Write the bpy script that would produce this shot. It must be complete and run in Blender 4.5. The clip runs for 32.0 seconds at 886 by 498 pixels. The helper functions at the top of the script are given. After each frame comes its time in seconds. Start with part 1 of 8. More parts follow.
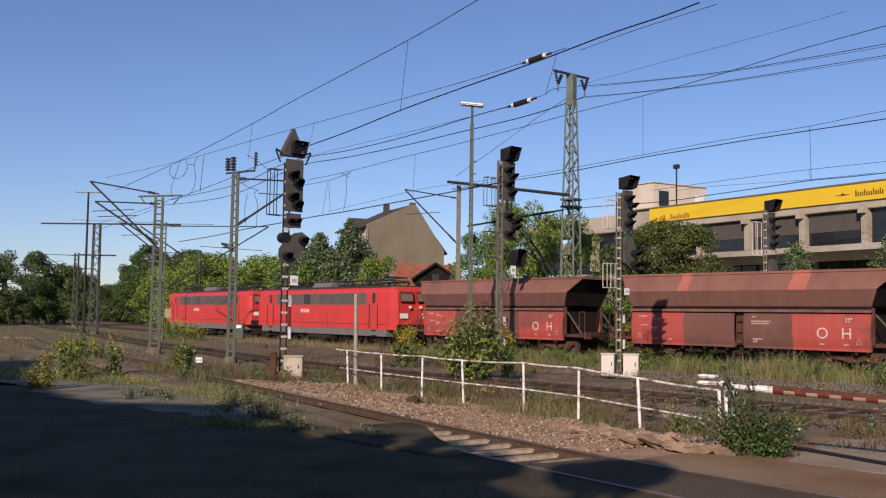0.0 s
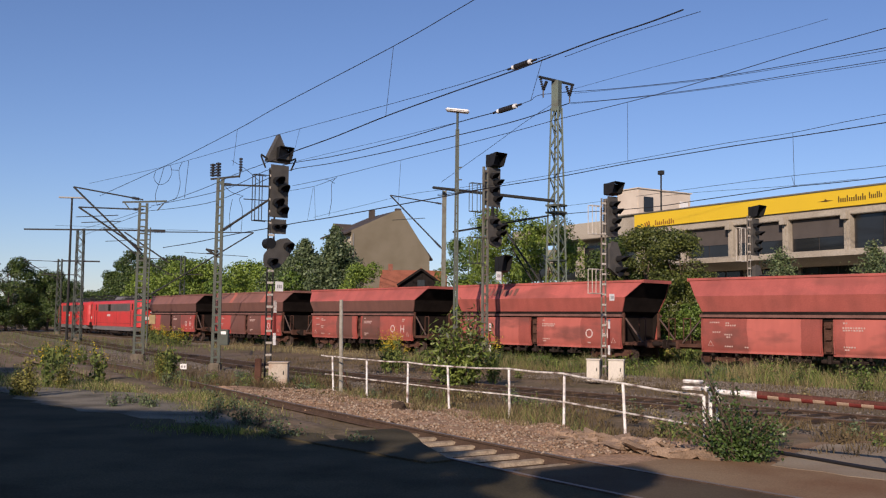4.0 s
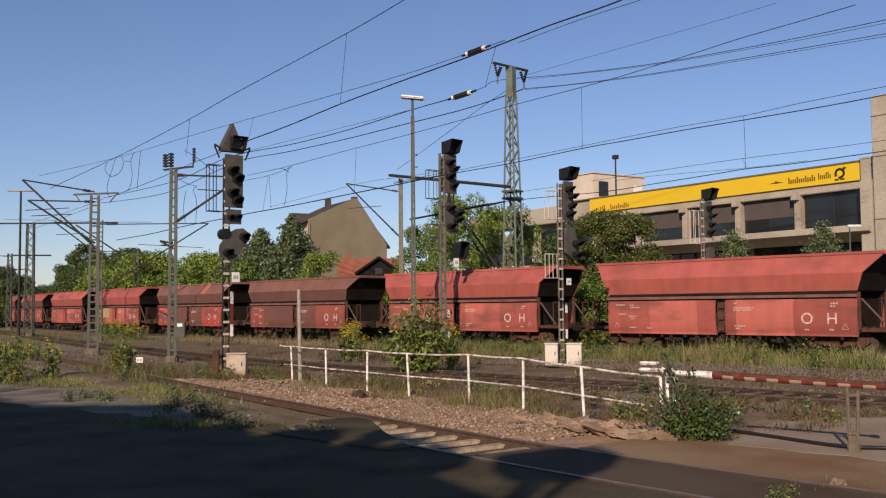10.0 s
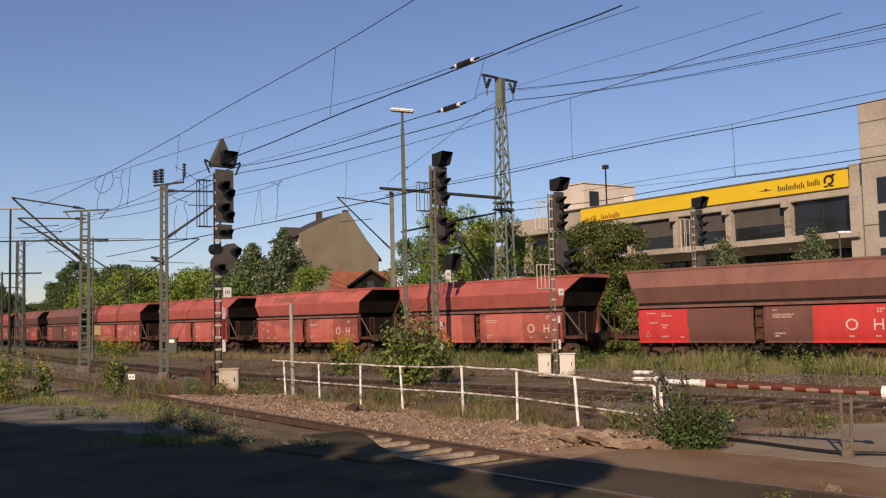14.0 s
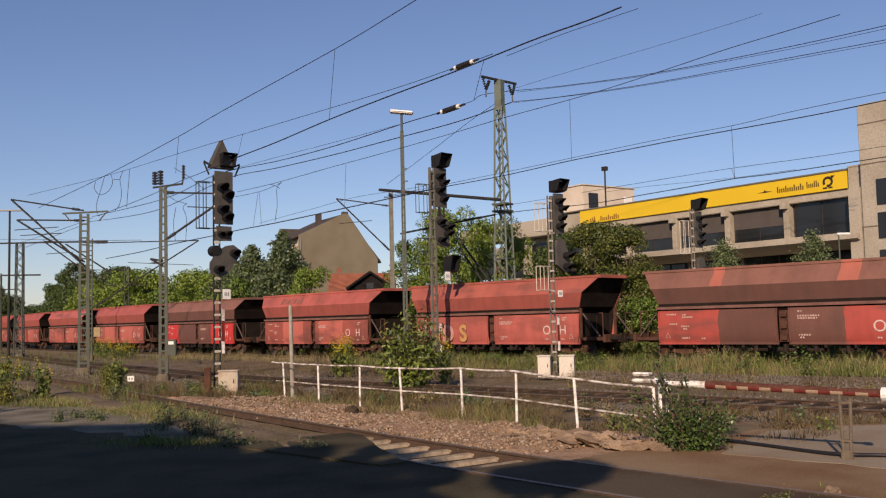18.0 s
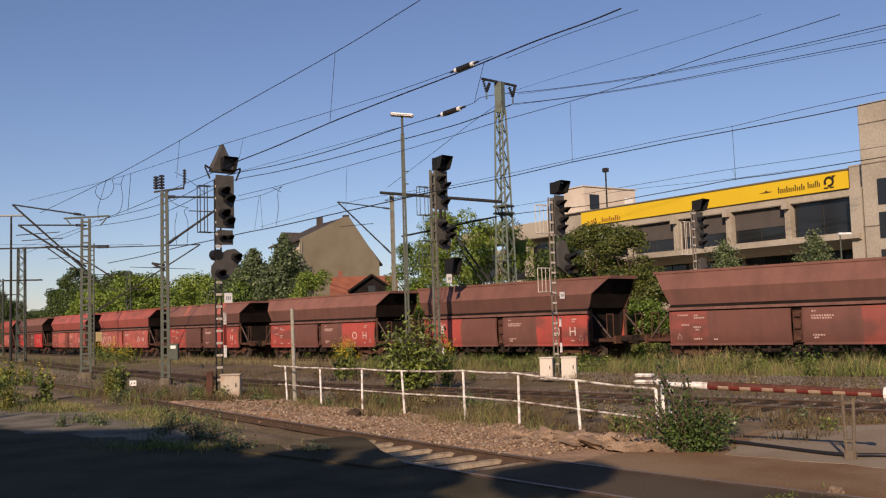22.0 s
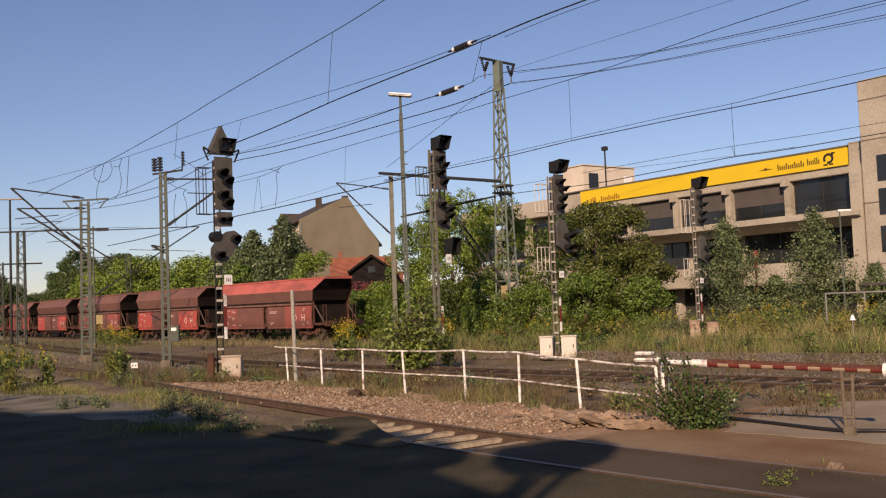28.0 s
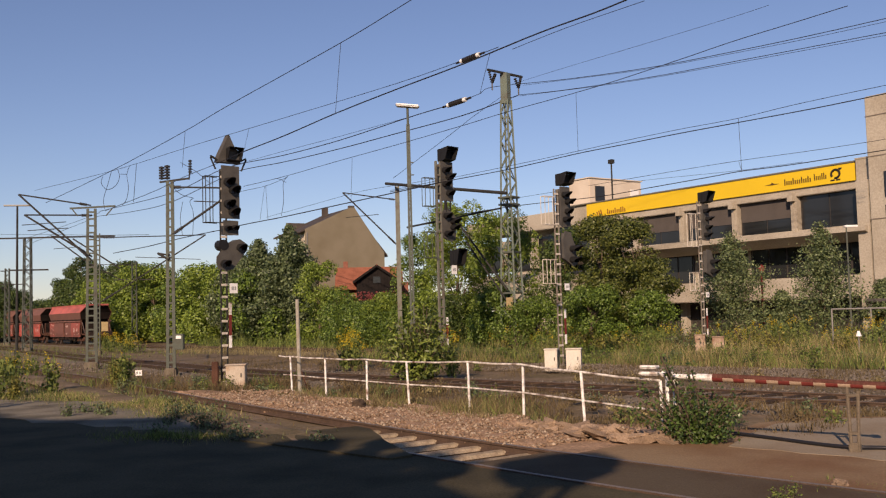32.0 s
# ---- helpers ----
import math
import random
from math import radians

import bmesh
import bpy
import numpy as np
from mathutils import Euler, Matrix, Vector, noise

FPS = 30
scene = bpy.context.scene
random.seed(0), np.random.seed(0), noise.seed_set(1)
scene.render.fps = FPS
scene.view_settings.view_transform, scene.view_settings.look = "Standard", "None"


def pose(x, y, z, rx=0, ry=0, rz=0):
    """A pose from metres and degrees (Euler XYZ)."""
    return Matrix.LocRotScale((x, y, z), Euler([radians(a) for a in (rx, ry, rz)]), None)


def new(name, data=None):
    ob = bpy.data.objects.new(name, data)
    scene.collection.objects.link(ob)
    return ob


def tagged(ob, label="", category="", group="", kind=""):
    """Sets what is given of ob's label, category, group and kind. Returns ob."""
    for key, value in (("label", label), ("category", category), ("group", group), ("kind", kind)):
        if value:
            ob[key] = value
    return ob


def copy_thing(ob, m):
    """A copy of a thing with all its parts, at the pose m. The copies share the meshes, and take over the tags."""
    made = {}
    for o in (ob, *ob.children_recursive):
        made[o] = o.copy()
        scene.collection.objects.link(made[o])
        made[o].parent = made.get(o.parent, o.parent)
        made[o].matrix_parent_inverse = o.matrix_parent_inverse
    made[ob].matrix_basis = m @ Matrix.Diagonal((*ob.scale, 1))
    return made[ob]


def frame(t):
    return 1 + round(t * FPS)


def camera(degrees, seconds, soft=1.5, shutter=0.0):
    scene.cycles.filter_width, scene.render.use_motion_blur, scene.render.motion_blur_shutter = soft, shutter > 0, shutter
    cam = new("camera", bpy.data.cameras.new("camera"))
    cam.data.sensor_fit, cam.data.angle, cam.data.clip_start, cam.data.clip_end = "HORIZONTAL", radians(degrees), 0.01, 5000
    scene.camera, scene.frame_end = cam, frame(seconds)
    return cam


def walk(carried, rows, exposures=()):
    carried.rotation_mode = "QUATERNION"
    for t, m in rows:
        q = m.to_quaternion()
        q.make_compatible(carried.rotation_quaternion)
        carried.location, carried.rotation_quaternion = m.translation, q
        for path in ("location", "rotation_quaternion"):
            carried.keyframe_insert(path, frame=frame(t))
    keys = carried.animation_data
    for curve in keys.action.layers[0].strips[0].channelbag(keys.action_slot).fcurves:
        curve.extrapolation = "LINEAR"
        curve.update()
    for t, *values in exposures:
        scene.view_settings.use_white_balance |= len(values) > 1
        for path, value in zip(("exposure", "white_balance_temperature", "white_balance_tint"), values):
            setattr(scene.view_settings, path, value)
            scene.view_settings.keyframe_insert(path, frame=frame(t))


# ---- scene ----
EYE = 1.95
cam = camera(49.5, 32.0, soft=1.2)
walk(cam, [
    (0.0, pose(0, 0, EYE, 93.89, -0.76, 3.26)),
    (0.5, pose(0, 0, EYE, 93.67, -1.05, 2.88)),
    (1.0, pose(0, 0, EYE, 93.81, -0.93, 2.88)),
    (1.5, pose(0, 0, EYE, 93.99, -0.68, 2.92)),
    (2.0, pose(0, 0, EYE, 94.02, -0.41, 2.94)),
    (2.5, pose(0, 0, EYE, 93.96, -0.34, 2.85)),
    (3.0, pose(0, 0, EYE, 94.26, -0.52, 2.81)),
    (3.5, pose(0, 0, EYE, 94.33, -0.92, 2.53)),
    (5.5, pose(0, 0, EYE, 93.25, 0.63, 1.68)),
    (6.0, pose(0, 0, EYE, 92.76, 0.23, 1.79)),
    (6.5, pose(0, 0, EYE, 92.41, 0.53, 0.68)),
    (7.0, pose(0, 0, EYE, 92.52, 0.33, 0.10)),
    (7.5, pose(0, 0, EYE, 93.08, 0.21, 0.12)),
    (8.0, pose(0, 0, EYE, 93.65, 0.51, -0.09)),
    (8.5, pose(0, 0, EYE, 93.88, 0.35, -0.01)),
    (9.0, pose(0, 0, EYE, 94.14, 0.43, 0.03)),
    (9.5, pose(0, 0, EYE, 93.68, 0.38, -0.04)),
    (10.0, pose(0, 0, EYE, 93.49, 0.50, -0.07)),
    (10.5, pose(0, 0, EYE, 93.39, 0.32, -0.11)),
    (11.0, pose(0, 0, EYE, 93.55, 0.05, -0.21)),
    (11.5, pose(0, 0, EYE, 93.61, 0.28, -0.25)),
    (12.0, pose(0, 0, EYE, 93.59, 0.52, -0.33)),
    (12.5, pose(0, 0, EYE, 93.48, 0.89, -0.46)),
    (13.0, pose(0, 0, EYE, 93.81, 1.15, -0.53)),
    (13.5, pose(0, 0, EYE, 94.16, 1.18, -0.54)),
    (14.0, pose(0, 0, EYE, 94.20, 1.34, -0.51)),
    (14.5, pose(0, 0, EYE, 93.95, 1.21, -0.53)),
    (16.5, pose(0, 0, EYE, 94.36, 1.42, -0.40)),
    (17.0, pose(0, 0, EYE, 94.56, 1.43, -0.37)),
    (17.5, pose(0, 0, EYE, 94.51, 1.41, -0.49)),
    (18.0, pose(0, 0, EYE, 94.30, 1.36, -0.55)),
    (18.5, pose(0, 0, EYE, 94.19, 1.32, -0.55)),
    (19.0, pose(0, 0, EYE, 94.24, 1.41, -0.49)),
    (19.5, pose(0, 0, EYE, 94.14, 1.63, -0.47)),
    (20.0, pose(0, 0, EYE, 94.10, 1.63, -0.47)),
    (20.5, pose(0, 0, EYE, 94.09, 1.59, -0.46)),
    (21.0, pose(0, 0, EYE, 94.29, 1.52, -0.43)),
    (21.5, pose(0, 0, EYE, 94.51, 1.53, -0.42)),
    (22.0, pose(0, 0, EYE, 94.45, 1.72, -0.44)),
    (22.5, pose(0, 0, EYE, 94.24, 1.65, -0.51)),
    (23.0, pose(0, 0, EYE, 94.05, 1.65, -0.57)),
    (23.5, pose(0, 0, EYE, 94.15, 1.63, -0.63)),
    (24.0, pose(0, 0, EYE, 94.20, 1.81, -0.63)),
    (24.5, pose(0, 0, EYE, 94.10, 2.14, -0.72)),
    (25.0, pose(0, 0, EYE, 93.77, 2.16, -0.75)),
    (25.5, pose(0, 0, EYE, 93.39, 2.10, -0.76)),
    (27.5, pose(0, 0, EYE, 93.16, 2.35, -0.45)),
    (28.0, pose(0, 0, EYE, 93.26, 2.19, -0.44)),
    (28.5, pose(0, 0, EYE, 93.40, 1.85, -0.17)),
    (29.0, pose(0, 0, EYE, 93.59, 1.50, 0.22)),
    (29.5, pose(0, 0, EYE, 93.67, 1.64, 0.29)),
    (30.0, pose(0, 0, EYE, 93.45, 1.69, 0.16)),
    (30.5, pose(0, 0, EYE, 93.37, 1.69, -0.09)),
    (31.0, pose(0, 0, EYE, 93.47, 1.62, -0.17)),
    (31.5, pose(0, 0, EYE, 93.79, 1.54, -0.17)),
    (32.0, pose(0, 0, EYE, 93.93, 1.51, -0.15)),
], exposures=[(0, 0.0, 6150, 26), (3.5, 0.0, 6150, 26), (6, -0.02, 6500, 25), (9, -0.03, 6550, 25), (13, -0.05, 6850, 27), (24, -0.05, 6950, 28), (28, 0.06, 7250, 30), (32.0, 0.06, 7250, 30)])

# ---- light: low sun behind the camera, clear sky ----
SUN_ELEV = radians(25.7)
SUN_TRAVEL = Vector((0.28 * math.cos(SUN_ELEV), 0.96 * math.cos(SUN_ELEV), -math.sin(SUN_ELEV))).normalized()
world = bpy.data.worlds.new("sky")
scene.world = world
world.use_nodes = True
wn = world.node_tree.nodes
sky = wn.new("ShaderNodeTexSky")
sky.sky_type, sky.sun_disc = "NISHITA", False
sky.sun_elevation, sky.sun_rotation = SUN_ELEV, math.atan2(-0.28, -0.96)
sky.air_density, sky.dust_density, sky.ozone_density = 1.0, 0.15, 4.8
world.node_tree.links.new(sky.outputs["Color"], wn["Background"].inputs["Color"])
wn["Background"].inputs["Strength"].default_value = 0.097
lamp = bpy.data.lights.new("sun", "SUN")
lamp.energy, lamp.angle, lamp.color = 4.8, radians(0.53), (1.0, 0.85, 0.62)
sun = new("sun", lamp)
sun.rotation_mode = "QUATERNION"
sun.rotation_quaternion = SUN_TRAVEL.to_track_quat("-Z", "Y")
sun.location = (-30, -60, 60)

# ---- plan of the main track: a gentle curve, s along it, off away from it ----
TH, K, CV = 0.811812, 35.7041, 0.0009888
UX, UY = -math.sin(TH), math.cos(TH)
NX, NY = math.cos(TH), math.sin(TH)
PITCH = 15.159
TRAVEL = (4.6031252e-05, -0.001824825, -0.0087499093, -10.194332, -43.264145)


def along(s, off=0.0):
    k = K + CV * s * s + off
    return (NX * k - UX * s, NY * k - UY * s)


def heading(s):
    return math.atan2(NY * 2 * CV * s - UY, NX * 2 * CV * s - UX)


def train_at(t):
    r = 0.0
    for k in TRAVEL:
        r = r * t + k
    return r


# ---- materials ----
def material(name, color, rough=0.8, metal=0.0, var=0.25, scale=3.0, fine=40.0, bump=0.15, tint=None, tint_at=0.55, spread=0.0):
    """Procedural surface: base colour, large stains, fine grain and relief; tint is a second colour for stains."""
    m = bpy.data.materials.new(name)
    m.use_nodes = True
    nt = m.node_tree
    n, l = nt.nodes, nt.links
    b = n["Principled BSDF"]
    b.inputs["Roughness"].default_value, b.inputs["Metallic"].default_value = rough, metal
    b.inputs["Specular IOR Level"].default_value = 0.1 if rough > 0.84 else 0.35
    tc = n.new("ShaderNodeTexCoord")
    big, small = n.new("ShaderNodeTexNoise"), n.new("ShaderNodeTexNoise")
    for nd, sc, det in ((big, scale, 6), (small, fine, 4)):
        nd.inputs["Scale"].default_value, nd.inputs["Detail"].default_value = sc, det
        l.new(tc.outputs["Object"], nd.inputs["Vector"])
    ramp = n.new("ShaderNodeValToRGB")
    c = Vector(color)
    t = Vector(tint) if tint else c * (1 - var)
    e = ramp.color_ramp.elements
    e[0].position, e[1].position = tint_at - 0.14, tint_at + 0.14
    e[0].color, e[1].color = (*c, 1), (*t, 1)
    l.new(big.outputs["Fac"], ramp.inputs["Fac"])
    mul = n.new("ShaderNodeMapRange")
    mul.inputs["From Min"].default_value, mul.inputs["From Max"].default_value = 0.25, 0.75
    mul.inputs["To Min"].default_value, mul.inputs["To Max"].default_value = 1 - var, 1 + var
    l.new(small.outputs["Fac"], mul.inputs["Value"])
    mix = n.new("ShaderNodeMix")
    mix.data_type, mix.blend_type = "RGBA", "MULTIPLY"
    mix.inputs["Factor"].default_value = 1.0
    l.new(ramp.outputs["Color"], mix.inputs[6])
    l.new(mul.outputs["Result"], mix.inputs[7])
    last = mix.outputs[2]
    if spread:
        info, rng = n.new("ShaderNodeObjectInfo"), n.new("ShaderNodeMapRange")
        rng.inputs["To Min"].default_value, rng.inputs["To Max"].default_value = 1 - spread, 1 + spread
        l.new(info.outputs["Random"], rng.inputs["Value"])
        mx = n.new("ShaderNodeMix")
        mx.data_type, mx.blend_type = "RGBA", "MULTIPLY"
        mx.inputs["Factor"].default_value = 1.0
        l.new(last, mx.inputs[6])
        l.new(rng.outputs["Result"], mx.inputs[7])
        last = mx.outputs[2]
    l.new(last, b.inputs["Base Color"])
    if bump:
        bp = n.new("ShaderNodeBump")
        bp.inputs["Strength"].default_value, bp.inputs["Distance"].default_value = bump, 0.02
        l.new(small.outputs["Fac"], bp.inputs["Height"])
        l.new(bp.outputs["Normal"], b.inputs["Normal"])
    return m


def leaf_material(name, color, other, gloss=0.5):
    """Foliage: every leaf or clump takes its own shade between two greens; light shines through a little."""
    m = bpy.data.materials.new(name)
    m.use_nodes = True
    nt = m.node_tree
    n, l = nt.nodes, nt.links
    b = n["Principled BSDF"]
    b.inputs["Roughness"].default_value = gloss
    geo, ramp = n.new("ShaderNodeNewGeometry"), n.new("ShaderNodeValToRGB")
    e = ramp.color_ramp.elements
    e[0].color, e[1].color = (*color, 1), (*other, 1)
    l.new(geo.outputs["Random Per Island"], ramp.inputs["Fac"])
    l.new(ramp.outputs["Color"], b.inputs["Base Color"])
    tr = n.new("ShaderNodeBsdfTranslucent")
    l.new(ramp.outputs["Color"], tr.inputs["Color"])
    add = n.new("ShaderNodeMixShader")
    add.inputs["Fac"].default_value = 0.25
    l.new(b.outputs["BSDF"], add.inputs[1])
    l.new(tr.outputs["BSDF"], add.inputs[2])
    l.new(add.outputs["Shader"], n["Material Output"].inputs["Surface"])
    return m


M = {
    "soil": material("dry soil", (0.2, 0.15, 0.1), 0.95, var=0.35, scale=0.6, fine=9, bump=0.6, tint=(0.13, 0.105, 0.058)),
    "asphalt": material("worn asphalt", (0.082, 0.07, 0.042), 0.95, var=0.34, scale=0.8, fine=35, bump=0.4, tint=(0.045, 0.039, 0.023)),
    # margin tone brightened to stand for sun on the asphalt
    "dusty": material("asphalt margin with painted sunlight", (0.22, 0.198, 0.15), 0.95, var=0.3, scale=0.9, fine=50, bump=0.3, tint=(0.1, 0.09, 0.068), tint_at=0.55),
    "mastpale": material("pale green mast paint", (0.13, 0.165, 0.135), 0.7, 0.1, var=0.3, scale=2.5, tint=(0.1, 0.09, 0.07), tint_at=0.64),
    "crossing": material("brown crossing asphalt", (0.1, 0.078, 0.052), 0.95, var=0.25, scale=0.7, fine=50, bump=0.3, tint=(0.075, 0.05, 0.032)),
    "path": material("brown earthy path", (0.26, 0.185, 0.11), 0.95, var=0.22, scale=0.6, fine=45, bump=0.3, tint=(0.19, 0.11, 0.06), tint_at=0.5),
    "pathgrey": material("pale worn path slab", (0.3, 0.25, 0.18), 0.95, var=0.2, scale=0.7, fine=50, bump=0.25, tint=(0.23, 0.17, 0.11), tint_at=0.55),
    "bank": material("reddish gravel bank", (0.4, 0.265, 0.17), 0.95, var=0.45, scale=1.6, fine=22, bump=1.0, tint=(0.25, 0.165, 0.1)),
    "darkbed": material("dark track bed", (0.045, 0.034, 0.024), 0.95, var=0.4, scale=2, fine=14, bump=0.8),
    "ballast": material("grey-brown ballast", (0.2, 0.168, 0.128), 0.95, var=0.5, scale=0.9, fine=18, bump=1.0, tint=(0.13, 0.108, 0.075)),
    "stone": material("ballast stone", (0.24, 0.2, 0.165), 0.9, var=0.3, spread=0.3),
    "slab": material("broken concrete", (0.33, 0.235, 0.16), 0.95, var=0.35, spread=0.25, bump=0.6),
    "rail": material("rusty rail steel", (0.11, 0.072, 0.05), 0.7, 0.3, var=0.3, scale=4),
    "railtop": material("worn rail head", (0.2, 0.165, 0.135), 0.55, 0.1, var=0.2),
    "sleeper": material("weathered concrete sleeper", (0.34, 0.275, 0.19), 0.95, var=0.35, scale=5, fine=30, bump=0.6, tint=(0.2, 0.145, 0.095), tint_at=0.56, spread=0.25),
    "sleeperside": material("dark sleeper flank", (0.075, 0.052, 0.035), 0.95, var=0.4, scale=4),
    "woodsleeper": material("dark wooden sleeper", (0.07, 0.05, 0.035), 0.9, var=0.3, spread=0.25),
    "white": material("chipped white paint", (0.8, 0.79, 0.75), 0.7, var=0.2, scale=7, fine=30, tint=(0.2, 0.115, 0.075), tint_at=0.6),
    "whiteworn": material("rust-bitten white paint", (0.72, 0.69, 0.62), 0.75, var=0.25, scale=5, fine=30, tint=(0.13, 0.075, 0.05), tint_at=0.53),
    "red": material("faded red barrier paint", (0.16, 0.026, 0.02), 0.7, var=0.25, scale=5),
    "mastgreen": material("grey-green mast paint", (0.08, 0.095, 0.078), 0.7, 0.1, var=0.3, scale=2.5, tint=(0.065, 0.058, 0.045), tint_at=0.64),
    "mastdark": material("dark weathered steel", (0.03, 0.03, 0.027), 0.7, 0.1, var=0.3, scale=3),
    "signal": material("matt black signal enamel", (0.012, 0.012, 0.012), 0.6, var=0.3),
    "signalgrey": material("sun-bleached signal board", (0.085, 0.08, 0.07), 0.65, var=0.3),
    "lens": material("dark signal lens", (0.03, 0.012, 0.01), 0.15, var=0.1, bump=0),
    "plate": material("white enamel plate", (0.78, 0.78, 0.75), 0.4, var=0.06),
    "platebar": material("dark grey plate bars", (0.25, 0.25, 0.25), 0.6, var=0.1),
    "mastlight": material("pale weathered mast paint", (0.2, 0.18, 0.145), 0.7, 0.1, var=0.3, scale=3, tint=(0.14, 0.1, 0.07), tint_at=0.6),
    "cabinetworn": material("stained cream cabinet", (0.46, 0.4, 0.32), 0.75, var=0.2, scale=3, tint=(0.36, 0.24, 0.16), tint_at=0.6),
    "ledge": material("grimy wagon ledge", (0.2, 0.1, 0.08), 0.8, var=0.3, scale=2),
    "coping": material("weathered roof coping", (0.16, 0.15, 0.12), 0.8, var=0.2),
    "cabinet": material("cream trackside cabinet", (0.6, 0.56, 0.48), 0.7, var=0.15, scale=2, tint=(0.36, 0.3, 0.22), tint_at=0.62),
    "postgrey": material("weathered grey concrete post", (0.34, 0.33, 0.28), 0.9, var=0.25, scale=5, tint=(0.24, 0.21, 0.16)),
    "stainbox": material("rust-stained cabinet paint", (0.38, 0.29, 0.21), 0.8, var=0.3, scale=3, tint=(0.2, 0.11, 0.07), tint_at=0.52),
    "wire": material("dark copper wire", (0.03, 0.03, 0.035), 0.5, 0.4, var=0.1, bump=0),
    "insulator": material("dark glazed insulator", (0.03, 0.028, 0.028), 0.3, var=0.2),
    "galv": material("galvanised steel", (0.26, 0.25, 0.23), 0.5, 0.5, var=0.15),
    "concrete": material("beige exposed concrete", (0.415, 0.375, 0.3), 0.9, var=0.2, scale=0.35, fine=12, bump=0.3, tint=(0.32, 0.28, 0.215)),
    "concretepale": material("pale rendered roof house", (0.62, 0.55, 0.45), 0.9, var=0.12, scale=0.5, tint=(0.52, 0.45, 0.36)),
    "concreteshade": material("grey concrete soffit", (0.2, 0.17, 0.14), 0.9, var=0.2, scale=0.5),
    "yellow": material("yellow enamelled fascia", (0.74, 0.5, 0.02), 0.45, var=0.05, scale=0.3, bump=0),
    "signblack": material("black sign bars", (0.025, 0.02, 0.015), 0.5, var=0.1, bump=0),
    "signbrown": material("dark brown sign bars", (0.1, 0.055, 0.012), 0.5, var=0.1, bump=0),
    "orange": material("brown sign mark", (0.3, 0.12, 0.02), 0.5, var=0.1, bump=0),
    "blind": material("brown-grey blind", (0.085, 0.073, 0.064), 0.8, var=0.15, scale=1.5),
    "frame": material("dark window frame", (0.05, 0.045, 0.04), 0.5, var=0.2),
    "render": material("ochre rendered gable", (0.215, 0.187, 0.132), 0.95, var=0.14, scale=0.4, fine=15, tint=(0.175, 0.15, 0.1)),
    "cream": material("cream house wall", (0.55, 0.48, 0.36), 0.9, var=0.12, scale=0.5),
    "slate": material("dark brown roof tiles", (0.075, 0.06, 0.05), 0.8, var=0.25, scale=1.2),
    "redtile": material("red roof tiles", (0.3, 0.11, 0.065), 0.85, var=0.25, scale=1.2, fine=14),
    "darkwood": material("dark stained boards", (0.018, 0.015, 0.014), 0.85, var=0.3),
    "brick": material("old red brick", (0.26, 0.11, 0.075), 0.9, var=0.3, fine=12),
    "bark": material("tree bark", (0.13, 0.1, 0.075), 0.95, var=0.35, scale=4),
    "flower": material("goldenrod flower", (0.5, 0.38, 0.02), 0.8, var=0.2, bump=0),
    "pink": material("red geranium", (0.15, 0.035, 0.035), 0.8, var=0.3, bump=0),
    "locored": material("faded red locomotive paint", (0.58, 0.048, 0.042), 0.45, var=0.1, scale=0.7, tint=(0.44, 0.05, 0.042), tint_at=0.56),
    "locodark": material("dark red locomotive trim", (0.14, 0.03, 0.025), 0.6, var=0.2),
    "locoframe": material("dull window strip", (0.3, 0.1, 0.085), 0.6, var=0.2),
    "roofgrey": material("sooty locomotive roof", (0.045, 0.035, 0.032), 0.8, var=0.3),
    "strut": material("dusty steel strut", (0.12, 0.085, 0.07), 0.8, var=0.3),
    "footing": material("dirty mast footing", (0.17, 0.145, 0.11), 0.95, var=0.35, scale=4),
    "notice": material("weathered yellow notice", (0.34, 0.26, 0.13), 0.8, var=0.2, scale=6),
    "mastgrey": material("light grey-green mast paint", (0.15, 0.155, 0.125), 0.7, 0.1, var=0.3, scale=3, tint=(0.11, 0.085, 0.06), tint_at=0.62),
    "locogrey": material("grey locomotive skirt", (0.16, 0.15, 0.145), 0.6, var=0.2),
    "louvre": material("grey ventilation grille", (0.115, 0.1, 0.092), 0.6, var=0.25, scale=2),
    "underframe": material("sooty underframe", (0.035, 0.026, 0.022), 0.85, var=0.4, scale=3),
    "rust": material("rust-brown bogie", (0.1, 0.05, 0.035), 0.9, var=0.4, scale=3),
    "wheel": material("wheel steel", (0.12, 0.085, 0.07), 0.6, 0.4, var=0.3),
    # coal black for the wagon ends, painted shade for the ledge recess
    "soot": material("coal-blackened hopper end and painted recess shade", (0.02, 0.015, 0.013), 0.95, var=0.4, scale=1.5),
    "spraypink": material("faded pink spray paint", (0.5, 0.27, 0.23), 0.8, var=0.25, scale=3, tint=(0.4, 0.17, 0.13), tint_at=0.56),
    "sprayyellow": material("faded yellow spray paint", (0.5, 0.27, 0.1), 0.8, var=0.25, scale=3),
    "sprayline": material("dark spray outline", (0.2, 0.07, 0.055), 0.8, var=0.2),
    "marking": material("faded white stencil", (0.62, 0.5, 0.46), 0.8, var=0.25, scale=9, tint=(0.4, 0.22, 0.18), tint_at=0.6),
}
glass = bpy.data.materials.new("window glass")
glass.use_nodes = True
gb = glass.node_tree.nodes["Principled BSDF"]
gb.inputs["Base Color"].default_value, gb.inputs["Roughness"].default_value = (0.02, 0.022, 0.024, 1), 0.08
M["glass"] = glass
M["screenglass"] = material("pale windscreen glass", (0.2, 0.16, 0.12), 0.12, var=0.25, scale=2.0, bump=0)
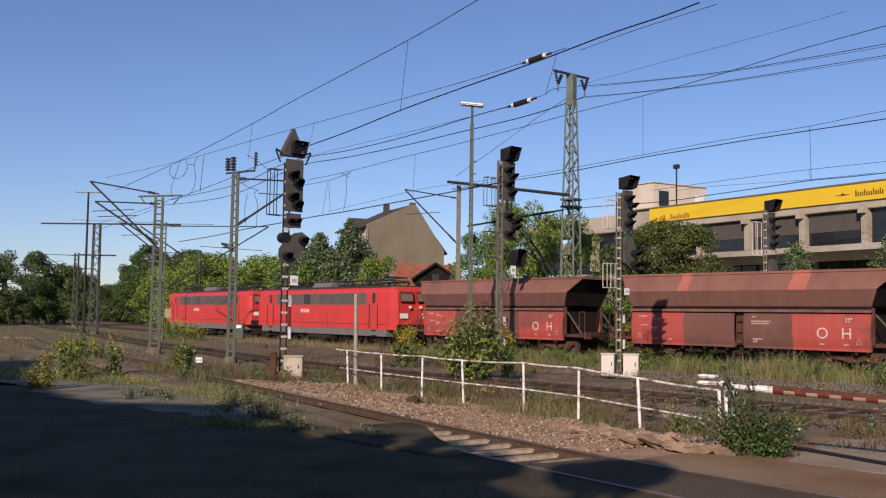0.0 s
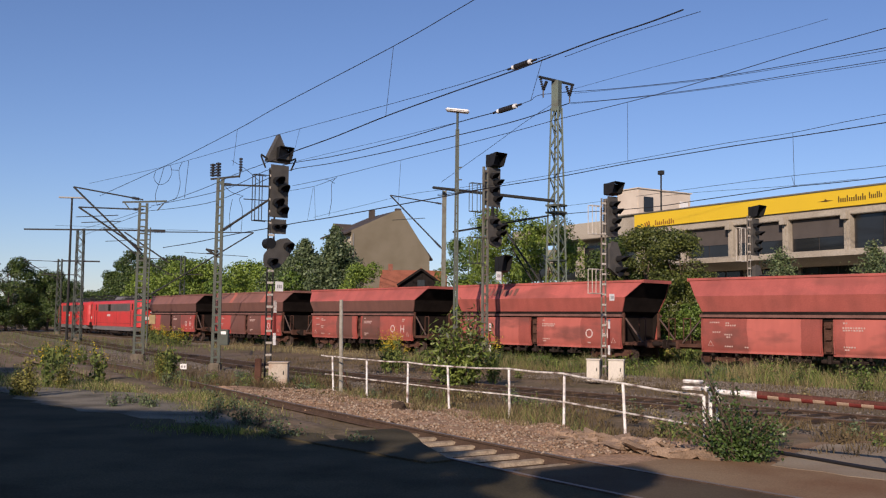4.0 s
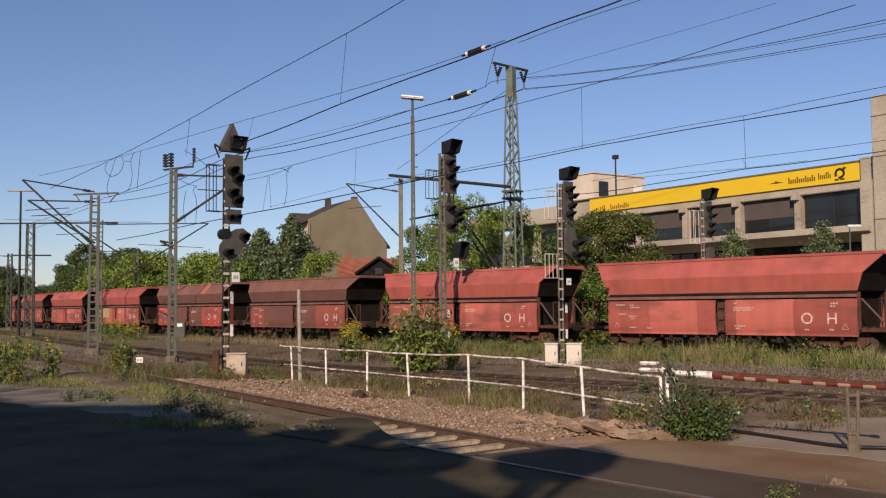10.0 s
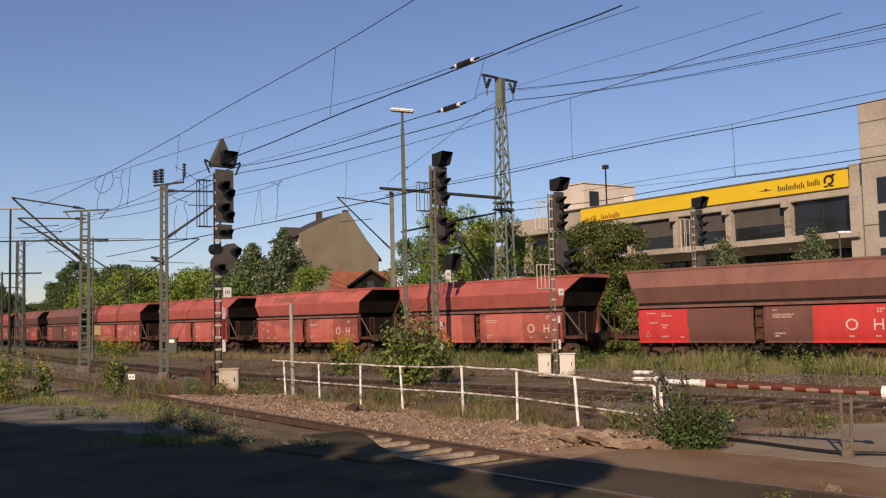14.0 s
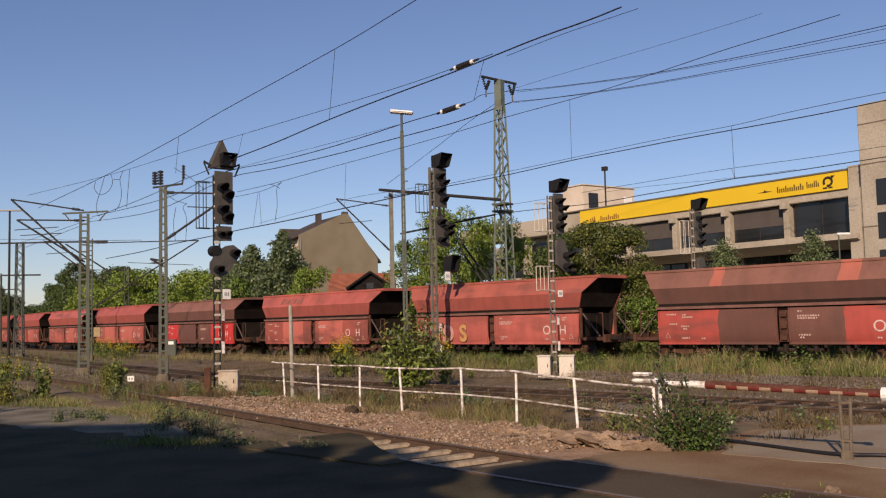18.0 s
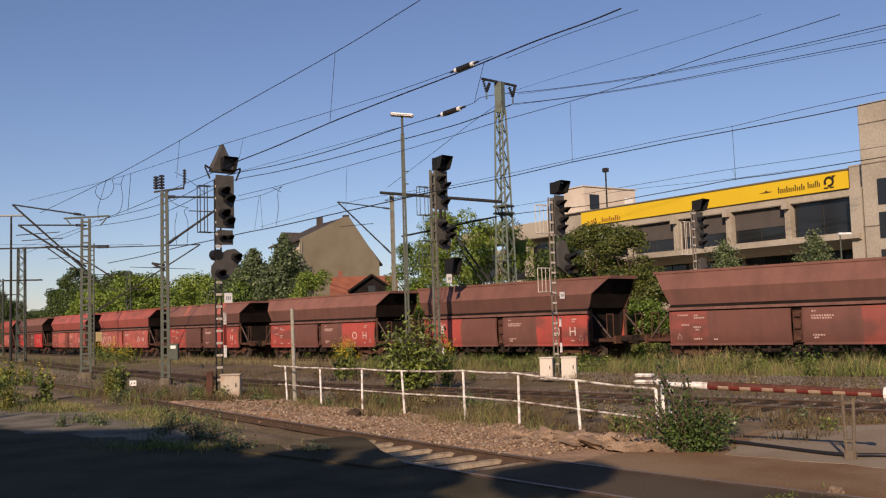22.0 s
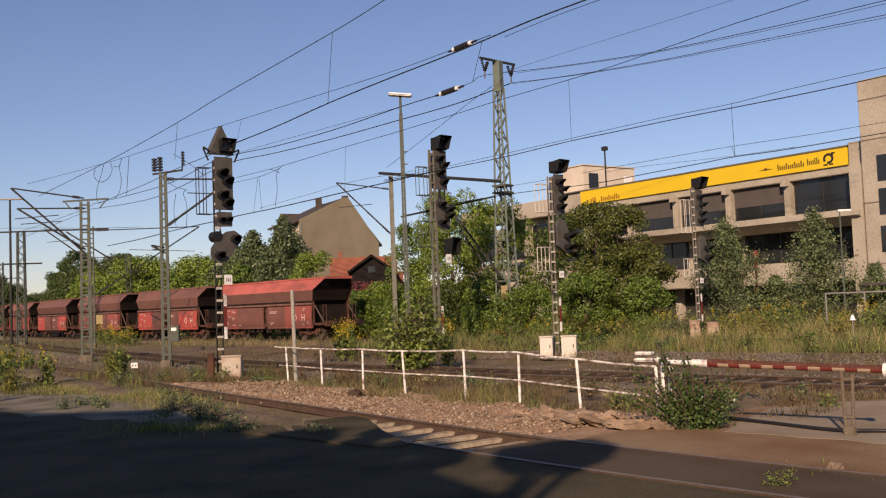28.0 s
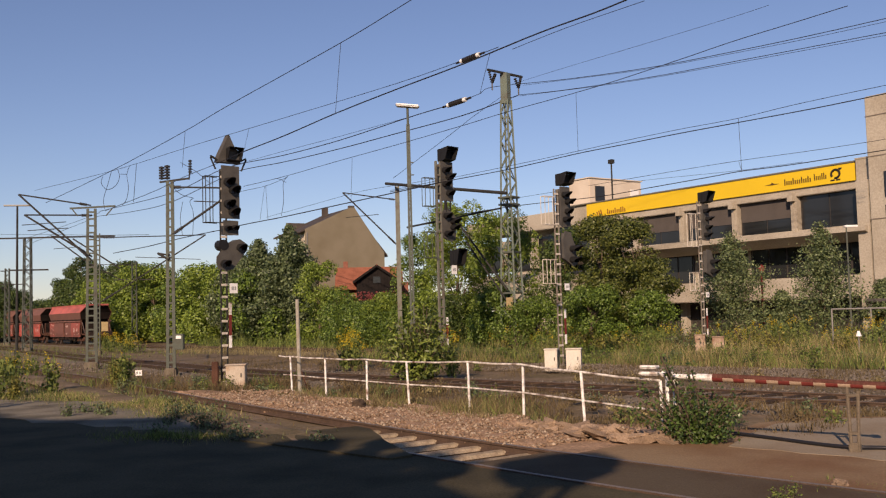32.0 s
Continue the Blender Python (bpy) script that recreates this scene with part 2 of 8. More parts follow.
M["leaf_olive"] = leaf_material("olive green leaves", (0.028, 0.048, 0.012), (0.165, 0.19, 0.036))
M["leaf_dark"] = leaf_material("dark green leaves", (0.02, 0.045, 0.012), (0.11, 0.165, 0.032))
M["leaf_mid"] = leaf_material("green leaves", (0.035, 0.075, 0.012), (0.19, 0.29, 0.045))
M["leaf_light"] = leaf_material("light green leaves", (0.06, 0.11, 0.014), (0.28, 0.38, 0.055))
M["leaf_grey"] = leaf_material("grey-green leaves", (0.035, 0.06, 0.026), (0.19, 0.25, 0.11))
M["leaf_bush"] = leaf_material("broad bush leaves", (0.025, 0.05, 0.01), (0.26, 0.33, 0.06))
M["leaf_shrub"] = leaf_material("glossy shrub leaves", (0.02, 0.048, 0.012), (0.11, 0.18, 0.04), 0.4)
M["leaf_gold"] = leaf_material("yellow-green weed leaves", (0.06, 0.08, 0.016), (0.33, 0.3, 0.065), 0.7)
M["straw"] = leaf_material("pale straw grass", (0.25, 0.21, 0.09), (0.55, 0.46, 0.22), 0.8)
M["leaf_birch"] = leaf_material("feathery birch leaves", (0.045, 0.075, 0.03), (0.22, 0.28, 0.115))
M["grass"] = leaf_material("dry grass blades", (0.13, 0.11, 0.045), (0.38, 0.315, 0.145), 0.8)
M["thatch"] = leaf_material("brown withered grass", (0.075, 0.052, 0.024), (0.2, 0.15, 0.068), 0.9)
M["grassgreen"] = leaf_material("green weed blades", (0.04, 0.075, 0.016), (0.23, 0.28, 0.065), 0.8)


def wagon_paint(name, base, second, fresh=None, spans=(), grime=None):
    """Wagon sides: faded paint with sooty streaks; fresh paint in rectangles between the given x marks."""
    m = material(name, base, 0.62, var=0.12, scale=0.9, fine=22, bump=0.08, tint=second, tint_at=0.58, spread=0.14)
    nt = m.node_tree
    n, l = nt.nodes, nt.links
    b = n["Principled BSDF"]
    last = b.inputs["Base Color"].links[0].from_socket
    tc = n.new("ShaderNodeTexCoord")
    # streaks that run down the plates
    mp, st, rg = n.new("ShaderNodeMapping"), n.new("ShaderNodeTexNoise"), n.new("ShaderNodeMapRange")
    mp.inputs["Scale"].default_value = (1.8, 1.0, 0.45)
    st.inputs["Scale"].default_value, st.inputs["Detail"].default_value = 1.6, 5
    rg.inputs["From Min"].default_value, rg.inputs["From Max"].default_value = 0.35, 0.7
    rg.inputs["To Min"].default_value, rg.inputs["To Max"].default_value = 1.04, 0.88
    l.new(tc.outputs["Object"], mp.inputs["Vector"])
    l.new(mp.outputs["Vector"], st.inputs["Vector"])
    l.new(st.outputs["Fac"], rg.inputs["Value"])
    if fresh:
        sep = n.new("ShaderNodeSeparateXYZ")
        l.new(tc.outputs["Object"], sep.inputs["Vector"])
        wob, wadd = n.new("ShaderNodeTexNoise"), n.new("ShaderNodeMath")
        wob.inputs["Scale"].default_value = 1.3
        l.new(tc.outputs["Object"], wob.inputs["Vector"])
        wadd.operation = "MULTIPLY_ADD"
        wadd.inputs[1].default_value = 0.25
        l.new(wob.outputs["Fac"], wadd.inputs[0])
        l.new(sep.outputs["X"], wadd.inputs[2])
        for x0, x1 in spans:
            lo, hi, both = n.new("ShaderNodeMath"), n.new("ShaderNodeMath"), n.new("ShaderNodeMath")
            lo.operation, hi.operation, both.operation = "GREATER_THAN", "LESS_THAN", "MULTIPLY"
            lo.inputs[1].default_value, hi.inputs[1].default_value = x0, x1
            l.new(wadd.outputs[0], lo.inputs[0])
            l.new(wadd.outputs[0], hi.inputs[0])
            l.new(lo.outputs[0], both.inputs[0])
            l.new(hi.outputs[0], both.inputs[1])
            mx = n.new("ShaderNodeMix")
            mx.data_type = "RGBA"
            l.new(both.outputs[0], mx.inputs["Factor"])
            l.new(last, mx.inputs[6])
            mx.inputs[7].default_value = (*fresh, 1)
            last = mx.outputs[2]
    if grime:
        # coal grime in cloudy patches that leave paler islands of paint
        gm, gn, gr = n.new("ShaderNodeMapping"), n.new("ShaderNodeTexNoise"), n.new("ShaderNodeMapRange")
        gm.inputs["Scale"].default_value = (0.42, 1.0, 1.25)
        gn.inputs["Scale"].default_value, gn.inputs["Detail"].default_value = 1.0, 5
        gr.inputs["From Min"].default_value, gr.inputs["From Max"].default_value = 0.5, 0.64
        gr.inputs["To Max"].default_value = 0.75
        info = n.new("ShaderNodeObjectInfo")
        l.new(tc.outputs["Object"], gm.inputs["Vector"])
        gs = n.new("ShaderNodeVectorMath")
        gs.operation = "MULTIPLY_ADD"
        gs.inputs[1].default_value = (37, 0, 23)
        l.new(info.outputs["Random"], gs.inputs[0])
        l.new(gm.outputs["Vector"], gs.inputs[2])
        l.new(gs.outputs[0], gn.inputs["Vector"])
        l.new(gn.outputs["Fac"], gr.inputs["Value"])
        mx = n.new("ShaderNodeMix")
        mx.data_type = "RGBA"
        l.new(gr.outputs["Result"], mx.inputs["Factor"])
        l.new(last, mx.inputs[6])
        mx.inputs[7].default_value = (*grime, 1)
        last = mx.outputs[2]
    mx = n.new("ShaderNodeMix")
    mx.data_type, mx.blend_type = "RGBA", "MULTIPLY"
    mx.inputs["Factor"].default_value = 1.0
    l.new(last, mx.inputs[6])
    l.new(rg.outputs["Result"], mx.inputs[7])
    l.new(mx.outputs[2], b.inputs["Base Color"])
    return m


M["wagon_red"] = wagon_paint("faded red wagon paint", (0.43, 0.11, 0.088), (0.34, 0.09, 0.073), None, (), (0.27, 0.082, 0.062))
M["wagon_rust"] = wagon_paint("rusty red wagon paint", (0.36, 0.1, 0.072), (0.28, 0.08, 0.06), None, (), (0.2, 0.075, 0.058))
# red skirt: shade of the down-facing plate put into the colour
M["wagon_red_skirt"] = wagon_paint("red wagon skirt paint, shade in the colour", (0.35, 0.092, 0.07), (0.27, 0.078, 0.06))
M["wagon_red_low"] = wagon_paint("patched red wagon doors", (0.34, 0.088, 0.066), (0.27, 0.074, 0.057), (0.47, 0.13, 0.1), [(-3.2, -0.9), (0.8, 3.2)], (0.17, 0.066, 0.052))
M["wagon_brown"] = wagon_paint("faded brown oxide wagon paint", (0.225, 0.104, 0.076), (0.18, 0.086, 0.065), (0.4, 0.13, 0.09), [(-2.9, -2.4), (2.3, 3.1)])
M["wagon_brown_plain"] = wagon_paint("plain brown oxide wagon paint", (0.215, 0.099, 0.073), (0.172, 0.082, 0.062))
# brown skirt, its down-facing shade painted in as well
M["wagon_brown_skirt"] = wagon_paint("brown wagon skirt paint, shade in the colour", (0.15, 0.072, 0.055), (0.122, 0.061, 0.049))
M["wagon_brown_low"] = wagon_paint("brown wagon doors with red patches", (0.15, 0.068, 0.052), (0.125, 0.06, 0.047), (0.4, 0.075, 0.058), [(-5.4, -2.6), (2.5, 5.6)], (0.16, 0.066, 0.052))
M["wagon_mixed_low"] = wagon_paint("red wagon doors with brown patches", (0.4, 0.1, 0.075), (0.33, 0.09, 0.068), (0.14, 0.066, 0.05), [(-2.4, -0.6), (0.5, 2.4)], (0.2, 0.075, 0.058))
M["wagon_half_low"] = wagon_paint("brown wagon doors, one bright red", (0.16, 0.072, 0.055), (0.13, 0.062, 0.049), (0.52, 0.045, 0.04), [(-5.4, -3.0), (2.3, 5.7)])
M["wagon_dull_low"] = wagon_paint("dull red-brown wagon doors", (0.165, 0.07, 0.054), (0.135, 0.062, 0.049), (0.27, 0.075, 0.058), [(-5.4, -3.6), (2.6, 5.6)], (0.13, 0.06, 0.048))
M["stencil"] = material("worn small stencilling", (0.52, 0.36, 0.31), 0.8, var=0.3, scale=12)

# ---- building blocks ----
def box(bm, x, y, z, sx, sy, sz, turn=None, bevel=0.0):
    """A box with its centre at x, y, z."""
    r = bmesh.ops.create_cube(bm, size=1.0, matrix=Matrix.Translation((x, y, z)) @ (turn or Matrix.Identity(4)) @ Matrix.Diagonal((sx, sy, sz, 1)))
    if bevel:
        edges = list({e for v in r["verts"] for e in v.link_edges})
        bmesh.ops.bevel(bm, geom=edges, offset=bevel, segments=2, affect="EDGES")
    return bm


def rod(bm, p, q, r, n=8, r2=None):
    """A round bar from p to q."""
    p, q = Vector(p), Vector(q)
    d = q - p
    m = Matrix.Translation((p + q) / 2) @ d.to_track_quat("Z", "Y").to_matrix().to_4x4()
    bmesh.ops.create_cone(bm, cap_ends=True, segments=n, radius1=r, radius2=r if r2 is None else r2, depth=d.length, matrix=m)
    return bm


def bar(bm, p, q, w, h):
    """A flat bar of section w by h from p to q."""
    p, q = Vector(p), Vector(q)
    d = q - p
    m = Matrix.Translation((p + q) / 2) @ d.to_track_quat("Z", "Y").to_matrix().to_4x4() @ Matrix.Diagonal((w, h, d.length, 1))
    bmesh.ops.create_cube(bm, size=1.0, matrix=m)
    return bm


def prism(bm, outline, axis, a, b):
    """An outline of 2D points drawn out along an axis from a to b."""
    def at(u, v, w):
        return {"x": (w, u, v), "y": (u, w, v), "z": (u, v, w)}[axis]
    lo = [bm.verts.new(at(u, v, a)) for u, v in outline]
    hi = [bm.verts.new(at(u, v, b)) for u, v in outline]
    bm.faces.new(lo)
    bm.faces.new(hi[::-1])
    for i in range(len(lo)):
        j = (i + 1) % len(lo)
        bm.faces.new((lo[j], lo[i], hi[i], hi[j]))
    bmesh.ops.recalc_face_normals(bm, faces=bm.faces)
    return bm


def mesh_of(name, bm, mat, smooth=False):
    me = bpy.data.meshes.new(name)
    bm.to_mesh(me)
    bm.free()
    for m in mat if isinstance(mat, (list, tuple)) else [mat]:
        me.materials.append(M[m])
    if smooth:
        me.shade_smooth()
    return me


def part(name, bm, mat, parent, label=""):
    ob = new(name, mesh_of(name, bm, mat))
    ob.parent = parent
    return tagged(ob, label=label)


def share(name, mesh, parent, m=None, label=""):
    ob = new(name, mesh)
    ob.parent = parent
    if m is not None:
        ob.matrix_basis = m
    return tagged(ob, label=label)


def thing(name, label, category, m=None, group="", kind=""):
    ob = new(name)
    ob.empty_display_size = 0.3
    if m is not None:
        ob.matrix_basis = m
    return tagged(ob, label, category, group, kind)


def raw(name, verts, faces, mat):
    me = bpy.data.meshes.new(name)
    verts = np.asarray(verts, dtype=np.float32)
    faces = np.asarray(faces, dtype=np.int32)
    n = faces.shape[1]
    me.vertices.add(len(verts))
    me.vertices.foreach_set("co", verts.ravel())
    me.loops.add(faces.size)
    me.loops.foreach_set("vertex_index", faces.ravel())
    me.polygons.add(len(faces))
    me.polygons.foreach_set("loop_start", np.arange(0, faces.size, n, dtype=np.int32))
    me.update(calc_edges=True)
    me.validate()
    me.materials.append(M[mat])
    return me


def leaves_mesh(name, centres, normals, size, mat, rng, slim=0.36):
    """Small pointed leaves (one quad each) at the given places."""
    k = len(centres)
    a = rng.normal(size=(k, 3))
    nrm = normals + 0.55 * rng.normal(size=(k, 3))
    nrm /= np.linalg.norm(nrm, axis=1)[:, None] + 1e-9
    u = np.cross(nrm, a)
    u /= np.linalg.norm(u, axis=1)[:, None] + 1e-9
    v = np.cross(nrm, u)
    sz = size * rng.uniform(0.6, 1.35, (k, 1))
    u, v = u * sz * 0.5, v * sz * slim
    bend = nrm * sz * 0.08
    pts = np.stack([centres - u, centres + v + bend, centres + u, centres - v + bend], 1).reshape(-1, 3)
    return raw(name, pts, np.arange(4 * k).reshape(-1, 4), mat)


def crown_points(rng, clumps, density):
    """Leaf places on the shells of many round clumps: (x, y, z, rx, rz)."""
    C, N = [], []
    for x, y, z, rx, rz in clumps:
        k = max(20, int(density * rx * rz * 4))
        d = rng.normal(size=(k, 3))
        d /= np.linalg.norm(d, axis=1)[:, None]
        r = rng.uniform(0.62, 1.08, (k, 1)) ** 0.7
        wob = 1 + 0.18 * np.sin(d[:, :1] * 5 + x) * np.cos(d[:, 1:2] * 4 + y) + 0.12 * np.sin(d[:, 2:] * 7 + z)
        C.append(np.array([x, y, z]) + d * r * wob * np.array([rx, rx, rz]))
        N.append(d + np.array([0, 0, 0.35]))
    return np.concatenate(C), np.concatenate(N)


def tree(name, x, y, height, width, low, label, mat="leaf_mid", leaf=0.3, density=60, seed=1, clumps=40, taper=0.4, category="tree", trunk=0.13, core=0.5):
    """A tapered trunk with limbs and a crown of many small leaves in uneven clumps."""
    rng = np.random.default_rng(seed)
    ob = thing(name, label, category, pose(x, y, 0))
    bm = bmesh.new()
    top = height * 0.8
    n = 5
    pts = [Vector((0.12 * width * 0.2 * math.sin(i * 1.7 + seed), 0.1 * width * 0.2 * math.cos(i * 2.1 + seed), top * i / n)) for i in range(n + 1)]
    for i in range(n):
        rod(bm, pts[i], pts[i + 1], trunk * (1 - 0.16 * i), 8, trunk * (1 - 0.16 * (i + 1)))
    cl = []
    for i in range(clumps):
        h = rng.uniform(0, 1)
        z = low + (height - low) * h
        span = width / 2 * (1 - taper * abs(h - 0.35) * 1.6) * (1.0 if h < 0.7 else 1 - (h - 0.7) * 1.3)
        a, r = rng.uniform(0, 2 * math.pi), span * rng.uniform(0.05, 1) ** core
        rad = width * rng.uniform(0.07, 0.15)
        cl.append((r * math.cos(a), r * math.sin(a), min(max(z, low + rad * 0.5), height - rad * 0.6), rad, rad * rng.uniform(0.7, 1.0)))
    for x1, y1, z1, *_ in cl[: 12]:
        if z1 > 0.8:
            rod(bm, (0, 0, z1 * 0.55), (x1 * 0.85, y1 * 0.85, z1), trunk * 0.35, 5, trunk * 0.1)
    part("trunk", bm, "bark", ob)
    C, N = crown_points(rng, cl, density)
    C[:, 2] = np.maximum(C[:, 2], 0.05)
    tagged(share("crown", leaves_mesh("crown", C, N, leaf, mat, rng), ob), kind="stuff")
    return ob


def blades(name, spots, label, mat, height, width, seed, category="grass"):
    """Grass and weeds: bent blades at spots (x, y, z)."""
    rng = np.random.default_rng(seed)
    p = np.asarray(spots, dtype=float)
    k = len(p)
    a = rng.uniform(0, 2 * np.pi, k)
    h = height * rng.uniform(0.4, 1.25, k)
    h *= np.array([0.5 + 1.2 * min(1, max(0, 0.4 + 1.3 * noise.noise((u * 0.55, v * 0.55, 3)) + 0.5 * noise.noise((u * 2.2, v * 2.2, 5)))) for u, v in p[:, :2]])
    w = width * rng.uniform(0.6, 1.4, k)
    side = np.stack([np.cos(a), np.sin(a), 0 * a], 1) * w[:, None] / 2
    lean = np.stack([rng.normal(size=k) * 0.28, rng.normal(size=k) * 0.28, np.ones(k)], 1) * h[:, None]
    mid = p + lean * 0.55
    tip = p + lean * np.array([1.35, 1.35, 1.0])
    v = np.stack([p - side, p + side, mid + side * 0.8, tip, mid - side * 0.8], 1).reshape(-1, 3)
    i = np.arange(k)[:, None] * 5
    tri = np.concatenate([i + [0, 1, 2], i + [0, 2, 4], i + [4, 2, 3]], 0)
    ob = new(name, raw(name, v, tri, mat))
    return tagged(ob, label, category, kind="stuff")


def ladder_mast(bm, h, w, d, rungs, t=0.05, top=None):
    """Two upright channels with cross plates, w wide and d deep."""
    tw = top or w
    for sx in (-1, 1):
        bar(bm, (sx * w / 2, 0, 0), (sx * tw / 2, 0, h), t, d)
    for i in range(rungs):
        z = h * (i + 0.5) / rungs
        ww = w + (tw - w) * z / h
        box(bm, 0, -d * 0.2, z, ww, 0.03, t * 1.1)
    return bm


def lattice(bm, h, w, tw, n, leg=0.06, brace=0.035):
    """A square tower of four angle legs with crossed bracing."""
    for sx in (-1, 1):
        for sy in (-1, 1):
            bar(bm, (sx * w / 2, sy * w / 2, 0), (sx * tw / 2, sy * tw / 2, h), leg, leg)
    for i in range(n):
        z0, z1 = h * i / n, h * (i + 1) / n
        a, b = (w + (tw - w) * z0 / h) / 2, (w + (tw - w) * z1 / h) / 2
        f = 1 if i % 2 else -1
        for sy in (-1, 1):
            bar(bm, (-f * a, sy * a, z0), (f * b, sy * b, z1), brace, brace)
            bar(bm, (sy * a, -f * a, z0), (sy * b, f * b, z1), brace, brace)
    return bm


def strip(name, pts_left, pts_right, z, mat, label, category, sub=1, rough=0.0, parent=None):
    """A ribbon of ground between two lines of points, cut fine enough to be uneven."""
    bm = bmesh.new()
    rowsv = []
    for a, b in zip(pts_left, pts_right):
        rowv = []
        for j in range(sub + 1):
            f = j / sub
            x, y = a[0] + (b[0] - a[0]) * f, a[1] + (b[1] - a[1]) * f
            zz = z if not rough else z + rough * noise.noise((x * 1.1, y * 1.1, 0)) + rough * 0.5 * noise.noise((x * 4, y * 4, 3))
            if rough and (j in (0, sub) or a is pts_left[-1]):
                zz = z - 0.1
            rowv.append(bm.verts.new((x, y, zz)))
        rowsv.append(rowv)
    for r0, r1 in zip(rowsv, rowsv[1:]):
        for j in range(sub):
            bm.faces.new((r0[j], r1[j], r1[j + 1], r0[j + 1]))
    bmesh.ops.recalc_face_normals(bm, faces=bm.faces)
    if bm.faces and sum(f.normal.z for f in bm.faces) < 0:
        bmesh.ops.reverse_faces(bm, faces=bm.faces)
    ob = new(name, mesh_of(name, bm, mat, smooth=True))
    return tagged(ob, label, category, kind="structure")

# ---- ground, road, tracks ----
def ground():
    bm = bmesh.new()
    n = 130
    xs = [-26 + 40 * i / n for i in range(n + 1)]
    ys = [4 + 46 * i / n for i in range(n + 1)]
    far_x, far_y = [-2500, -600, -200, -90, -50], [60, 80, 120, 250, 700, 2500]
    X = far_x + xs + [22, 35, 60, 150, 600, 2500]
    Y = [-2500, -600, -100, -30, -8] + ys + far_y
    grid = [[bm.verts.new((x, y, -0.18 + (0.045 * noise.noise((x * 0.7, y * 0.7, 1)) + 0.02 * noise.noise((x * 3, y * 3, 2)) if -26 <= x <= 14 and 4 <= y <= 50 else 0))) for x in X] for y in Y]
    for j in range(len(Y) - 1):
        for i in range(len(X) - 1):
            bm.faces.new((grid[j][i], grid[j][i + 1], grid[j + 1][i + 1], grid[j + 1][i]))
    tagged(new("ground", mesh_of("ground", bm, "soil", True)), "dry brown earth with sparse grass", "ground", kind="structure")


def polygon(name, pts, z, mat, label, category, thick=0.12):
    bm = bmesh.new()
    prism(bm, pts, "z", z - thick, z)
    tagged(new(name, mesh_of(name, bm, mat)), label, category, kind="structure")


def blend_line(table, s):
    for (s0, o0), (s1, o1) in zip(table, table[1:]):
        if s <= s1:
            f = (s - s0) / (s1 - s0)
            return o0 + (o1 - o0) * f
    return table[-1][1]


FRONT = [(-200, 8), (-75, -14.5), (-60, -17.2), (-42, -19.6), (-34, -20.4), (-28.6, -21.7), (-21, -23.3), (-14, -24.6), (-9, -25.6), (-4.5, -26.1), (20, -27.5)]
MIDDLE = [(-300, -4.6), (-120, -4.6), (-85, -6.8), (-68, -9.2), (-52, -11.6), (-41, -13.2), (-30, -14.9), (-10, -15.1), (0, -15.2), (40, -15.2)]


def centre(table, s, d=0.0):
    def p(q):
        x, y = along(q, sum(blend_line(table, q + k) for k in (-3, -1.5, 0, 1.5, 3)) / 5)
        return Vector((x, y))
    a, b = p(s - 0.3), p(s + 0.3)
    t = (b - a).normalized()
    return (a + b) / 2 + Vector((-t.y, t.x)) * d, math.atan2(t.y, t.x)


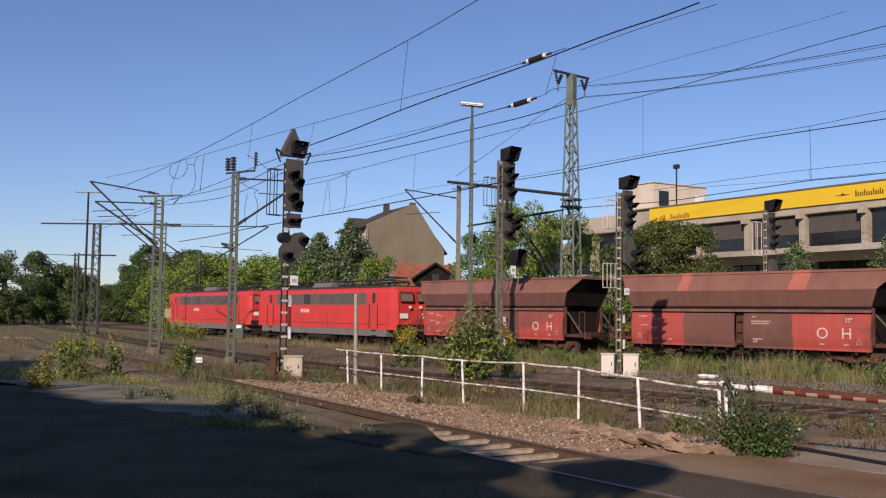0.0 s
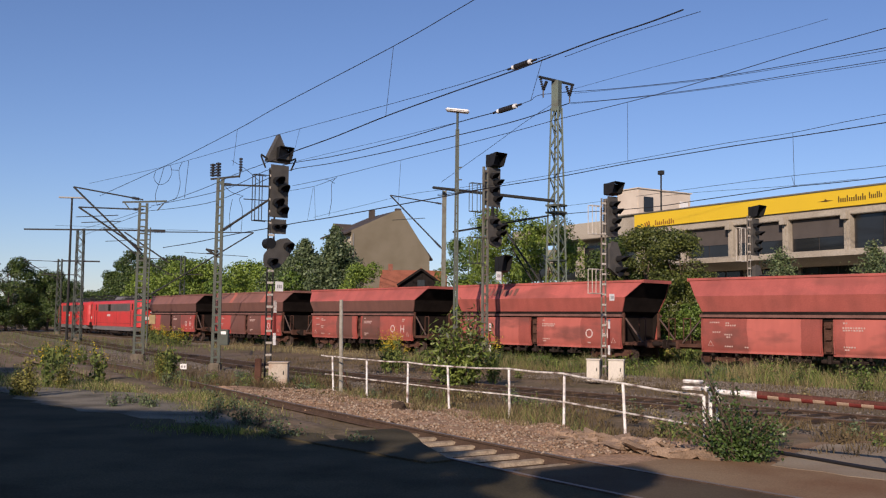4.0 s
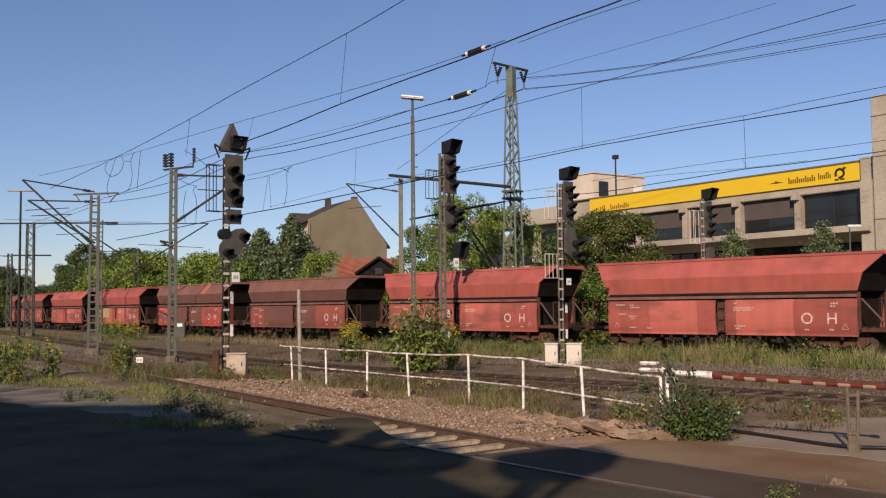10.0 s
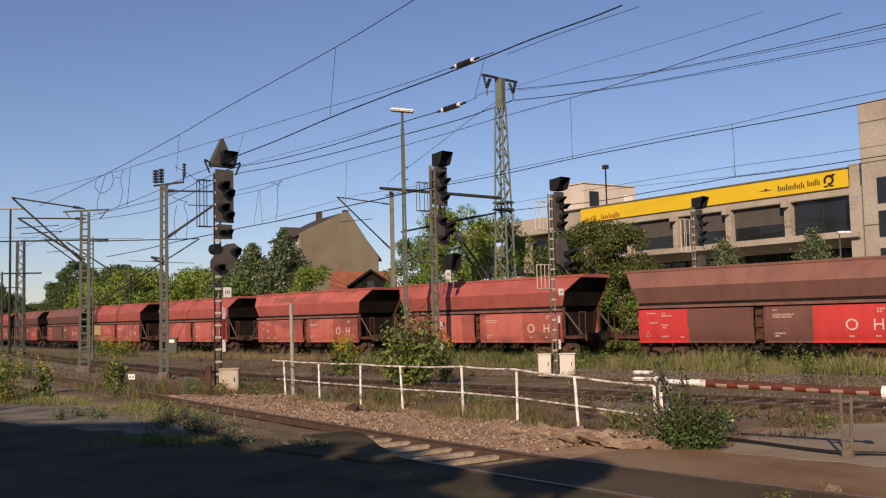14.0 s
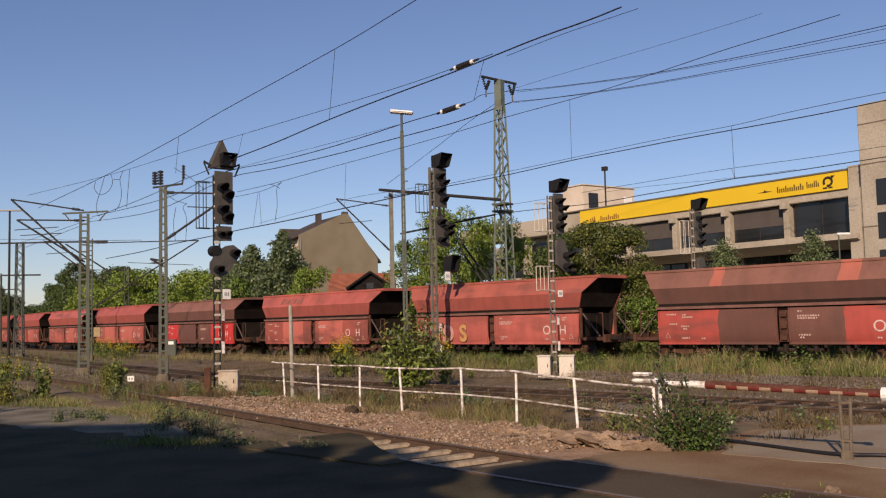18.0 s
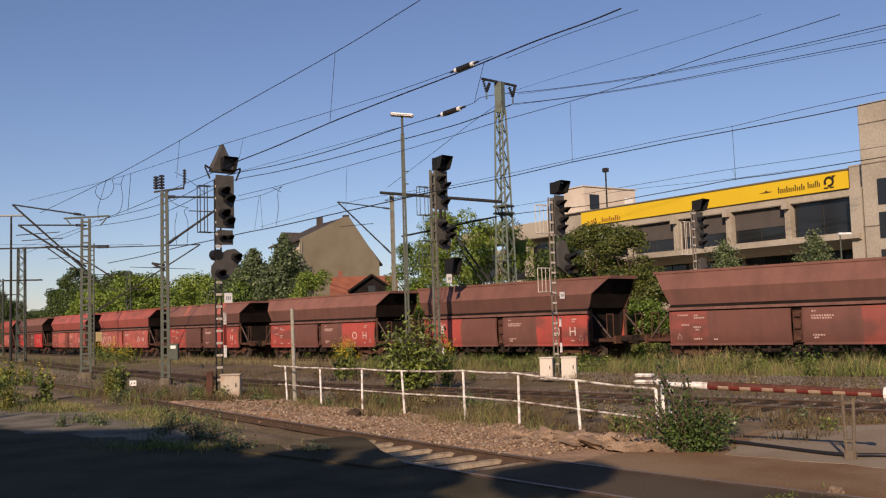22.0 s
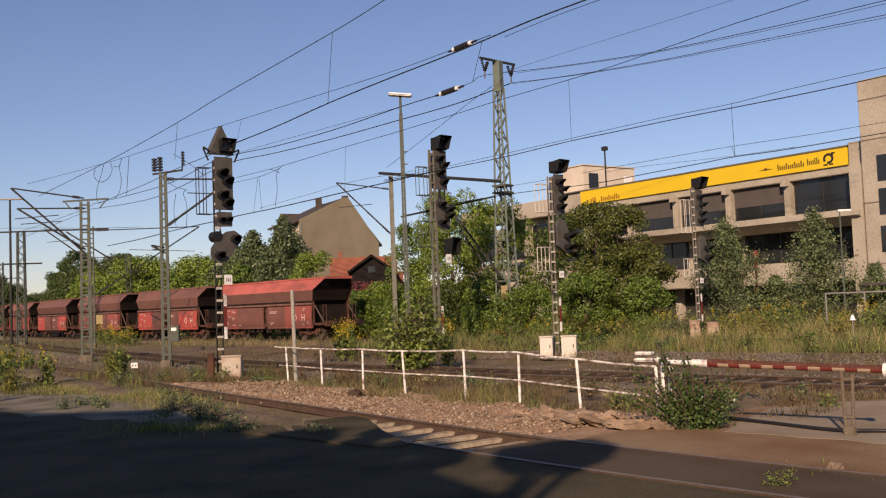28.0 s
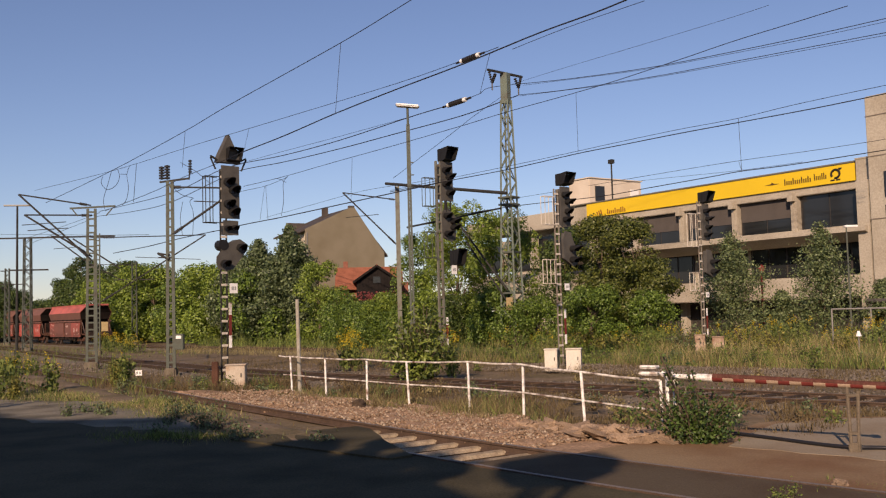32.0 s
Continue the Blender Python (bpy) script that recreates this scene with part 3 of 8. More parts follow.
def railway(name, table, s0, s1, z, label, spacing, sleeper_mat, near, step=1.5, shine=-999):
    """Two rails on sleepers. near: the stretch whose sleepers are single parts."""
    ob = thing(name, label, "railway track", kind="structure")
    n = int((s1 - s0) / step)
    for sg in (-1, 1):
        bm = bmesh.new()
        prof = [(-0.06, -0.15), (-0.06, -0.135), (-0.012, -0.11), (-0.012, -0.04), (-0.036, -0.03), (-0.036, 0), (0.036, 0), (0.036, -0.03), (0.012, -0.04), (0.012, -0.11), (0.06, -0.135), (0.06, -0.15)]
        last = None
        for i in range(n + 1):
            s = s0 + (s1 - s0) * i / n
            ringv = []
            for u, v in prof:
                c, _ = centre(table, s, sg * 0.7525 + u)
                ringv.append(bm.verts.new((c.x, c.y, z + v)))
            if last:
                for k in range(len(prof)):
                    j = (k + 1) % len(prof)
                    f = bm.faces.new((last[k], last[j], ringv[j], ringv[k]))
                    f.material_index = 1 if k == 5 and s > shine else 0
            last = ringv
        bmesh.ops.recalc_face_normals(bm, faces=bm.faces)
        part("rail", bm, ["rail", "railtop"], ob)
    bm = bmesh.new()
    if sleeper_mat == "sleeper":
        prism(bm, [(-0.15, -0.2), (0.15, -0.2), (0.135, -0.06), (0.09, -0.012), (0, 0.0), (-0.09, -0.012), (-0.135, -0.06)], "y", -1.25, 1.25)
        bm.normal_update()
        # steep flank faces take the darker material, tops the pale one
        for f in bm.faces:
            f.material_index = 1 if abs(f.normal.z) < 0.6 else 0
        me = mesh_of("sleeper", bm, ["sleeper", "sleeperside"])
    else:
        box(bm, 0, 0, -0.1, 0.25, 2.5, 0.2, bevel=0.02)
        me = mesh_of("sleeper", bm, sleeper_mat)
    rest = bmesh.new()
    s = s0
    while s < s1:
        c, a = centre(table, s)
        m = pose(c.x, c.y, z - (0.085 if s > -13.0 and spacing < 0.6 else 0.05 if spacing > 0.625 else 0.19) + 0.012 * noise.noise((s * 3, 0, 0)), 0, 0, math.degrees(a) + 1.5 * noise.noise((s * 5, 1, 0)))
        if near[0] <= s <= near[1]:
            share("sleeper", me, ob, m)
        else:
            box(rest, 0, 0, 0, 0.25, 2.5, 0.2, turn=None)
            bmesh.ops.transform(rest, matrix=m @ Matrix.Translation((0, 0, -0.1)), verts=rest.verts[-8:])
        s += spacing
    if rest.verts:
        tagged(part("sleepers", rest, sleeper_mat, ob), kind="stuff")
    else:
        rest.free()
    return ob


def track_bed(name, table, s0, s1, half, z, mat, label, step=2.0, rough=0.05):
    n = int((s1 - s0) / step)
    L, R = [], []
    for i in range(n + 1):
        s = s0 + (s1 - s0) * i / n
        L.append(centre(table, s, half)[0])
        R.append(centre(table, s, -half)[0])
    strip(name, L, R, z, mat, label, "track bed", sub=8, rough=rough)


ground()
MAIN = [(-400, 1.45), (60, 1.45)]
track_bed("track_bed_1", MAIN, -320, 60, 2.6, -0.13, "ballast", "grey ballast bed overgrown with grass")
track_bed("track_bed_2", MIDDLE, -200, 40, 2.3, -0.1, "ballast", "grey-brown ballast bed with weeds")
track_bed("track_bed_3", FRONT, -70, -12.8, 1.7, -0.15, "soil", "earthy overgrown track bed", step=0.8, rough=0.03)
# darker bed where the sleepers lie bare
track_bed("track_bed_4", FRONT, -13.0, -8.1, 1.0, -0.2, "darkbed", "dark bed between bare sleepers", step=0.3, rough=0.02)
MAIN_TRACK = railway("track_1", MAIN, -320, 60, 0.0, "main railway track on grey ballast", 0.63, "woodsleeper", (-16, -8), 2.5)
railway("track_2", MIDDLE, -200, 40, 0.0, "rusty second railway track through dry grass", 0.63, "woodsleeper", (-34, 0), 2.0)
railway("track_3", FRONT, -75, 16, 0.02, "rusty siding track with concrete sleepers", 0.58, "sleeper", (-22, -8.2), 1.0)

YARD = [(-45, 27.0), (-11.8, 25.8), (-8.3, 24.2), (-5.7, 20.4), (-3.7, 16.4), (-1.6, 14.4)]
yard = list(YARD)
for s in (-10.0, -8, -6, -4, 0, 6, 14):
    c, _ = centre(FRONT, s, -0.83)
    yard.append((c.x, c.y))
yard += [(40, -25), (-45, -25)]
polygon("road", yard, 0.006, "asphalt", "worn grey asphalt yard with weeds at its edge", "yard")
cross_mid, cross_far = [], []
for s in (-8.35, -6, -4, 0, 6, 14):
    a, b = centre(FRONT, s, -0.68)[0], centre(FRONT, s, 0.68)[0]
    cross_mid.append((a, b))
polygon("crossing_panel", [tuple(a) for a, b in cross_mid] + [tuple(b) for a, b in cross_mid[::-1]], 0.012, "crossing", "asphalt filling between the rails of the crossing", "road")
far_side = [tuple(centre(FRONT, s, 0.83)[0]) for s in (-8.0, -6, -4, 0, 6, 14)]
polygon("pavement", far_side + [(30, 4), (22, 12), (9.5, 16.6), (6.7, 16.75), (5.3, 16.3), (4.4, 15.0), (3.1, 14.5), (2.2, 13.7)], 0.008, "path", "brown asphalt path beyond the crossing", "path")

slab = []
for k in range(40):
    f = k / 39
    x, y = 4.0 + 9.0 * f, 13.7 - 5.6 * f ** 0.7
    slab.append((x + 0.12 * noise.noise((x * 3, y * 3, 1)), y + 0.3 * noise.noise((x * 1.7, 3, 4)) + 0.1 * noise.noise((x * 7, 8, 4))))
polygon("path_slab", slab + [(28, 5.5), (22, 12), (9.6, 16.4), (6.8, 16.5), (5.5, 16.05), (4.7, 14.9)], 0.013, "pathgrey", "pale grey worn surface of the path", "path", thick=0.05)
bankL, bankR = [], []
for i in range(34):
    s = -25 + 16.4 * i / 33
    wide = min(1.0, (s + 25.3) / 7.5) ** 0.8
    bankL.append(centre(FRONT, s, 0.85)[0])
    bankR.append(centre(FRONT, s, 0.9 + (2.7 - 0.9 * max(0, (s + 13) / 4)) * wide + 0.25 * noise.noise((s * 1.3, 2, 0)))[0])
polygon("earth_edge", [(0.2, 15.75), (0.75, 15.0), (1.35, 14.18), (1.95, 13.4), (2.5, 13.55), (3.4, 14.4), (4.6, 15.2), (4.4, 16.6), (1.2, 17.4), (0.3, 16.6)], -0.028, "bank", "stony earth at the end of the bank", "ground")
strip("gravel_bank", bankL, bankR, 0.0, "bank", "reddish-brown gravel bank beside the siding", "gravel", sub=14, rough=0.09)

# sunlight painted on the asphalt margin; earth and asphalt crept over the near rail
margin = [(-45, 27.0), (-11.8, 25.8), (-8.3, 24.2), (-5.7, 20.4), (-3.8, 16.6)]
inner = [Vector(p) for p in ((-4.3, 16.2), (-6.3, 17.9), (-8.2, 19.2), (-10.0, 20.8), (-12.2, 23.4), (-14.6, 25.4), (-20, 26.0), (-45, 26.2))]
for p, q in zip(inner, inner[1:]):
    for k in range(8):
        m = p.lerp(q, k / 8)
        m.y += 0.5
        margin.append((m.x + 0.3 * noise.noise((m.x * 1.9, m.y * 1.9, 2)), m.y + 0.45 * noise.noise((m.x * 1.3, m.y * 1.3, 9))))
polygon("road_margin", margin, 0.012, "dusty", "pale margin of the asphalt yard, sunlight painted in", "yard", thick=0.03)
lipL, lipR = [], []
for i in range(60):
    s = -45 + 33.6 * i / 59
    lipL.append(centre(FRONT, s, -0.45 - 0.12 * noise.noise((s * 1.7, 4, 0)))[0])
    lipR.append(centre(FRONT, s, -1.55)[0])
strip("earth_verge", lipL, lipR, 0.038, "soil", "earth spread over the near rail of the siding", "ground", sub=6, rough=0.03)
lip = [(-13.0, 0.35), (-12.5, 0.32), (-12.0, 0.12), (-11.5, -0.08), (-11.05, -0.3), (-10.6, -0.46), (-10.2, -0.6), (-9.8, -0.76), (-9.4, -0.9), (-9.4, -1.3), (-13.0, -2.0)]
polygon("road_edge", [tuple(centre(FRONT, s, d)[0]) for s, d in lip], 0.034, "asphalt", "asphalt lip over the near rail", "yard", thick=0.16)


# ---- rolling stock: x along the track, -y towards the camera, z from the rail ----
def wheelset_mesh(r):
    bm = bmesh.new()
    for sy in (-1, 1):
        rod(bm, (0, sy * 0.72, 0), (0, sy * 0.85, 0), r, 20)
        rod(bm, (0, sy * 0.69, 0), (0, sy * 0.72, 0), r + 0.03, 20)
        rod(bm, (0, sy * 0.85, 0), (0, sy * 0.93, 0), 0.14, 10)
    rod(bm, (0, -0.85, 0), (0, 0.85, 0), 0.08, 8)
    return mesh_of("wheelset", bm, "wheel")


def bogie_mesh(base, mat):
    """Side frames with axle boxes, springs and a bolster."""
    bm = bmesh.new()
    for sy in (-1, 1):
        y = sy * 1.0
        prism(bm, [(-base / 2 - 0.35, 0.55), (-base / 2 - 0.2, 0.72), (-base / 4, 0.62), (0, 0.5), (base / 4, 0.62), (base / 2 + 0.2, 0.72), (base / 2 + 0.35, 0.55),
                   (base / 2 + 0.2, 0.45), (base / 4, 0.42), (0, 0.3), (-base / 4, 0.42), (-base / 2 - 0.2, 0.45)], "y", y - 0.05, y + 0.05)
        for sx in (-1, 1):
            box(bm, sx * base / 2, y + sy * 0.08, 0.46, 0.3, 0.14, 0.28, bevel=0.03)
            for k in (-0.22, 0.22):
                rod(bm, (sx * base / 2 + k, y, 0.5), (sx * base / 2 + k, y, 0.72), 0.07, 8)
        box(bm, 0, y, 0.62, 0.5, 0.14, 0.2)
    box(bm, 0, 0, 0.6, 0.45, 2.0, 0.22)
    return mesh_of("bogie", bm, mat)


def buffer_mesh():
    bm = bmesh.new()
    rod(bm, (0, 0, 0), (0.36, 0, 0), 0.11, 10)
    rod(bm, (0.36, 0, 0), (0.6, 0, 0), 0.075, 10)
    rod(bm, (0.6, 0, 0), (0.64, 0, 0), 0.22, 14)
    return mesh_of("buffer", bm, "underframe")


WHEEL, BUFFER = wheelset_mesh(0.46), buffer_mesh()
WAGON_BOGIE = bogie_mesh(1.8, "rust")
HALF = 5.5
# hopper outline across the wagon, camera side, from the ledge to the rim
PROFILE = [(-1.38, 2.45, 5.5), (-1.52, 3.1, 5.76), (-0.98, 3.82, 6.4)]
DOOR = [(-1.36, 0.8), (-1.42, 0.95), (-1.455, 1.15), (-1.47, 1.4), (-1.47, 1.7), (-1.455, 1.95), (-1.43, 2.16)]


def door_face(z):
    """Depth of the bulging door plate at a height."""
    for (y0, z0), (y1, z1) in zip(DOOR, DOOR[1:]):
        if z <= z1:
            return y0 + (y1 - y0) * (z - z0) / (z1 - z0)
    return DOOR[-1][0]


def side_plate_mesh(x0, x1, mat):
    bm = bmesh.new()
    prism(bm, DOOR + [(y + 0.05, z) for y, z in DOOR[::-1]], "x", x0, x1)
    bmesh.ops.split_edges(bm, edges=[e for e in bm.edges if e.calc_face_angle(0) > 0.7])
    box(bm, (x0 + x1) / 2, -1.40, 0.8, x1 - x0, 0.07, 0.09)
    for k in range(2):
        xk = x0 + 0.06 if k == 0 else x1 - 0.06
        box(bm, xk, -1.44, 1.5, 0.05, 0.09, 1.3)
    me = mesh_of("side_door", bm, mat)
    me.polygons.foreach_set("use_smooth", [abs(f.normal.x) < 0.5 and f.area > 0.5 for f in me.polygons])
    return me


def text_mesh(body, size, mat, bold=0.0):
    cu = bpy.data.curves.new("lettering", "FONT")
    cu.body, cu.size, cu.extrude, cu.align_x, cu.offset = body, size, 0.004, "CENTER", bold
    tmp = new("lettering", cu)
    dg = bpy.context.evaluated_depsgraph_get()
    me = bpy.data.meshes.new_from_object(tmp.evaluated_get(dg))
    bpy.data.objects.remove(tmp)
    me.materials.clear()
    me.materials.append(M[mat])
    return me


LETTER_O, LETTER_H = text_mesh("O", 0.6, "marking"), text_mesh("H", 0.6, "marking")


def wagon(name, upper, skirt, lower, label, letters=True, graffiti=False, mark=False):
    ob = thing(name, label, "freight wagon", group="wagons of the coal train")
    for sy, nm in ((1, "near"), (-1, "far")):
        mirror = Matrix.Diagonal((1, sy, 1, 1))
        # hopper side: two sloping plates and the rim
        t = 0.05
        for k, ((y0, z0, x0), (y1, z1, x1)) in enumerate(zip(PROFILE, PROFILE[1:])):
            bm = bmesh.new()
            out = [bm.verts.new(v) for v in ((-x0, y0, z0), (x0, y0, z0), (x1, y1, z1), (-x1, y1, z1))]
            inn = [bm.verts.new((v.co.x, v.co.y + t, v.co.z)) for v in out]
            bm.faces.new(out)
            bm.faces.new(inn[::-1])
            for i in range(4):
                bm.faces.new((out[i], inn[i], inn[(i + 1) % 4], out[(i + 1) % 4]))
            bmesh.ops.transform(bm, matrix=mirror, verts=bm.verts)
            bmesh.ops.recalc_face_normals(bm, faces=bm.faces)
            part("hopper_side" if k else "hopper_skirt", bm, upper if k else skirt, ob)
        bm = bmesh.new()
        box(bm, 0, -1.0, 3.84, 12.8, 0.09, 0.1)
        bmesh.ops.transform(bm, matrix=mirror, verts=bm.verts)
        part("rim", bm, upper, ob)
        bm = bmesh.new()
        box(bm, 0, -1.46, 2.27, 2 * HALF + 0.06, 0.16, 0.11)
        bmesh.ops.transform(bm, matrix=mirror, verts=bm.verts)
        part("ledge", bm, "ledge", ob, "grimy ledge above the doors")
        # near-black plate paints the shade between skirt and ledge
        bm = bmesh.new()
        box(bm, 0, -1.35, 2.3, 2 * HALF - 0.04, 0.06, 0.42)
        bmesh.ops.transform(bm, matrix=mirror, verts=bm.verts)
        part("recess", bm, "soot", ob, "recess above the doors with its shade painted dark")
        for x0, x1 in ((-HALF, -0.22), (0.22, HALF)):
            me = side_plate_mesh(x0, x1, lower)
            if sy == -1:
                me.transform(mirror)
                me.flip_normals()
            share("side_door", me, ob)
    # sloping ends under the overhanging rim
    for sx in (-1, 1):
        bm = bmesh.new()
        prism(bm, [(sx * HALF, 2.5), (sx * (HALF - 0.08), 2.5), (sx * (HALF - 2.5), 0.9), (sx * (HALF - 2.42), 0.9)], "y", -1.3, 1.3)
        # the flaring end plate follows the outline of the sides
        for (y0, z0, x0), (y1, z1, x1) in zip(PROFILE, PROFILE[1:]):
            out = [bm.verts.new(v) for v in ((sx * (x0 - 0.02), y0 + 0.05, z0), (sx * (x0 - 0.02), -y0 - 0.05, z0), (sx * (x1 - 0.02), -y1 - 0.05, z1), (sx * (x1 - 0.02), y1 + 0.05, z1))]
            inn = [bm.verts.new((v.co.x - sx * 0.05, v.co.y, v.co.z)) for v in out]
            bm.faces.new(out)
            bm.faces.new(inn[::-1])
            for i in range(4):
                bm.faces.new((out[i], inn[i], inn[(i + 1) % 4], out[(i + 1) % 4]))
        bmesh.ops.recalc_face_normals(bm, faces=bm.faces)
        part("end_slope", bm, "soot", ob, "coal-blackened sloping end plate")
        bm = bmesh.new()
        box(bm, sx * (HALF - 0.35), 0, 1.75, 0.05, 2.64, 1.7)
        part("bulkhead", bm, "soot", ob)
        for sy in (-1, 1):
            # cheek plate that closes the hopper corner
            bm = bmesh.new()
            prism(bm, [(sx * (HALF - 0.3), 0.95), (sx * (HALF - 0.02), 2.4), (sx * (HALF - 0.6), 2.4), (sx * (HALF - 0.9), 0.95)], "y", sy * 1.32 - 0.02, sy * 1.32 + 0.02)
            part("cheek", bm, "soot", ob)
        bm = bmesh.new()
        box(bm, sx * 6.42, 0, 3.83, 0.07, 2.06, 0.15)
        part("end_rim", bm, upper, ob)
        for sy in (-1, 1):
            bm = bmesh.new()
            bar(bm, (sx * (HALF + 0.1), sy * 1.25, 2.15), (sx * (HALF + 1.05), sy * 1.25, 1.1), 0.06, 0.05)
            part("end_strut", bm, "strut", ob, "dusty grey-brown slanting strut")
            bm = bmesh.new()
            bar(bm, (sx * (HALF + 0.02), sy * 1.3, 1.0), (sx * (HALF + 0.02), sy * 1.3, 2.4), 0.12, 0.08)
            for k in (0.75, 1.1):
                rod(bm, (sx * (HALF + k), sy * 1.1, 1.1), (sx * (HALF + k), sy * 1.1, 2.15), 0.025, 6)
            rod(bm, (sx * (HALF + 0.75), sy * 1.1, 2.15), (sx * (HALF + 1.1), sy * 1.1, 2.15), 0.025, 6)
            part("end_frame", bm, "rust", ob, "rusty end strut and handrail")
        bm = bmesh.new()
        box(bm, sx * (HALF + 0.6), 0, 1.0, 1.35, 2.5, 0.14)
        box(bm, sx * (HALF + 1.3), 0, 1.02, 0.14, 2.6, 0.34)
        bar(bm, (sx * (HALF - 2.2), 0, 0.95), (sx * (HALF + 1.3), 0, 0.95), 0.3, 0.3)
        part("platform", bm, "rust", ob)
        for sy in (-1, 1):
            share("buffer", BUFFER, ob, pose(sx * (HALF + 1.37), sy * 0.875, 1.02, 0, 0, 0 if sx > 0 else 180))
        rodb = bmesh.new()
        rod(rodb, (sx * (HALF + 1.37), 0, 0.98), (sx * (HALF + 2.02), 0, 0.92), 0.06, 6)
        part("coupling", rodb, "underframe", ob)
        share("bogie", WAGON_BOGIE, ob, pose(sx * 4.55, 0, 0))
        for k in (-0.9, 0.9):
            share("wheelset", WHEEL, ob, pose(sx * 4.55 + k, 0, 0.46))
    bm = bmesh.new()
    prism(bm, [(-0.9, 0.7), (0.9, 0.7), (0.5, 1.9), (-0.5, 1.9)], "x", -3.0, 3.0)
    for x in (-2.4, -1.2, 0, 1.2, 2.4):
        box(bm, x, -1.2, 0.62, 0.12, 0.3, 0.3)
        rod(bm, (x - 0.4, -1.1, 0.55), (x + 0.4, -1.1, 0.55), 0.09, 8)
    for k in range(10):
        box(bm, -5.0 + 1.1 * k, -1.36, 0.72, 0.09, 0.1, 0.18)
    bar(bm, (-5, 0, 0.95), (5, 0, 0.95), 0.35, 0.35)
    part("underframe", bm, "underframe", ob)
    bm = bmesh.new()
    box(bm, 0, -1.3, 1.5, 0.4, 0.06, 1.3)
    for k in range(3):
        box(bm, 0.02, -1.38, 1.0 + 0.45 * k, 0.22, 0.1, 0.16)
    part("door_gear", bm, "rust", ob, "rusty door levers in the gap between the doors")
    if letters:
        for me, x in ((LETTER_O, 3.62), (LETTER_H, 4.58)):
            share("lettering", me, ob, pose(x, -1.478, 1.22, 90, 0, 0), "faded white stencilled letter")
    bm = bmesh.new()
    for x, z, w in ((-4.85, 2.0, 0.5), (-4.2, 1.98, 0.3), (-4.1, 1.88, 0.5), (-4.75, 1.6, 0.4), (-4.2, 1.5, 0.4), (-4.15, 1.4, 0.3), (-4.2, 1.02, 0.4), (-3.4, 1.0, 0.2), (0.75, 2.02, 0.3), (1.05, 1.84, 0.95), (1.0, 1.75, 0.8), (0.85, 1.12, 0.5), (0.8, 1.02, 0.3), (4.7, 1.98, 0.35), (4.65, 1.88, 0.25), (3.6, 1.0, 0.2), (4.6, 1.0, 0.3)):
        for k in range(int(w / 0.1)):
            box(bm, x - w / 2 + 0.1 * k + 0.04, door_face(z) - 0.004, z, 0.07 if (k * 7 + int(z * 50)) % 4 else 0.05, 0.014, 0.062)
    for x, z in ((-5.05, 1.02), (5.05, 1.02)):
        for a, b in (((-0.12, 0), (0.12, 0)), ((0.12, 0), (0, 0.22)), ((0, 0.22), (-0.12, 0))):
            bar(bm, (x + a[0], door_face(z + a[1]) - 0.006, z + a[1]), (x + b[0], door_face(z + b[1]) - 0.006, z + b[1]), 0.03, 0.012)
    tagged(part("stencilling", bm, "stencil", ob, "small faded lines of stencilling"), kind="stuff")
    if mark:
        for k in range(7):
            bm = bmesh.new()
            x, f0, f1 = -3.6 + 0.36 * k, 0.22, 0.62 if k % 3 else 0.72
            lo, hi = [(x, -1.525 + 0.54 * f, 3.105 + 0.72 * f) for f in (f0, f1)]
            bar(bm, lo, hi, 0.16 if k % 2 else 0.22, 0.012)
            part("painted_mark", bm, "wagon_brown_plain", ob, "faded dark painted bar on the upper side")
    if graffiti:
        for c, x, m in (("K", -4.55, "spraypink"), ("I", -3.75, "spraypink"), ("D", -3.05, "spraypink"), ("S", -1.95, "sprayyellow")):
            share("graffiti", text_mesh(c, 1.15, "sprayline", 0.075), ob, pose(x, -1.478, 0.93, 90, 0, 0), "dark outline of a sprayed letter")
            share("graffiti", text_mesh(c, 1.15, m, 0.045), ob, pose(x, -1.487, 0.93, 90, 0, 0), "faded sprayed letter on the door")
    return ob


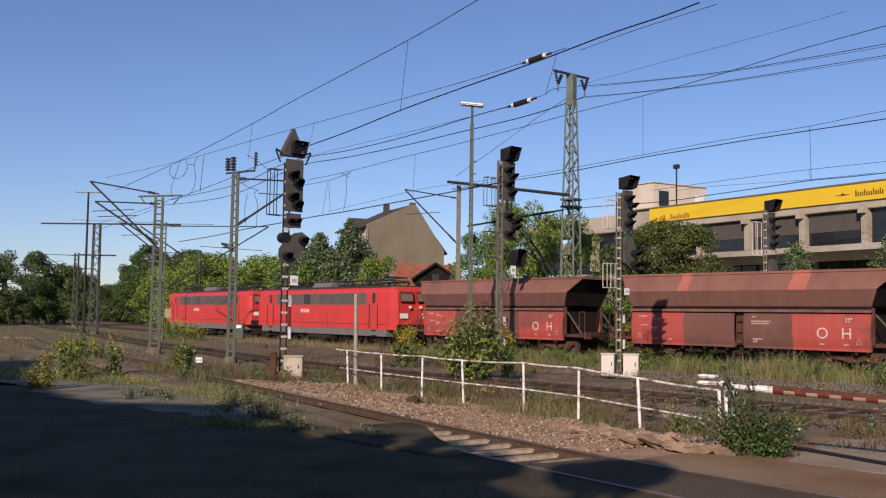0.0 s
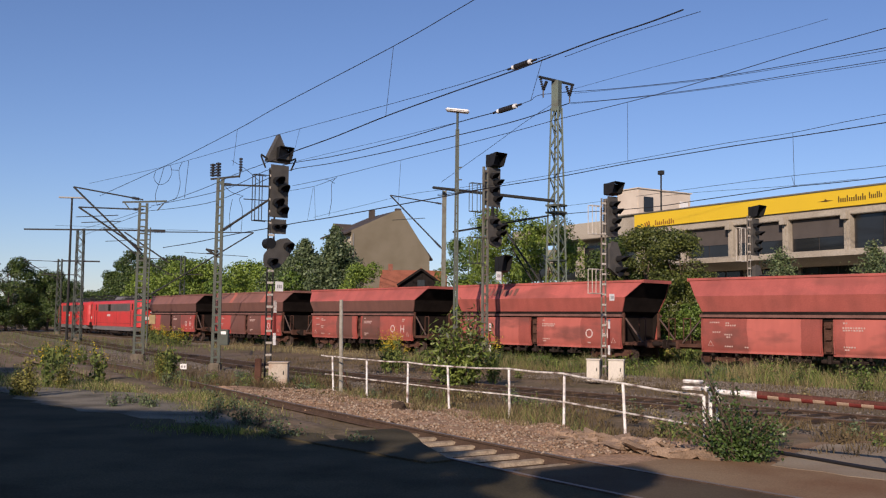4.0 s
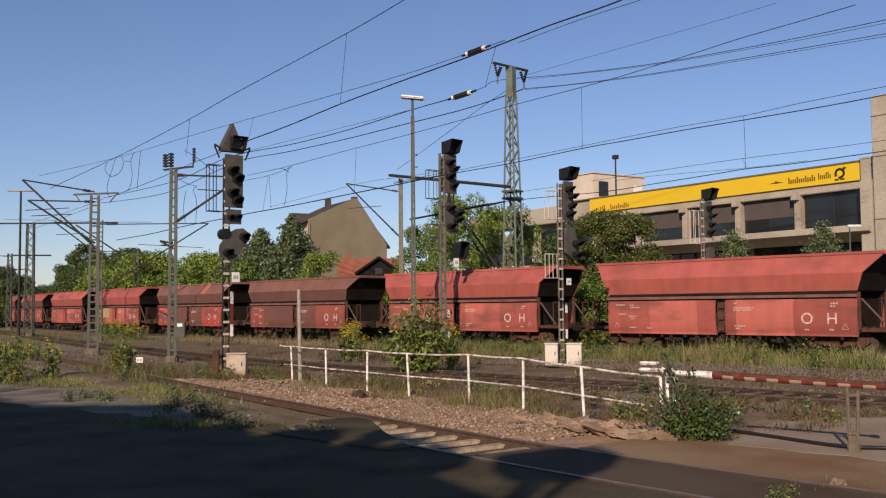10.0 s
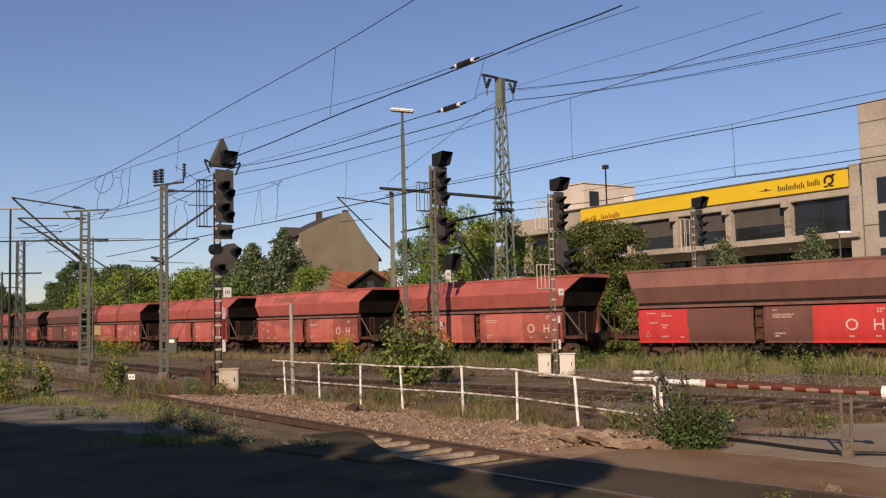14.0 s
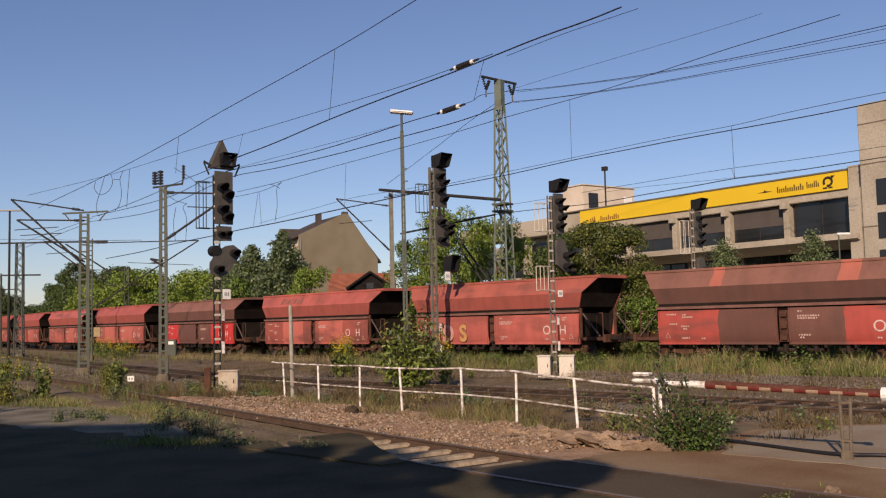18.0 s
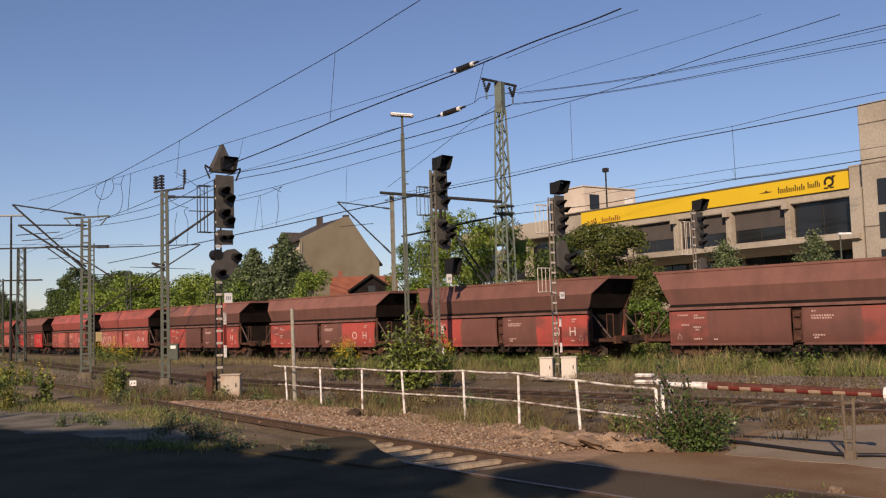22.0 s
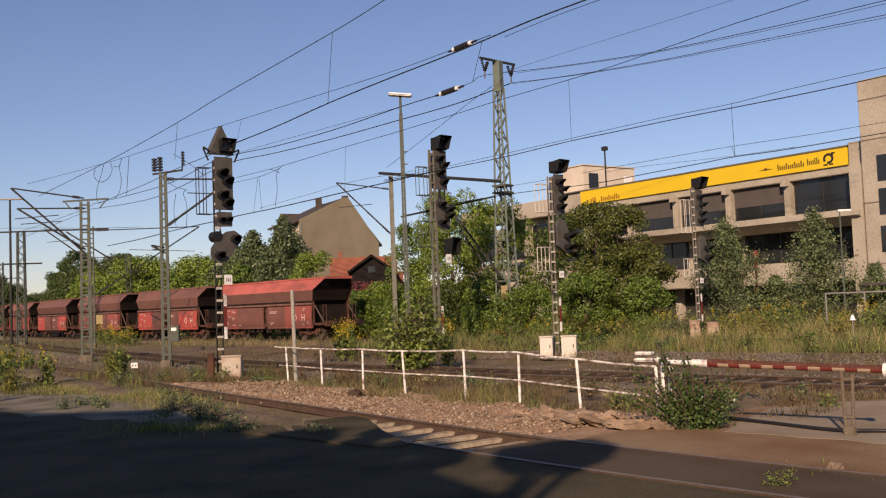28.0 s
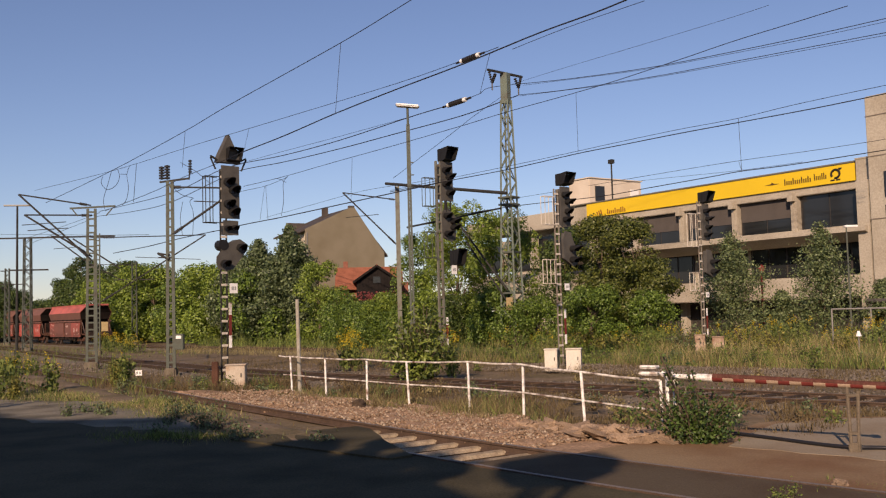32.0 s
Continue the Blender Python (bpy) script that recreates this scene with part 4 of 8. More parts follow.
def locomotive(name, label):
    ob = thing(name, label, "locomotive", group="locomotives of the train")
    L = 9.15
    prof = [(-1.5, 0.96), (-1.52, 2.2), (-1.5, 3.2), (-1.4, 3.45), (-1.15, 3.6), (1.15, 3.6), (1.4, 3.45), (1.5, 3.2), (1.52, 2.2), (1.5, 0.96)]
    bm = bmesh.new()
    # body shell with rounded corners and cab fronts that lean back a little above the waist
    rings = []
    for x, lean, nar in ((-L, 1, 0.8), (-L + 0.1, 1, 0.93), (-L + 0.45, 0.5, 1), (-L + 1.0, 0, 1), (L - 1.0, 0, 1), (L - 0.45, -0.5, 1), (L - 0.1, -1, 0.93), (L, -1, 0.8)):
        ringv = []
        for y, z in prof:
            back = lean * max(0.0, (z - 2.3)) * 0.14 + lean * max(0.0, z - 3.3) * 0.5
            ringv.append(bm.verts.new((x + back, y * nar, z - (0.04 if abs(lean) == 1 and z > 3.3 else 0))))
        rings.append(ringv)
    for a, b in zip(rings, rings[1:]):
        for i in range(len(prof) - 1):
            bm.faces.new((a[i], a[i + 1], b[i + 1], b[i]))
    bm.faces.new(rings[0])
    bm.faces.new(rings[-1][::-1])
    bmesh.ops.recalc_face_normals(bm, faces=bm.faces)
    part("body", bm, "locored", ob)
    bm = bmesh.new()
    prism(bm, [(-1.49, 0.55), (-1.49, 0.955), (1.49, 0.955), (1.49, 0.55)], "x", -L + 0.9, L - 0.9)
    part("skirt", bm, "locogrey", ob, "grey lower skirt")
    bm = bmesh.new()
    prism(bm, [(-1.25, 3.57), (-1.1, 3.68), (1.1, 3.68), (1.25, 3.57)], "x", -L + 0.9, L - 0.9)
    part("roof_panel", bm, "roofgrey", ob, "dark grey roof")
    bm = bmesh.new()
    prism(bm, [(-0.95, 3.66), (-0.7, 4.0), (0.7, 4.0), (0.95, 3.66)], "x", -1.9, 0.6)
    part("roof_hatch", bm, "locogrey", ob, "grey sloping roof hatch")
    for x in (-4.6, -3.4, 1.6, 2.6, 3.8, 4.6):
        bm = bmesh.new()
        box(bm, x, -0.1, 3.76, 0.7, 1.3, 0.16, bevel=0.03)
        for y in (-0.45, 0.3):
            rod(bm, (x, y, 3.8), (x, y, 4.06), 0.05, 6)
        part("roof_equipment", bm, "mastdark", ob, "dark roof boxes with insulators")
    for y in (-0.5, 0.28):
        bm = bmesh.new()
        rod(bm, (-6.5, y, 4.06), (6.5, y, 4.06), 0.025, 6)
        part("roof_line", bm, "mastdark", ob)
    for sy in (-1, 1):
        panes = [(-5.9, -4.95, 0), (-4.85, -3.1, 1), (-3.0, -2.05, 0), (-1.98, -1.05, 2), (-0.98, -0.05, 0), (0.05, 1.25, 1), (1.35, 5.05, 1), (5.15, 5.95, 0)]
        bm = bmesh.new()
        box(bm, 0.02, sy * 1.512, 2.86, 12.1, 0.02, 0.8)
        band = part("window_band", bm, "locoframe", ob, "dull frame strip round the side openings")
        for x0, x1, kind in panes:
            bm = bmesh.new()
            box(bm, (x0 + x1) / 2, sy * 1.525, 2.86, x1 - x0, 0.02, 0.68)
            if kind == 1:
                for k in range(7):
                    box(bm, (x0 + x1) / 2, sy * 1.54, 2.58 + 0.095 * k, x1 - x0 - 0.06, 0.02, 0.035)
            part("grille" if kind == 1 else "pane", bm, "louvre" if kind != 2 else "glass", band, "grey side grille" if kind == 1 else "")
        for x in (-6.88, 6.88):
            bm = bmesh.new()
            box(bm, x, sy * 1.516, 2.1, 0.78, 0.03, 2.25, bevel=0.012)
            dr = part("cab_door", bm, "locored", ob)
            bm = bmesh.new()
            box(bm, x, sy * 1.535, 2.9, 0.34, 0.02, 0.62)
            part("door_window", bm, "glass", dr)
            for k in (-0.46, 0.46):
                bm = bmesh.new()
                rod(bm, (x + k, sy * 1.57, 1.05), (x + k, sy * 1.57, 2.5), 0.018, 6)
                part("handrail", bm, "mastdark", dr)
            for k in range(3):
                bm = bmesh.new()
                box(bm, x, sy * 1.52, 0.3 + 0.3 * k, 0.5, 0.12, 0.03)
                part("step", bm, "underframe", ob)
        for x in (-4.9, 1.3):
            bm = bmesh.new()
            box(bm, x, sy * 1.523, 1.75, 0.02, 0.006, 1.5)
            part("panel_joint", bm, "locodark", ob)
        bm = bmesh.new()
        box(bm, 0, sy * 1.512, 1.28, 2 * L - 1.4, 0.014, 0.025)
        part("waist_line", bm, "locodark", ob)
        bm = bmesh.new()
        for k in range(6):
            box(bm, -2.3 + 0.21 * k, sy * 1.528, 2.08, 0.15, 0.012, 0.24)
        part("lettering_bars", bm, "marking", ob, "faded white lettering bars on the side")
    for sx in (-1, 1):
        for sy in (-1, 1):
            bm = bmesh.new()
            box(bm, sx * (L - 0.03), sy * 0.62, 2.98, 0.03, 0.98, 0.62, bevel=0.01, turn=Euler((0, -sx * 0.14, 0)).to_matrix().to_4x4())
            ws = part("windscreen_frame", bm, "locodark", ob)
            bm = bmesh.new()
            box(bm, sx * (L - 0.005), sy * 0.62, 2.94, 0.03, 0.86, 0.44, turn=Euler((0, -sx * 0.14, 0)).to_matrix().to_4x4())
            part("windscreen", bm, "screenglass", ws, "pale reflecting windscreen")
            bm = bmesh.new()
            rod(bm, (sx * L, sy * 0.4, 2.35), (sx * (L + 0.07), sy * 0.4, 2.35), 0.09, 12)
            part("headlight", bm, "plate", ob)
            share("buffer", BUFFER, ob, pose(sx * 9.2, sy * 0.875, 1.05, 0, 0, 0 if sx > 0 else 180))
            bm = bmesh.new()
            box(bm, sx * (L + 0.01), sy * 0.82, 1.82, 0.02, 0.6, 0.3)
            part("front_plate", bm, "plate", ob, "pale plate on the cab front")
        bm = bmesh.new()
        box(bm, sx * 9.12, 0, 1.08, 0.2, 2.6, 0.46, bevel=0.03)
        box(bm, sx * 9.0, 0, 0.5, 0.12, 2.2, 0.45)
        for k in range(5):
            rod(bm, (sx * 9.25, -0.5 + 0.25 * k, 1.1), (sx * 9.32, -0.5 + 0.25 * k, 0.5), 0.035, 6)
        part("buffer_beam", bm, "underframe", ob)
        # six-wheel bogie
        bm = bmesh.new()
        for sy in (-1, 1):
            prism(bm, [(-2.7, 0.45), (-2.5, 0.75), (2.5, 0.75), (2.7, 0.45), (1.4, 0.36), (0, 0.3), (-1.4, 0.36)], "y", sy * 1.05 - 0.06, sy * 1.05 + 0.06)
            for k in (-2.0, 0, 2.0):
                box(bm, k, sy * 1.15, 0.5, 0.4, 0.16, 0.4, bevel=0.03)
                rod(bm, (k - 0.5, sy * 1.18, 0.3), (k - 0.5, sy * 1.18, 0.6), 0.08, 8)
                rod(bm, (k + 0.5, sy * 1.18, 0.3), (k + 0.5, sy * 1.18, 0.6), 0.08, 8)
        box(bm, 0, 0, 0.7, 4.4, 1.9, 0.25)
        ob2 = part("bogie", bm, "underframe", ob)
        ob2.matrix_basis = pose(sx * 5.0, 0, 0)
        for k in (-2.0, 0, 2.0):
            share("wheelset", WHEEL, ob, pose(sx * 5.0 + k, 0, 0.5))
        # folded pantograph
        bm = bmesh.new()
        box(bm, sx * 6.6, 0, 3.9, 2.4, 1.1, 0.06)
        panto = part("pantograph", bm, "mastdark", ob, "folded dark pantograph")
        for sy in (-0.5, 0.5):
            bm = bmesh.new()
            rod(bm, (sx * 7.7, sy, 3.95), (sx * 5.6, sy * 0.6, 4.14), 0.035, 6)
            part("lower_arm", bm, "mastdark", panto)
            bm = bmesh.new()
            rod(bm, (sx * 5.6, sy * 0.6, 4.14), (sx * 7.2, sy * 0.9, 4.2), 0.03, 6)
            part("upper_arm", bm, "mastdark", panto)
            for x in (7.7, 5.5):
                bm = bmesh.new()
                rod(bm, (sx * x, sy, 3.6), (sx * x, sy, 3.92), 0.07, 8)
                part("insulator", bm, "insulator", panto)
        for x in (7.2, 6.9):
            bm = bmesh.new()
            rod(bm, (sx * x, -0.8, 4.22), (sx * x, 0.8, 4.22), 0.04, 6)
            part("collector_bar", bm, "mastdark", panto)
    bm = bmesh.new()
    box(bm, 0, 0, 0.6, 4.0, 2.5, 0.6, bevel=0.05)
    rod(bm, (-1.6, -1.2, 0.4), (1.6, -1.2, 0.4), 0.2, 12)
    part("transformer", bm, "underframe", ob)
    return ob


STOCK = []
for k in (1, 0):
    lo = locomotive("locomotive", "bright red six-axle electric locomotive with grey skirt")
    STOCK.append((lo, -19.49 * k - 9.745))
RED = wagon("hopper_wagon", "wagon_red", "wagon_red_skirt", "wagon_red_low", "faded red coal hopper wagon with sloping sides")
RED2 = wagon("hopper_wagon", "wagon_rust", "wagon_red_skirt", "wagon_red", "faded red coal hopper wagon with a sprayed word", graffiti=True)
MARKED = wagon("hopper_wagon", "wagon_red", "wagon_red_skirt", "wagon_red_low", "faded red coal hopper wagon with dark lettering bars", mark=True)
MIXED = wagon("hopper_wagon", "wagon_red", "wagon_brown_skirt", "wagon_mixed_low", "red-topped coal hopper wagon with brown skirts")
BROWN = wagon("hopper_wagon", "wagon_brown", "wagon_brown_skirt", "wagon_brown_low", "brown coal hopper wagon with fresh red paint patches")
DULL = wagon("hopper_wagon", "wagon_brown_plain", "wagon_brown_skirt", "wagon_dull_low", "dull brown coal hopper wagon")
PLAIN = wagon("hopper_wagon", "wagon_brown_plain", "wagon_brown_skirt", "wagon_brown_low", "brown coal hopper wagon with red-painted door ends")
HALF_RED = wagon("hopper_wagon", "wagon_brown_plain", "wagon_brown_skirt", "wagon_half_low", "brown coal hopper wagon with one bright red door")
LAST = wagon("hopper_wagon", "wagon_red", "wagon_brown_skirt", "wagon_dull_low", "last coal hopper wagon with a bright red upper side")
KINDS = {1: PLAIN, 2: BROWN, 3: MIXED, 4: MARKED, 5: RED, 6: BROWN, 7: DULL, 8: RED, 9: RED, 10: MARKED, 11: RED, 12: HALF_RED, 13: MARKED, 14: RED2, 15: BROWN, 16: PLAIN, 17: PLAIN, 18: DULL, 19: PLAIN, 20: LAST}
used = set()
for k, proto in KINDS.items():
    w = proto if proto.name not in used else copy_thing(proto, Matrix.Identity(4))
    used.add(proto.name)
    STOCK.append((w, (k - 0.5) * PITCH))


def motions():
    times = (0, 2, 4, 6, 8, 10, 12, 14, 16, 18, 20, 22, 24, 26, 28, 30, 32)
    for ob, place in STOCK:
        rows = []
        for t in times:
            s = train_at(t) + place
            x, y = along(s, 1.45)
            rows.append((t, pose(x, y, 0, 0, 0, math.degrees(heading(s)))))
        walk(ob, rows)


# ---- signals ----
def visor(parent, x, z, r=0.15, l=0.42, y=-0.05):
    """A deep hood over a lens: a tunnel with a slanting mouth, open below at the front."""
    bm = bmesh.new()
    n = 10
    arc = [(r * math.cos(math.pi * (i / n * 1.3 - 0.15)), r * math.sin(math.pi * (i / n * 1.3 - 0.15))) for i in range(n + 1)]
    back = [bm.verts.new((x + u, y, z + v)) for u, v in arc]
    front = [bm.verts.new((x + u * 1.06, y - l * (0.45 + 0.55 * max(0, v / r)), z + v * 1.02 - 0.03)) for u, v in arc]
    ib = [bm.verts.new((x + u * 0.9, y, z + v * 0.9)) for u, v in arc]
    inf = [bm.verts.new((x + u * 0.95, y - l * (0.45 + 0.55 * max(0, v / r)), z + v * 0.92 - 0.03)) for u, v in arc]
    for i in range(n):
        bm.faces.new((back[i], back[i + 1], front[i + 1], front[i]))
        bm.faces.new((ib[i + 1], ib[i], inf[i], inf[i + 1]))
        bm.faces.new((front[i], front[i + 1], inf[i + 1], inf[i]))
    part("visor", bm, "signal", parent)
    bm = bmesh.new()
    rod(bm, (x, y + 0.005, z), (x, y - 0.015, z), r * 0.8, 14)
    part("lens", bm, "lens", parent)


def head_board(ob, name, outline, lights, back=0.2, mat="signalgrey", y=-0.05):
    """A signal screen with its back box, lenses and visors; faces -y."""
    bm = bmesh.new()
    prism(bm, outline, "y", y, y + 0.04)
    xs, zs = [p[0] for p in outline], [p[1] for p in outline]
    cx, cz = sum(xs) / len(xs), (min(zs) + max(zs)) / 2
    prism(bm, [(cx + (u - cx) * 0.8, cz + (v - cz) * 0.9) for u, v in outline], "y", y + 0.04, y + 0.04 + back)
    board = part(name, bm, mat, ob)
    for light in lights:
        visor(board, *light[:2], *(light[2:] or ()), y=y)
    return board


def number_hood(ob, x, z, w, h, d=0.5):
    """The box of a number indicator with a flaring shade in front."""
    bm = bmesh.new()
    box(bm, x, 0.1, z + h / 2, w, 0.25, h, bevel=0.02)
    a, b = [(-w / 2, 0), (w / 2, 0), (w / 2, h), (-w / 2, h)], [(-w * 0.52, 0.06), (w * 0.54, 0.05), (w * 0.57, h * 1.06), (-w * 0.54, h * 1.08)]
    lo = [bm.verts.new((x + u, -0.02, z + v)) for u, v in a]
    d *= 0.8
    hi = [bm.verts.new((x + u, -d * (0.55 + 0.45 * v / h), z + v)) for u, v in b]
    li = [bm.verts.new((x + u * 0.93, -0.02, z + 0.02 + v * 0.95)) for u, v in a]
    hi2 = [bm.verts.new((x + u * 0.95, -d * (0.55 + 0.45 * v / h), z + 0.01 + v * 0.96)) for u, v in b]
    for i in range(4):
        j = (i + 1) % 4
        bm.faces.new((lo[i], lo[j], hi[j], hi[i]))
        bm.faces.new((li[j], li[i], hi2[i], hi2[j]))
        bm.faces.new((hi[i], hi[j], hi2[j], hi2[i]))
    return part("number_indicator", bm, "signal", ob, "black hooded number indicator")


def rect(x, z, w, h):
    return [(x - w / 2, z), (x + w / 2, z), (x + w / 2, z + h), (x - w / 2, z + h)]


def stripe_board(ob, z0, z1, x):
    """The narrow white-red-white mast plate."""
    d = z1 - z0
    for a, b, m in ((z0, z0 + d * 0.27, "white"), (z0 + d * 0.27, z1 - d * 0.27, "red"), (z1 - d * 0.27, z1, "white")):
        bm = bmesh.new()
        box(bm, x, -0.09, (a + b) / 2, 0.1, 0.012, b - a - 0.004)
        part("mast_plate", bm, m, ob, "white mast plate" if m == "white" else "red mast plate")


def number_plate(ob, x, z, w=0.24, h=0.2):
    bm = bmesh.new()
    box(bm, x, -0.12, z, w, 0.015, h)
    pl = part("sign_plate", bm, "plate", ob, "white plate with dark bars")
    for k in (-0.22, 0, 0.22):
        bm = bmesh.new()
        box(bm, x + k * w, -0.131, z, w * 0.12, 0.006, h * 0.36)
        part("plate_bar", bm, "platebar", pl)


def basket(ob, x, z0, z1, mat="mastgreen", w=0.2):
    """A small maintenance cage beside the mast."""
    for k in (-w, w):
        for y in (-0.1, 0.1):
            bm = bmesh.new()
            rod(bm, (x + k, y, z0), (x + k, y, z1), 0.014, 6)
            part("cage_post", bm, mat, ob)
    for z in (z0, z1):
        for y in (-0.1, 0.1):
            bm = bmesh.new()
            rod(bm, (x - w, y, z), (x + 0.35, y, z), 0.014, 6)
            part("cage_bar", bm, mat, ob)
        for k in (-w, w):
            bm = bmesh.new()
            rod(bm, (x + k, -0.1, z), (x + k, 0.1, z), 0.014, 6)
            part("cage_bar", bm, mat, ob)


def cabinet_box(x, y, yaw, w, d, h, label, mat="cabinet"):
    ob = thing("trackside_cabinet", label, "cabinet", pose(x, y, -0.14, 0, 0, yaw))
    bm = bmesh.new()
    box(bm, 0, 0, h / 2 + 0.02, w, d, h, bevel=0.02)
    part("housing", bm, mat, ob)
    bm = bmesh.new()
    box(bm, 0, 0, h + 0.035, w + 0.06, d + 0.06, 0.04, bevel=0.012)
    part("lid", bm, mat, ob)
    bm = bmesh.new()
    box(bm, 0, -d / 2 - 0.006, h * 0.55, w * 0.8, 0.01, h * 0.75)
    part("door", bm, mat, ob)
    bm = bmesh.new()
    box(bm, w * 0.3, -d / 2 - 0.018, h * 0.6, 0.03, 0.02, 0.12)
    part("handle", bm, "mastdark", ob)
    return ob


def signal(x, y, yaw, height, label, mast="mastgreen", w=0.2, z0=-0.14, chan=0.038):
    ob = thing("railway_signal", label, "signal", pose(x, y, z0, 0, 0, yaw), group="main line light signals")
    for sx in (-1, 1):
        bm = bmesh.new()
        bar(bm, (sx * w / 2, 0, 0), (sx * w / 2, 0, height), chan, chan * 1.3)
        part("channel", bm, mast, ob)
    n = int(height / 0.36)
    bm = bmesh.new()
    box(bm, 0, -0.02, 0, w, 0.03, 0.07)
    me = mesh_of("rung", bm, "mastlight" if mast == "mastgrey" else "cabinet")
    for i in range(n):
        share("rung", me, ob, pose(0, 0, height * (i + 0.5) / n))
    bm = bmesh.new()
    box(bm, 0, 0, 0.08, 0.44, 0.44, 0.26, bevel=0.03)
    part("foundation", bm, "footing", ob)
    return ob


def aside(pieces, dx):
    """Set signal heads to one side of their mast."""
    for piece in pieces:
        piece.location.x = dx


s1 = signal(-6.75, 30.1, 40, 6.8, "tall black light signal with pointed screen on a red-striped lattice mast", "mastdark")
aside([head_board(s1, "main_screen", rect(0.04, 5.3, 0.62, 1.68), [(-0.06, 6.45), (0.12, 6.2), (-0.06, 5.75), (0.1, 5.5)], 0.24)], 0.2)
aside([head_board(s1, "lower_box", rect(0.04, 4.78, 0.52, 0.46), [(0.14, 5.0, 0.1, 0.3), (-0.1, 4.98, 0.1, 0.25)], 0.3)], 0.2)
bm = bmesh.new()
prism(bm, [(-0.4, 7.08), (0.4, 7.08), (0.34, 7.3), (0.0, 7.98), (-0.34, 7.3)], "y", -0.06, 0.2)
aside([part("pointed_housing", bm, "signalgrey", s1, "pointed dark housing on top")], 0.2)
aside([number_hood(s1, 0.12, 7.1, 0.46, 0.42, 0.42)], 0.2)
for sx in (-1, 1):
    bm = bmesh.new()
    bar(bm, (sx * 0.3, 0, 7.1), (sx * 0.62, 0, 7.26), 0.05, 0.05)
    rod(bm, (sx * 0.45, 0, 6.85), (sx * 0.62, 0, 7.22), 0.03, 6)
    aside([part("bracket", bm, "mastdark", s1)], 0.2)
aside([head_board(s1, "distant_screen", [(-0.46, 3.9), (-0.4, 3.72), (-0.12, 3.64), (0.12, 3.72), (0.58, 4.3), (0.6, 4.5), (0.36, 4.66), (0.1, 4.62), (-0.1, 4.5), (-0.44, 4.1)], [(0.36, 4.38, 0.14, 0.36), (-0.2, 3.86, 0.14, 0.36)], 0.2)], 0.2)
bm = bmesh.new()
rod(bm, (-0.22, -0.06, 4.46), (-0.22, 0.25, 4.46), 0.17, 14)
aside([part("lamp_box", bm, "signal", s1)], 0.2)
basket(s1, -0.52, 5.15, 6.6, "mastdark", 0.12)
stripe_board(s1, 1.25, 2.65, 0.16)
number_plate(s1, 0.27, 3.1, 0.27, 0.31)
cabinet_box(-6.32, 29.75, 4, 0.58, 0.45, 0.7, "weathered cream cabinet at the foot of a signal", "cabinetworn")
cb = thing("trackside_post", "rusty brown steel post beside the signal cabinet", "post", pose(-6.98, 29.8, -0.14, 0, 0, 4))
bm = bmesh.new()
box(bm, 0, 0, 0.42, 0.2, 0.16, 0.84, bevel=0.02)
part("post", bm, "rust", cb)

s2 = signal(0.05, 37.3, 40, 8.1, "black light signal with slanted distant screen on a grey lattice mast", "mastgrey", w=0.22, chan=0.07)
aside([head_board(s2, "main_screen", rect(0.1, 6.55, 0.62, 1.55), [(-0.02, 7.75, 0.13), (0.16, 7.5, 0.13, 0.5), (-0.02, 7.2, 0.13), (0.16, 6.85, 0.13)], 0.25)], 0.3)
aside([number_hood(s2, 0.12, 8.12, 0.52, 0.5, 0.55)], 0.3)
aside([head_board(s2, "distant_screen", [(-0.1, 5.1), (0.3, 4.95), (0.5, 5.1), (0.52, 5.9), (0.3, 6.15), (-0.1, 6.2), (-0.22, 6.0), (-0.2, 5.3)], [(0.0, 5.95, 0.13), (0.34, 5.75, 0.13, 0.55), (0.34, 5.5, 0.13, 0.5), (0.02, 5.25, 0.13)], 0.2)], 0.3)
bm = bmesh.new()
rod(bm, (0.1, 0, 6.1), (0.1, 0, 6.6), 0.06, 8)
rod(bm, (0.34, 0, 6.2), (0.34, 0, 6.55), 0.03, 6)
aside([part("conduit", bm, "signal", s2)], 0.25)
aside([number_hood(s2, 0.58, 4.0, 0.42, 0.62, 0.45)], 0.3)
number_plate(s2, 0.6, 3.85, 0.26, 0.34)
basket(s2, -0.55, 6.3, 7.4)
basket(s2, -0.5, 4.3, 5.3)
stripe_board(s2, 0.9, 2.0, 0.2)

s3 = signal(4.25, 34.3, 40, 6.5, "black light signal on a white-striped lattice mast with trackside boxes", "mastlight")
aside([head_board(s3, "main_screen", rect(0.06, 5.15, 0.5, 1.45), [(-0.02, 6.3, 0.12), (0.14, 6.05, 0.12, 0.45), (0.12, 5.7, 0.12, 0.35), (0.0, 5.4, 0.12)], 0.25)], 0.38)
aside([number_hood(s3, 0.08, 6.66, 0.48, 0.42, 0.45)], 0.38)
aside([head_board(s3, "distant_screen", [(-0.1, 4.0), (0.4, 3.72), (0.62, 3.82), (0.5, 4.5), (0.3, 4.95), (0.0, 5.0), (-0.12, 4.7)], [(0.32, 4.35, 0.13, 0.55), (0.3, 3.95, 0.13, 0.5)], 0.2)], 0.38)
basket(s3, -0.48, 5.2, 6.2, "cabinet")
basket(s3, -0.48, 3.1, 3.95, "cabinet")
number_plate(s3, 0.3, 2.98, 0.24, 0.24)
stripe_board(s3, 0.95, 2.2, 0.18)
cabinet_box(3.86, 33.95, -14, 0.44, 0.4, 0.76, "cream trackside box beside a signal mast")
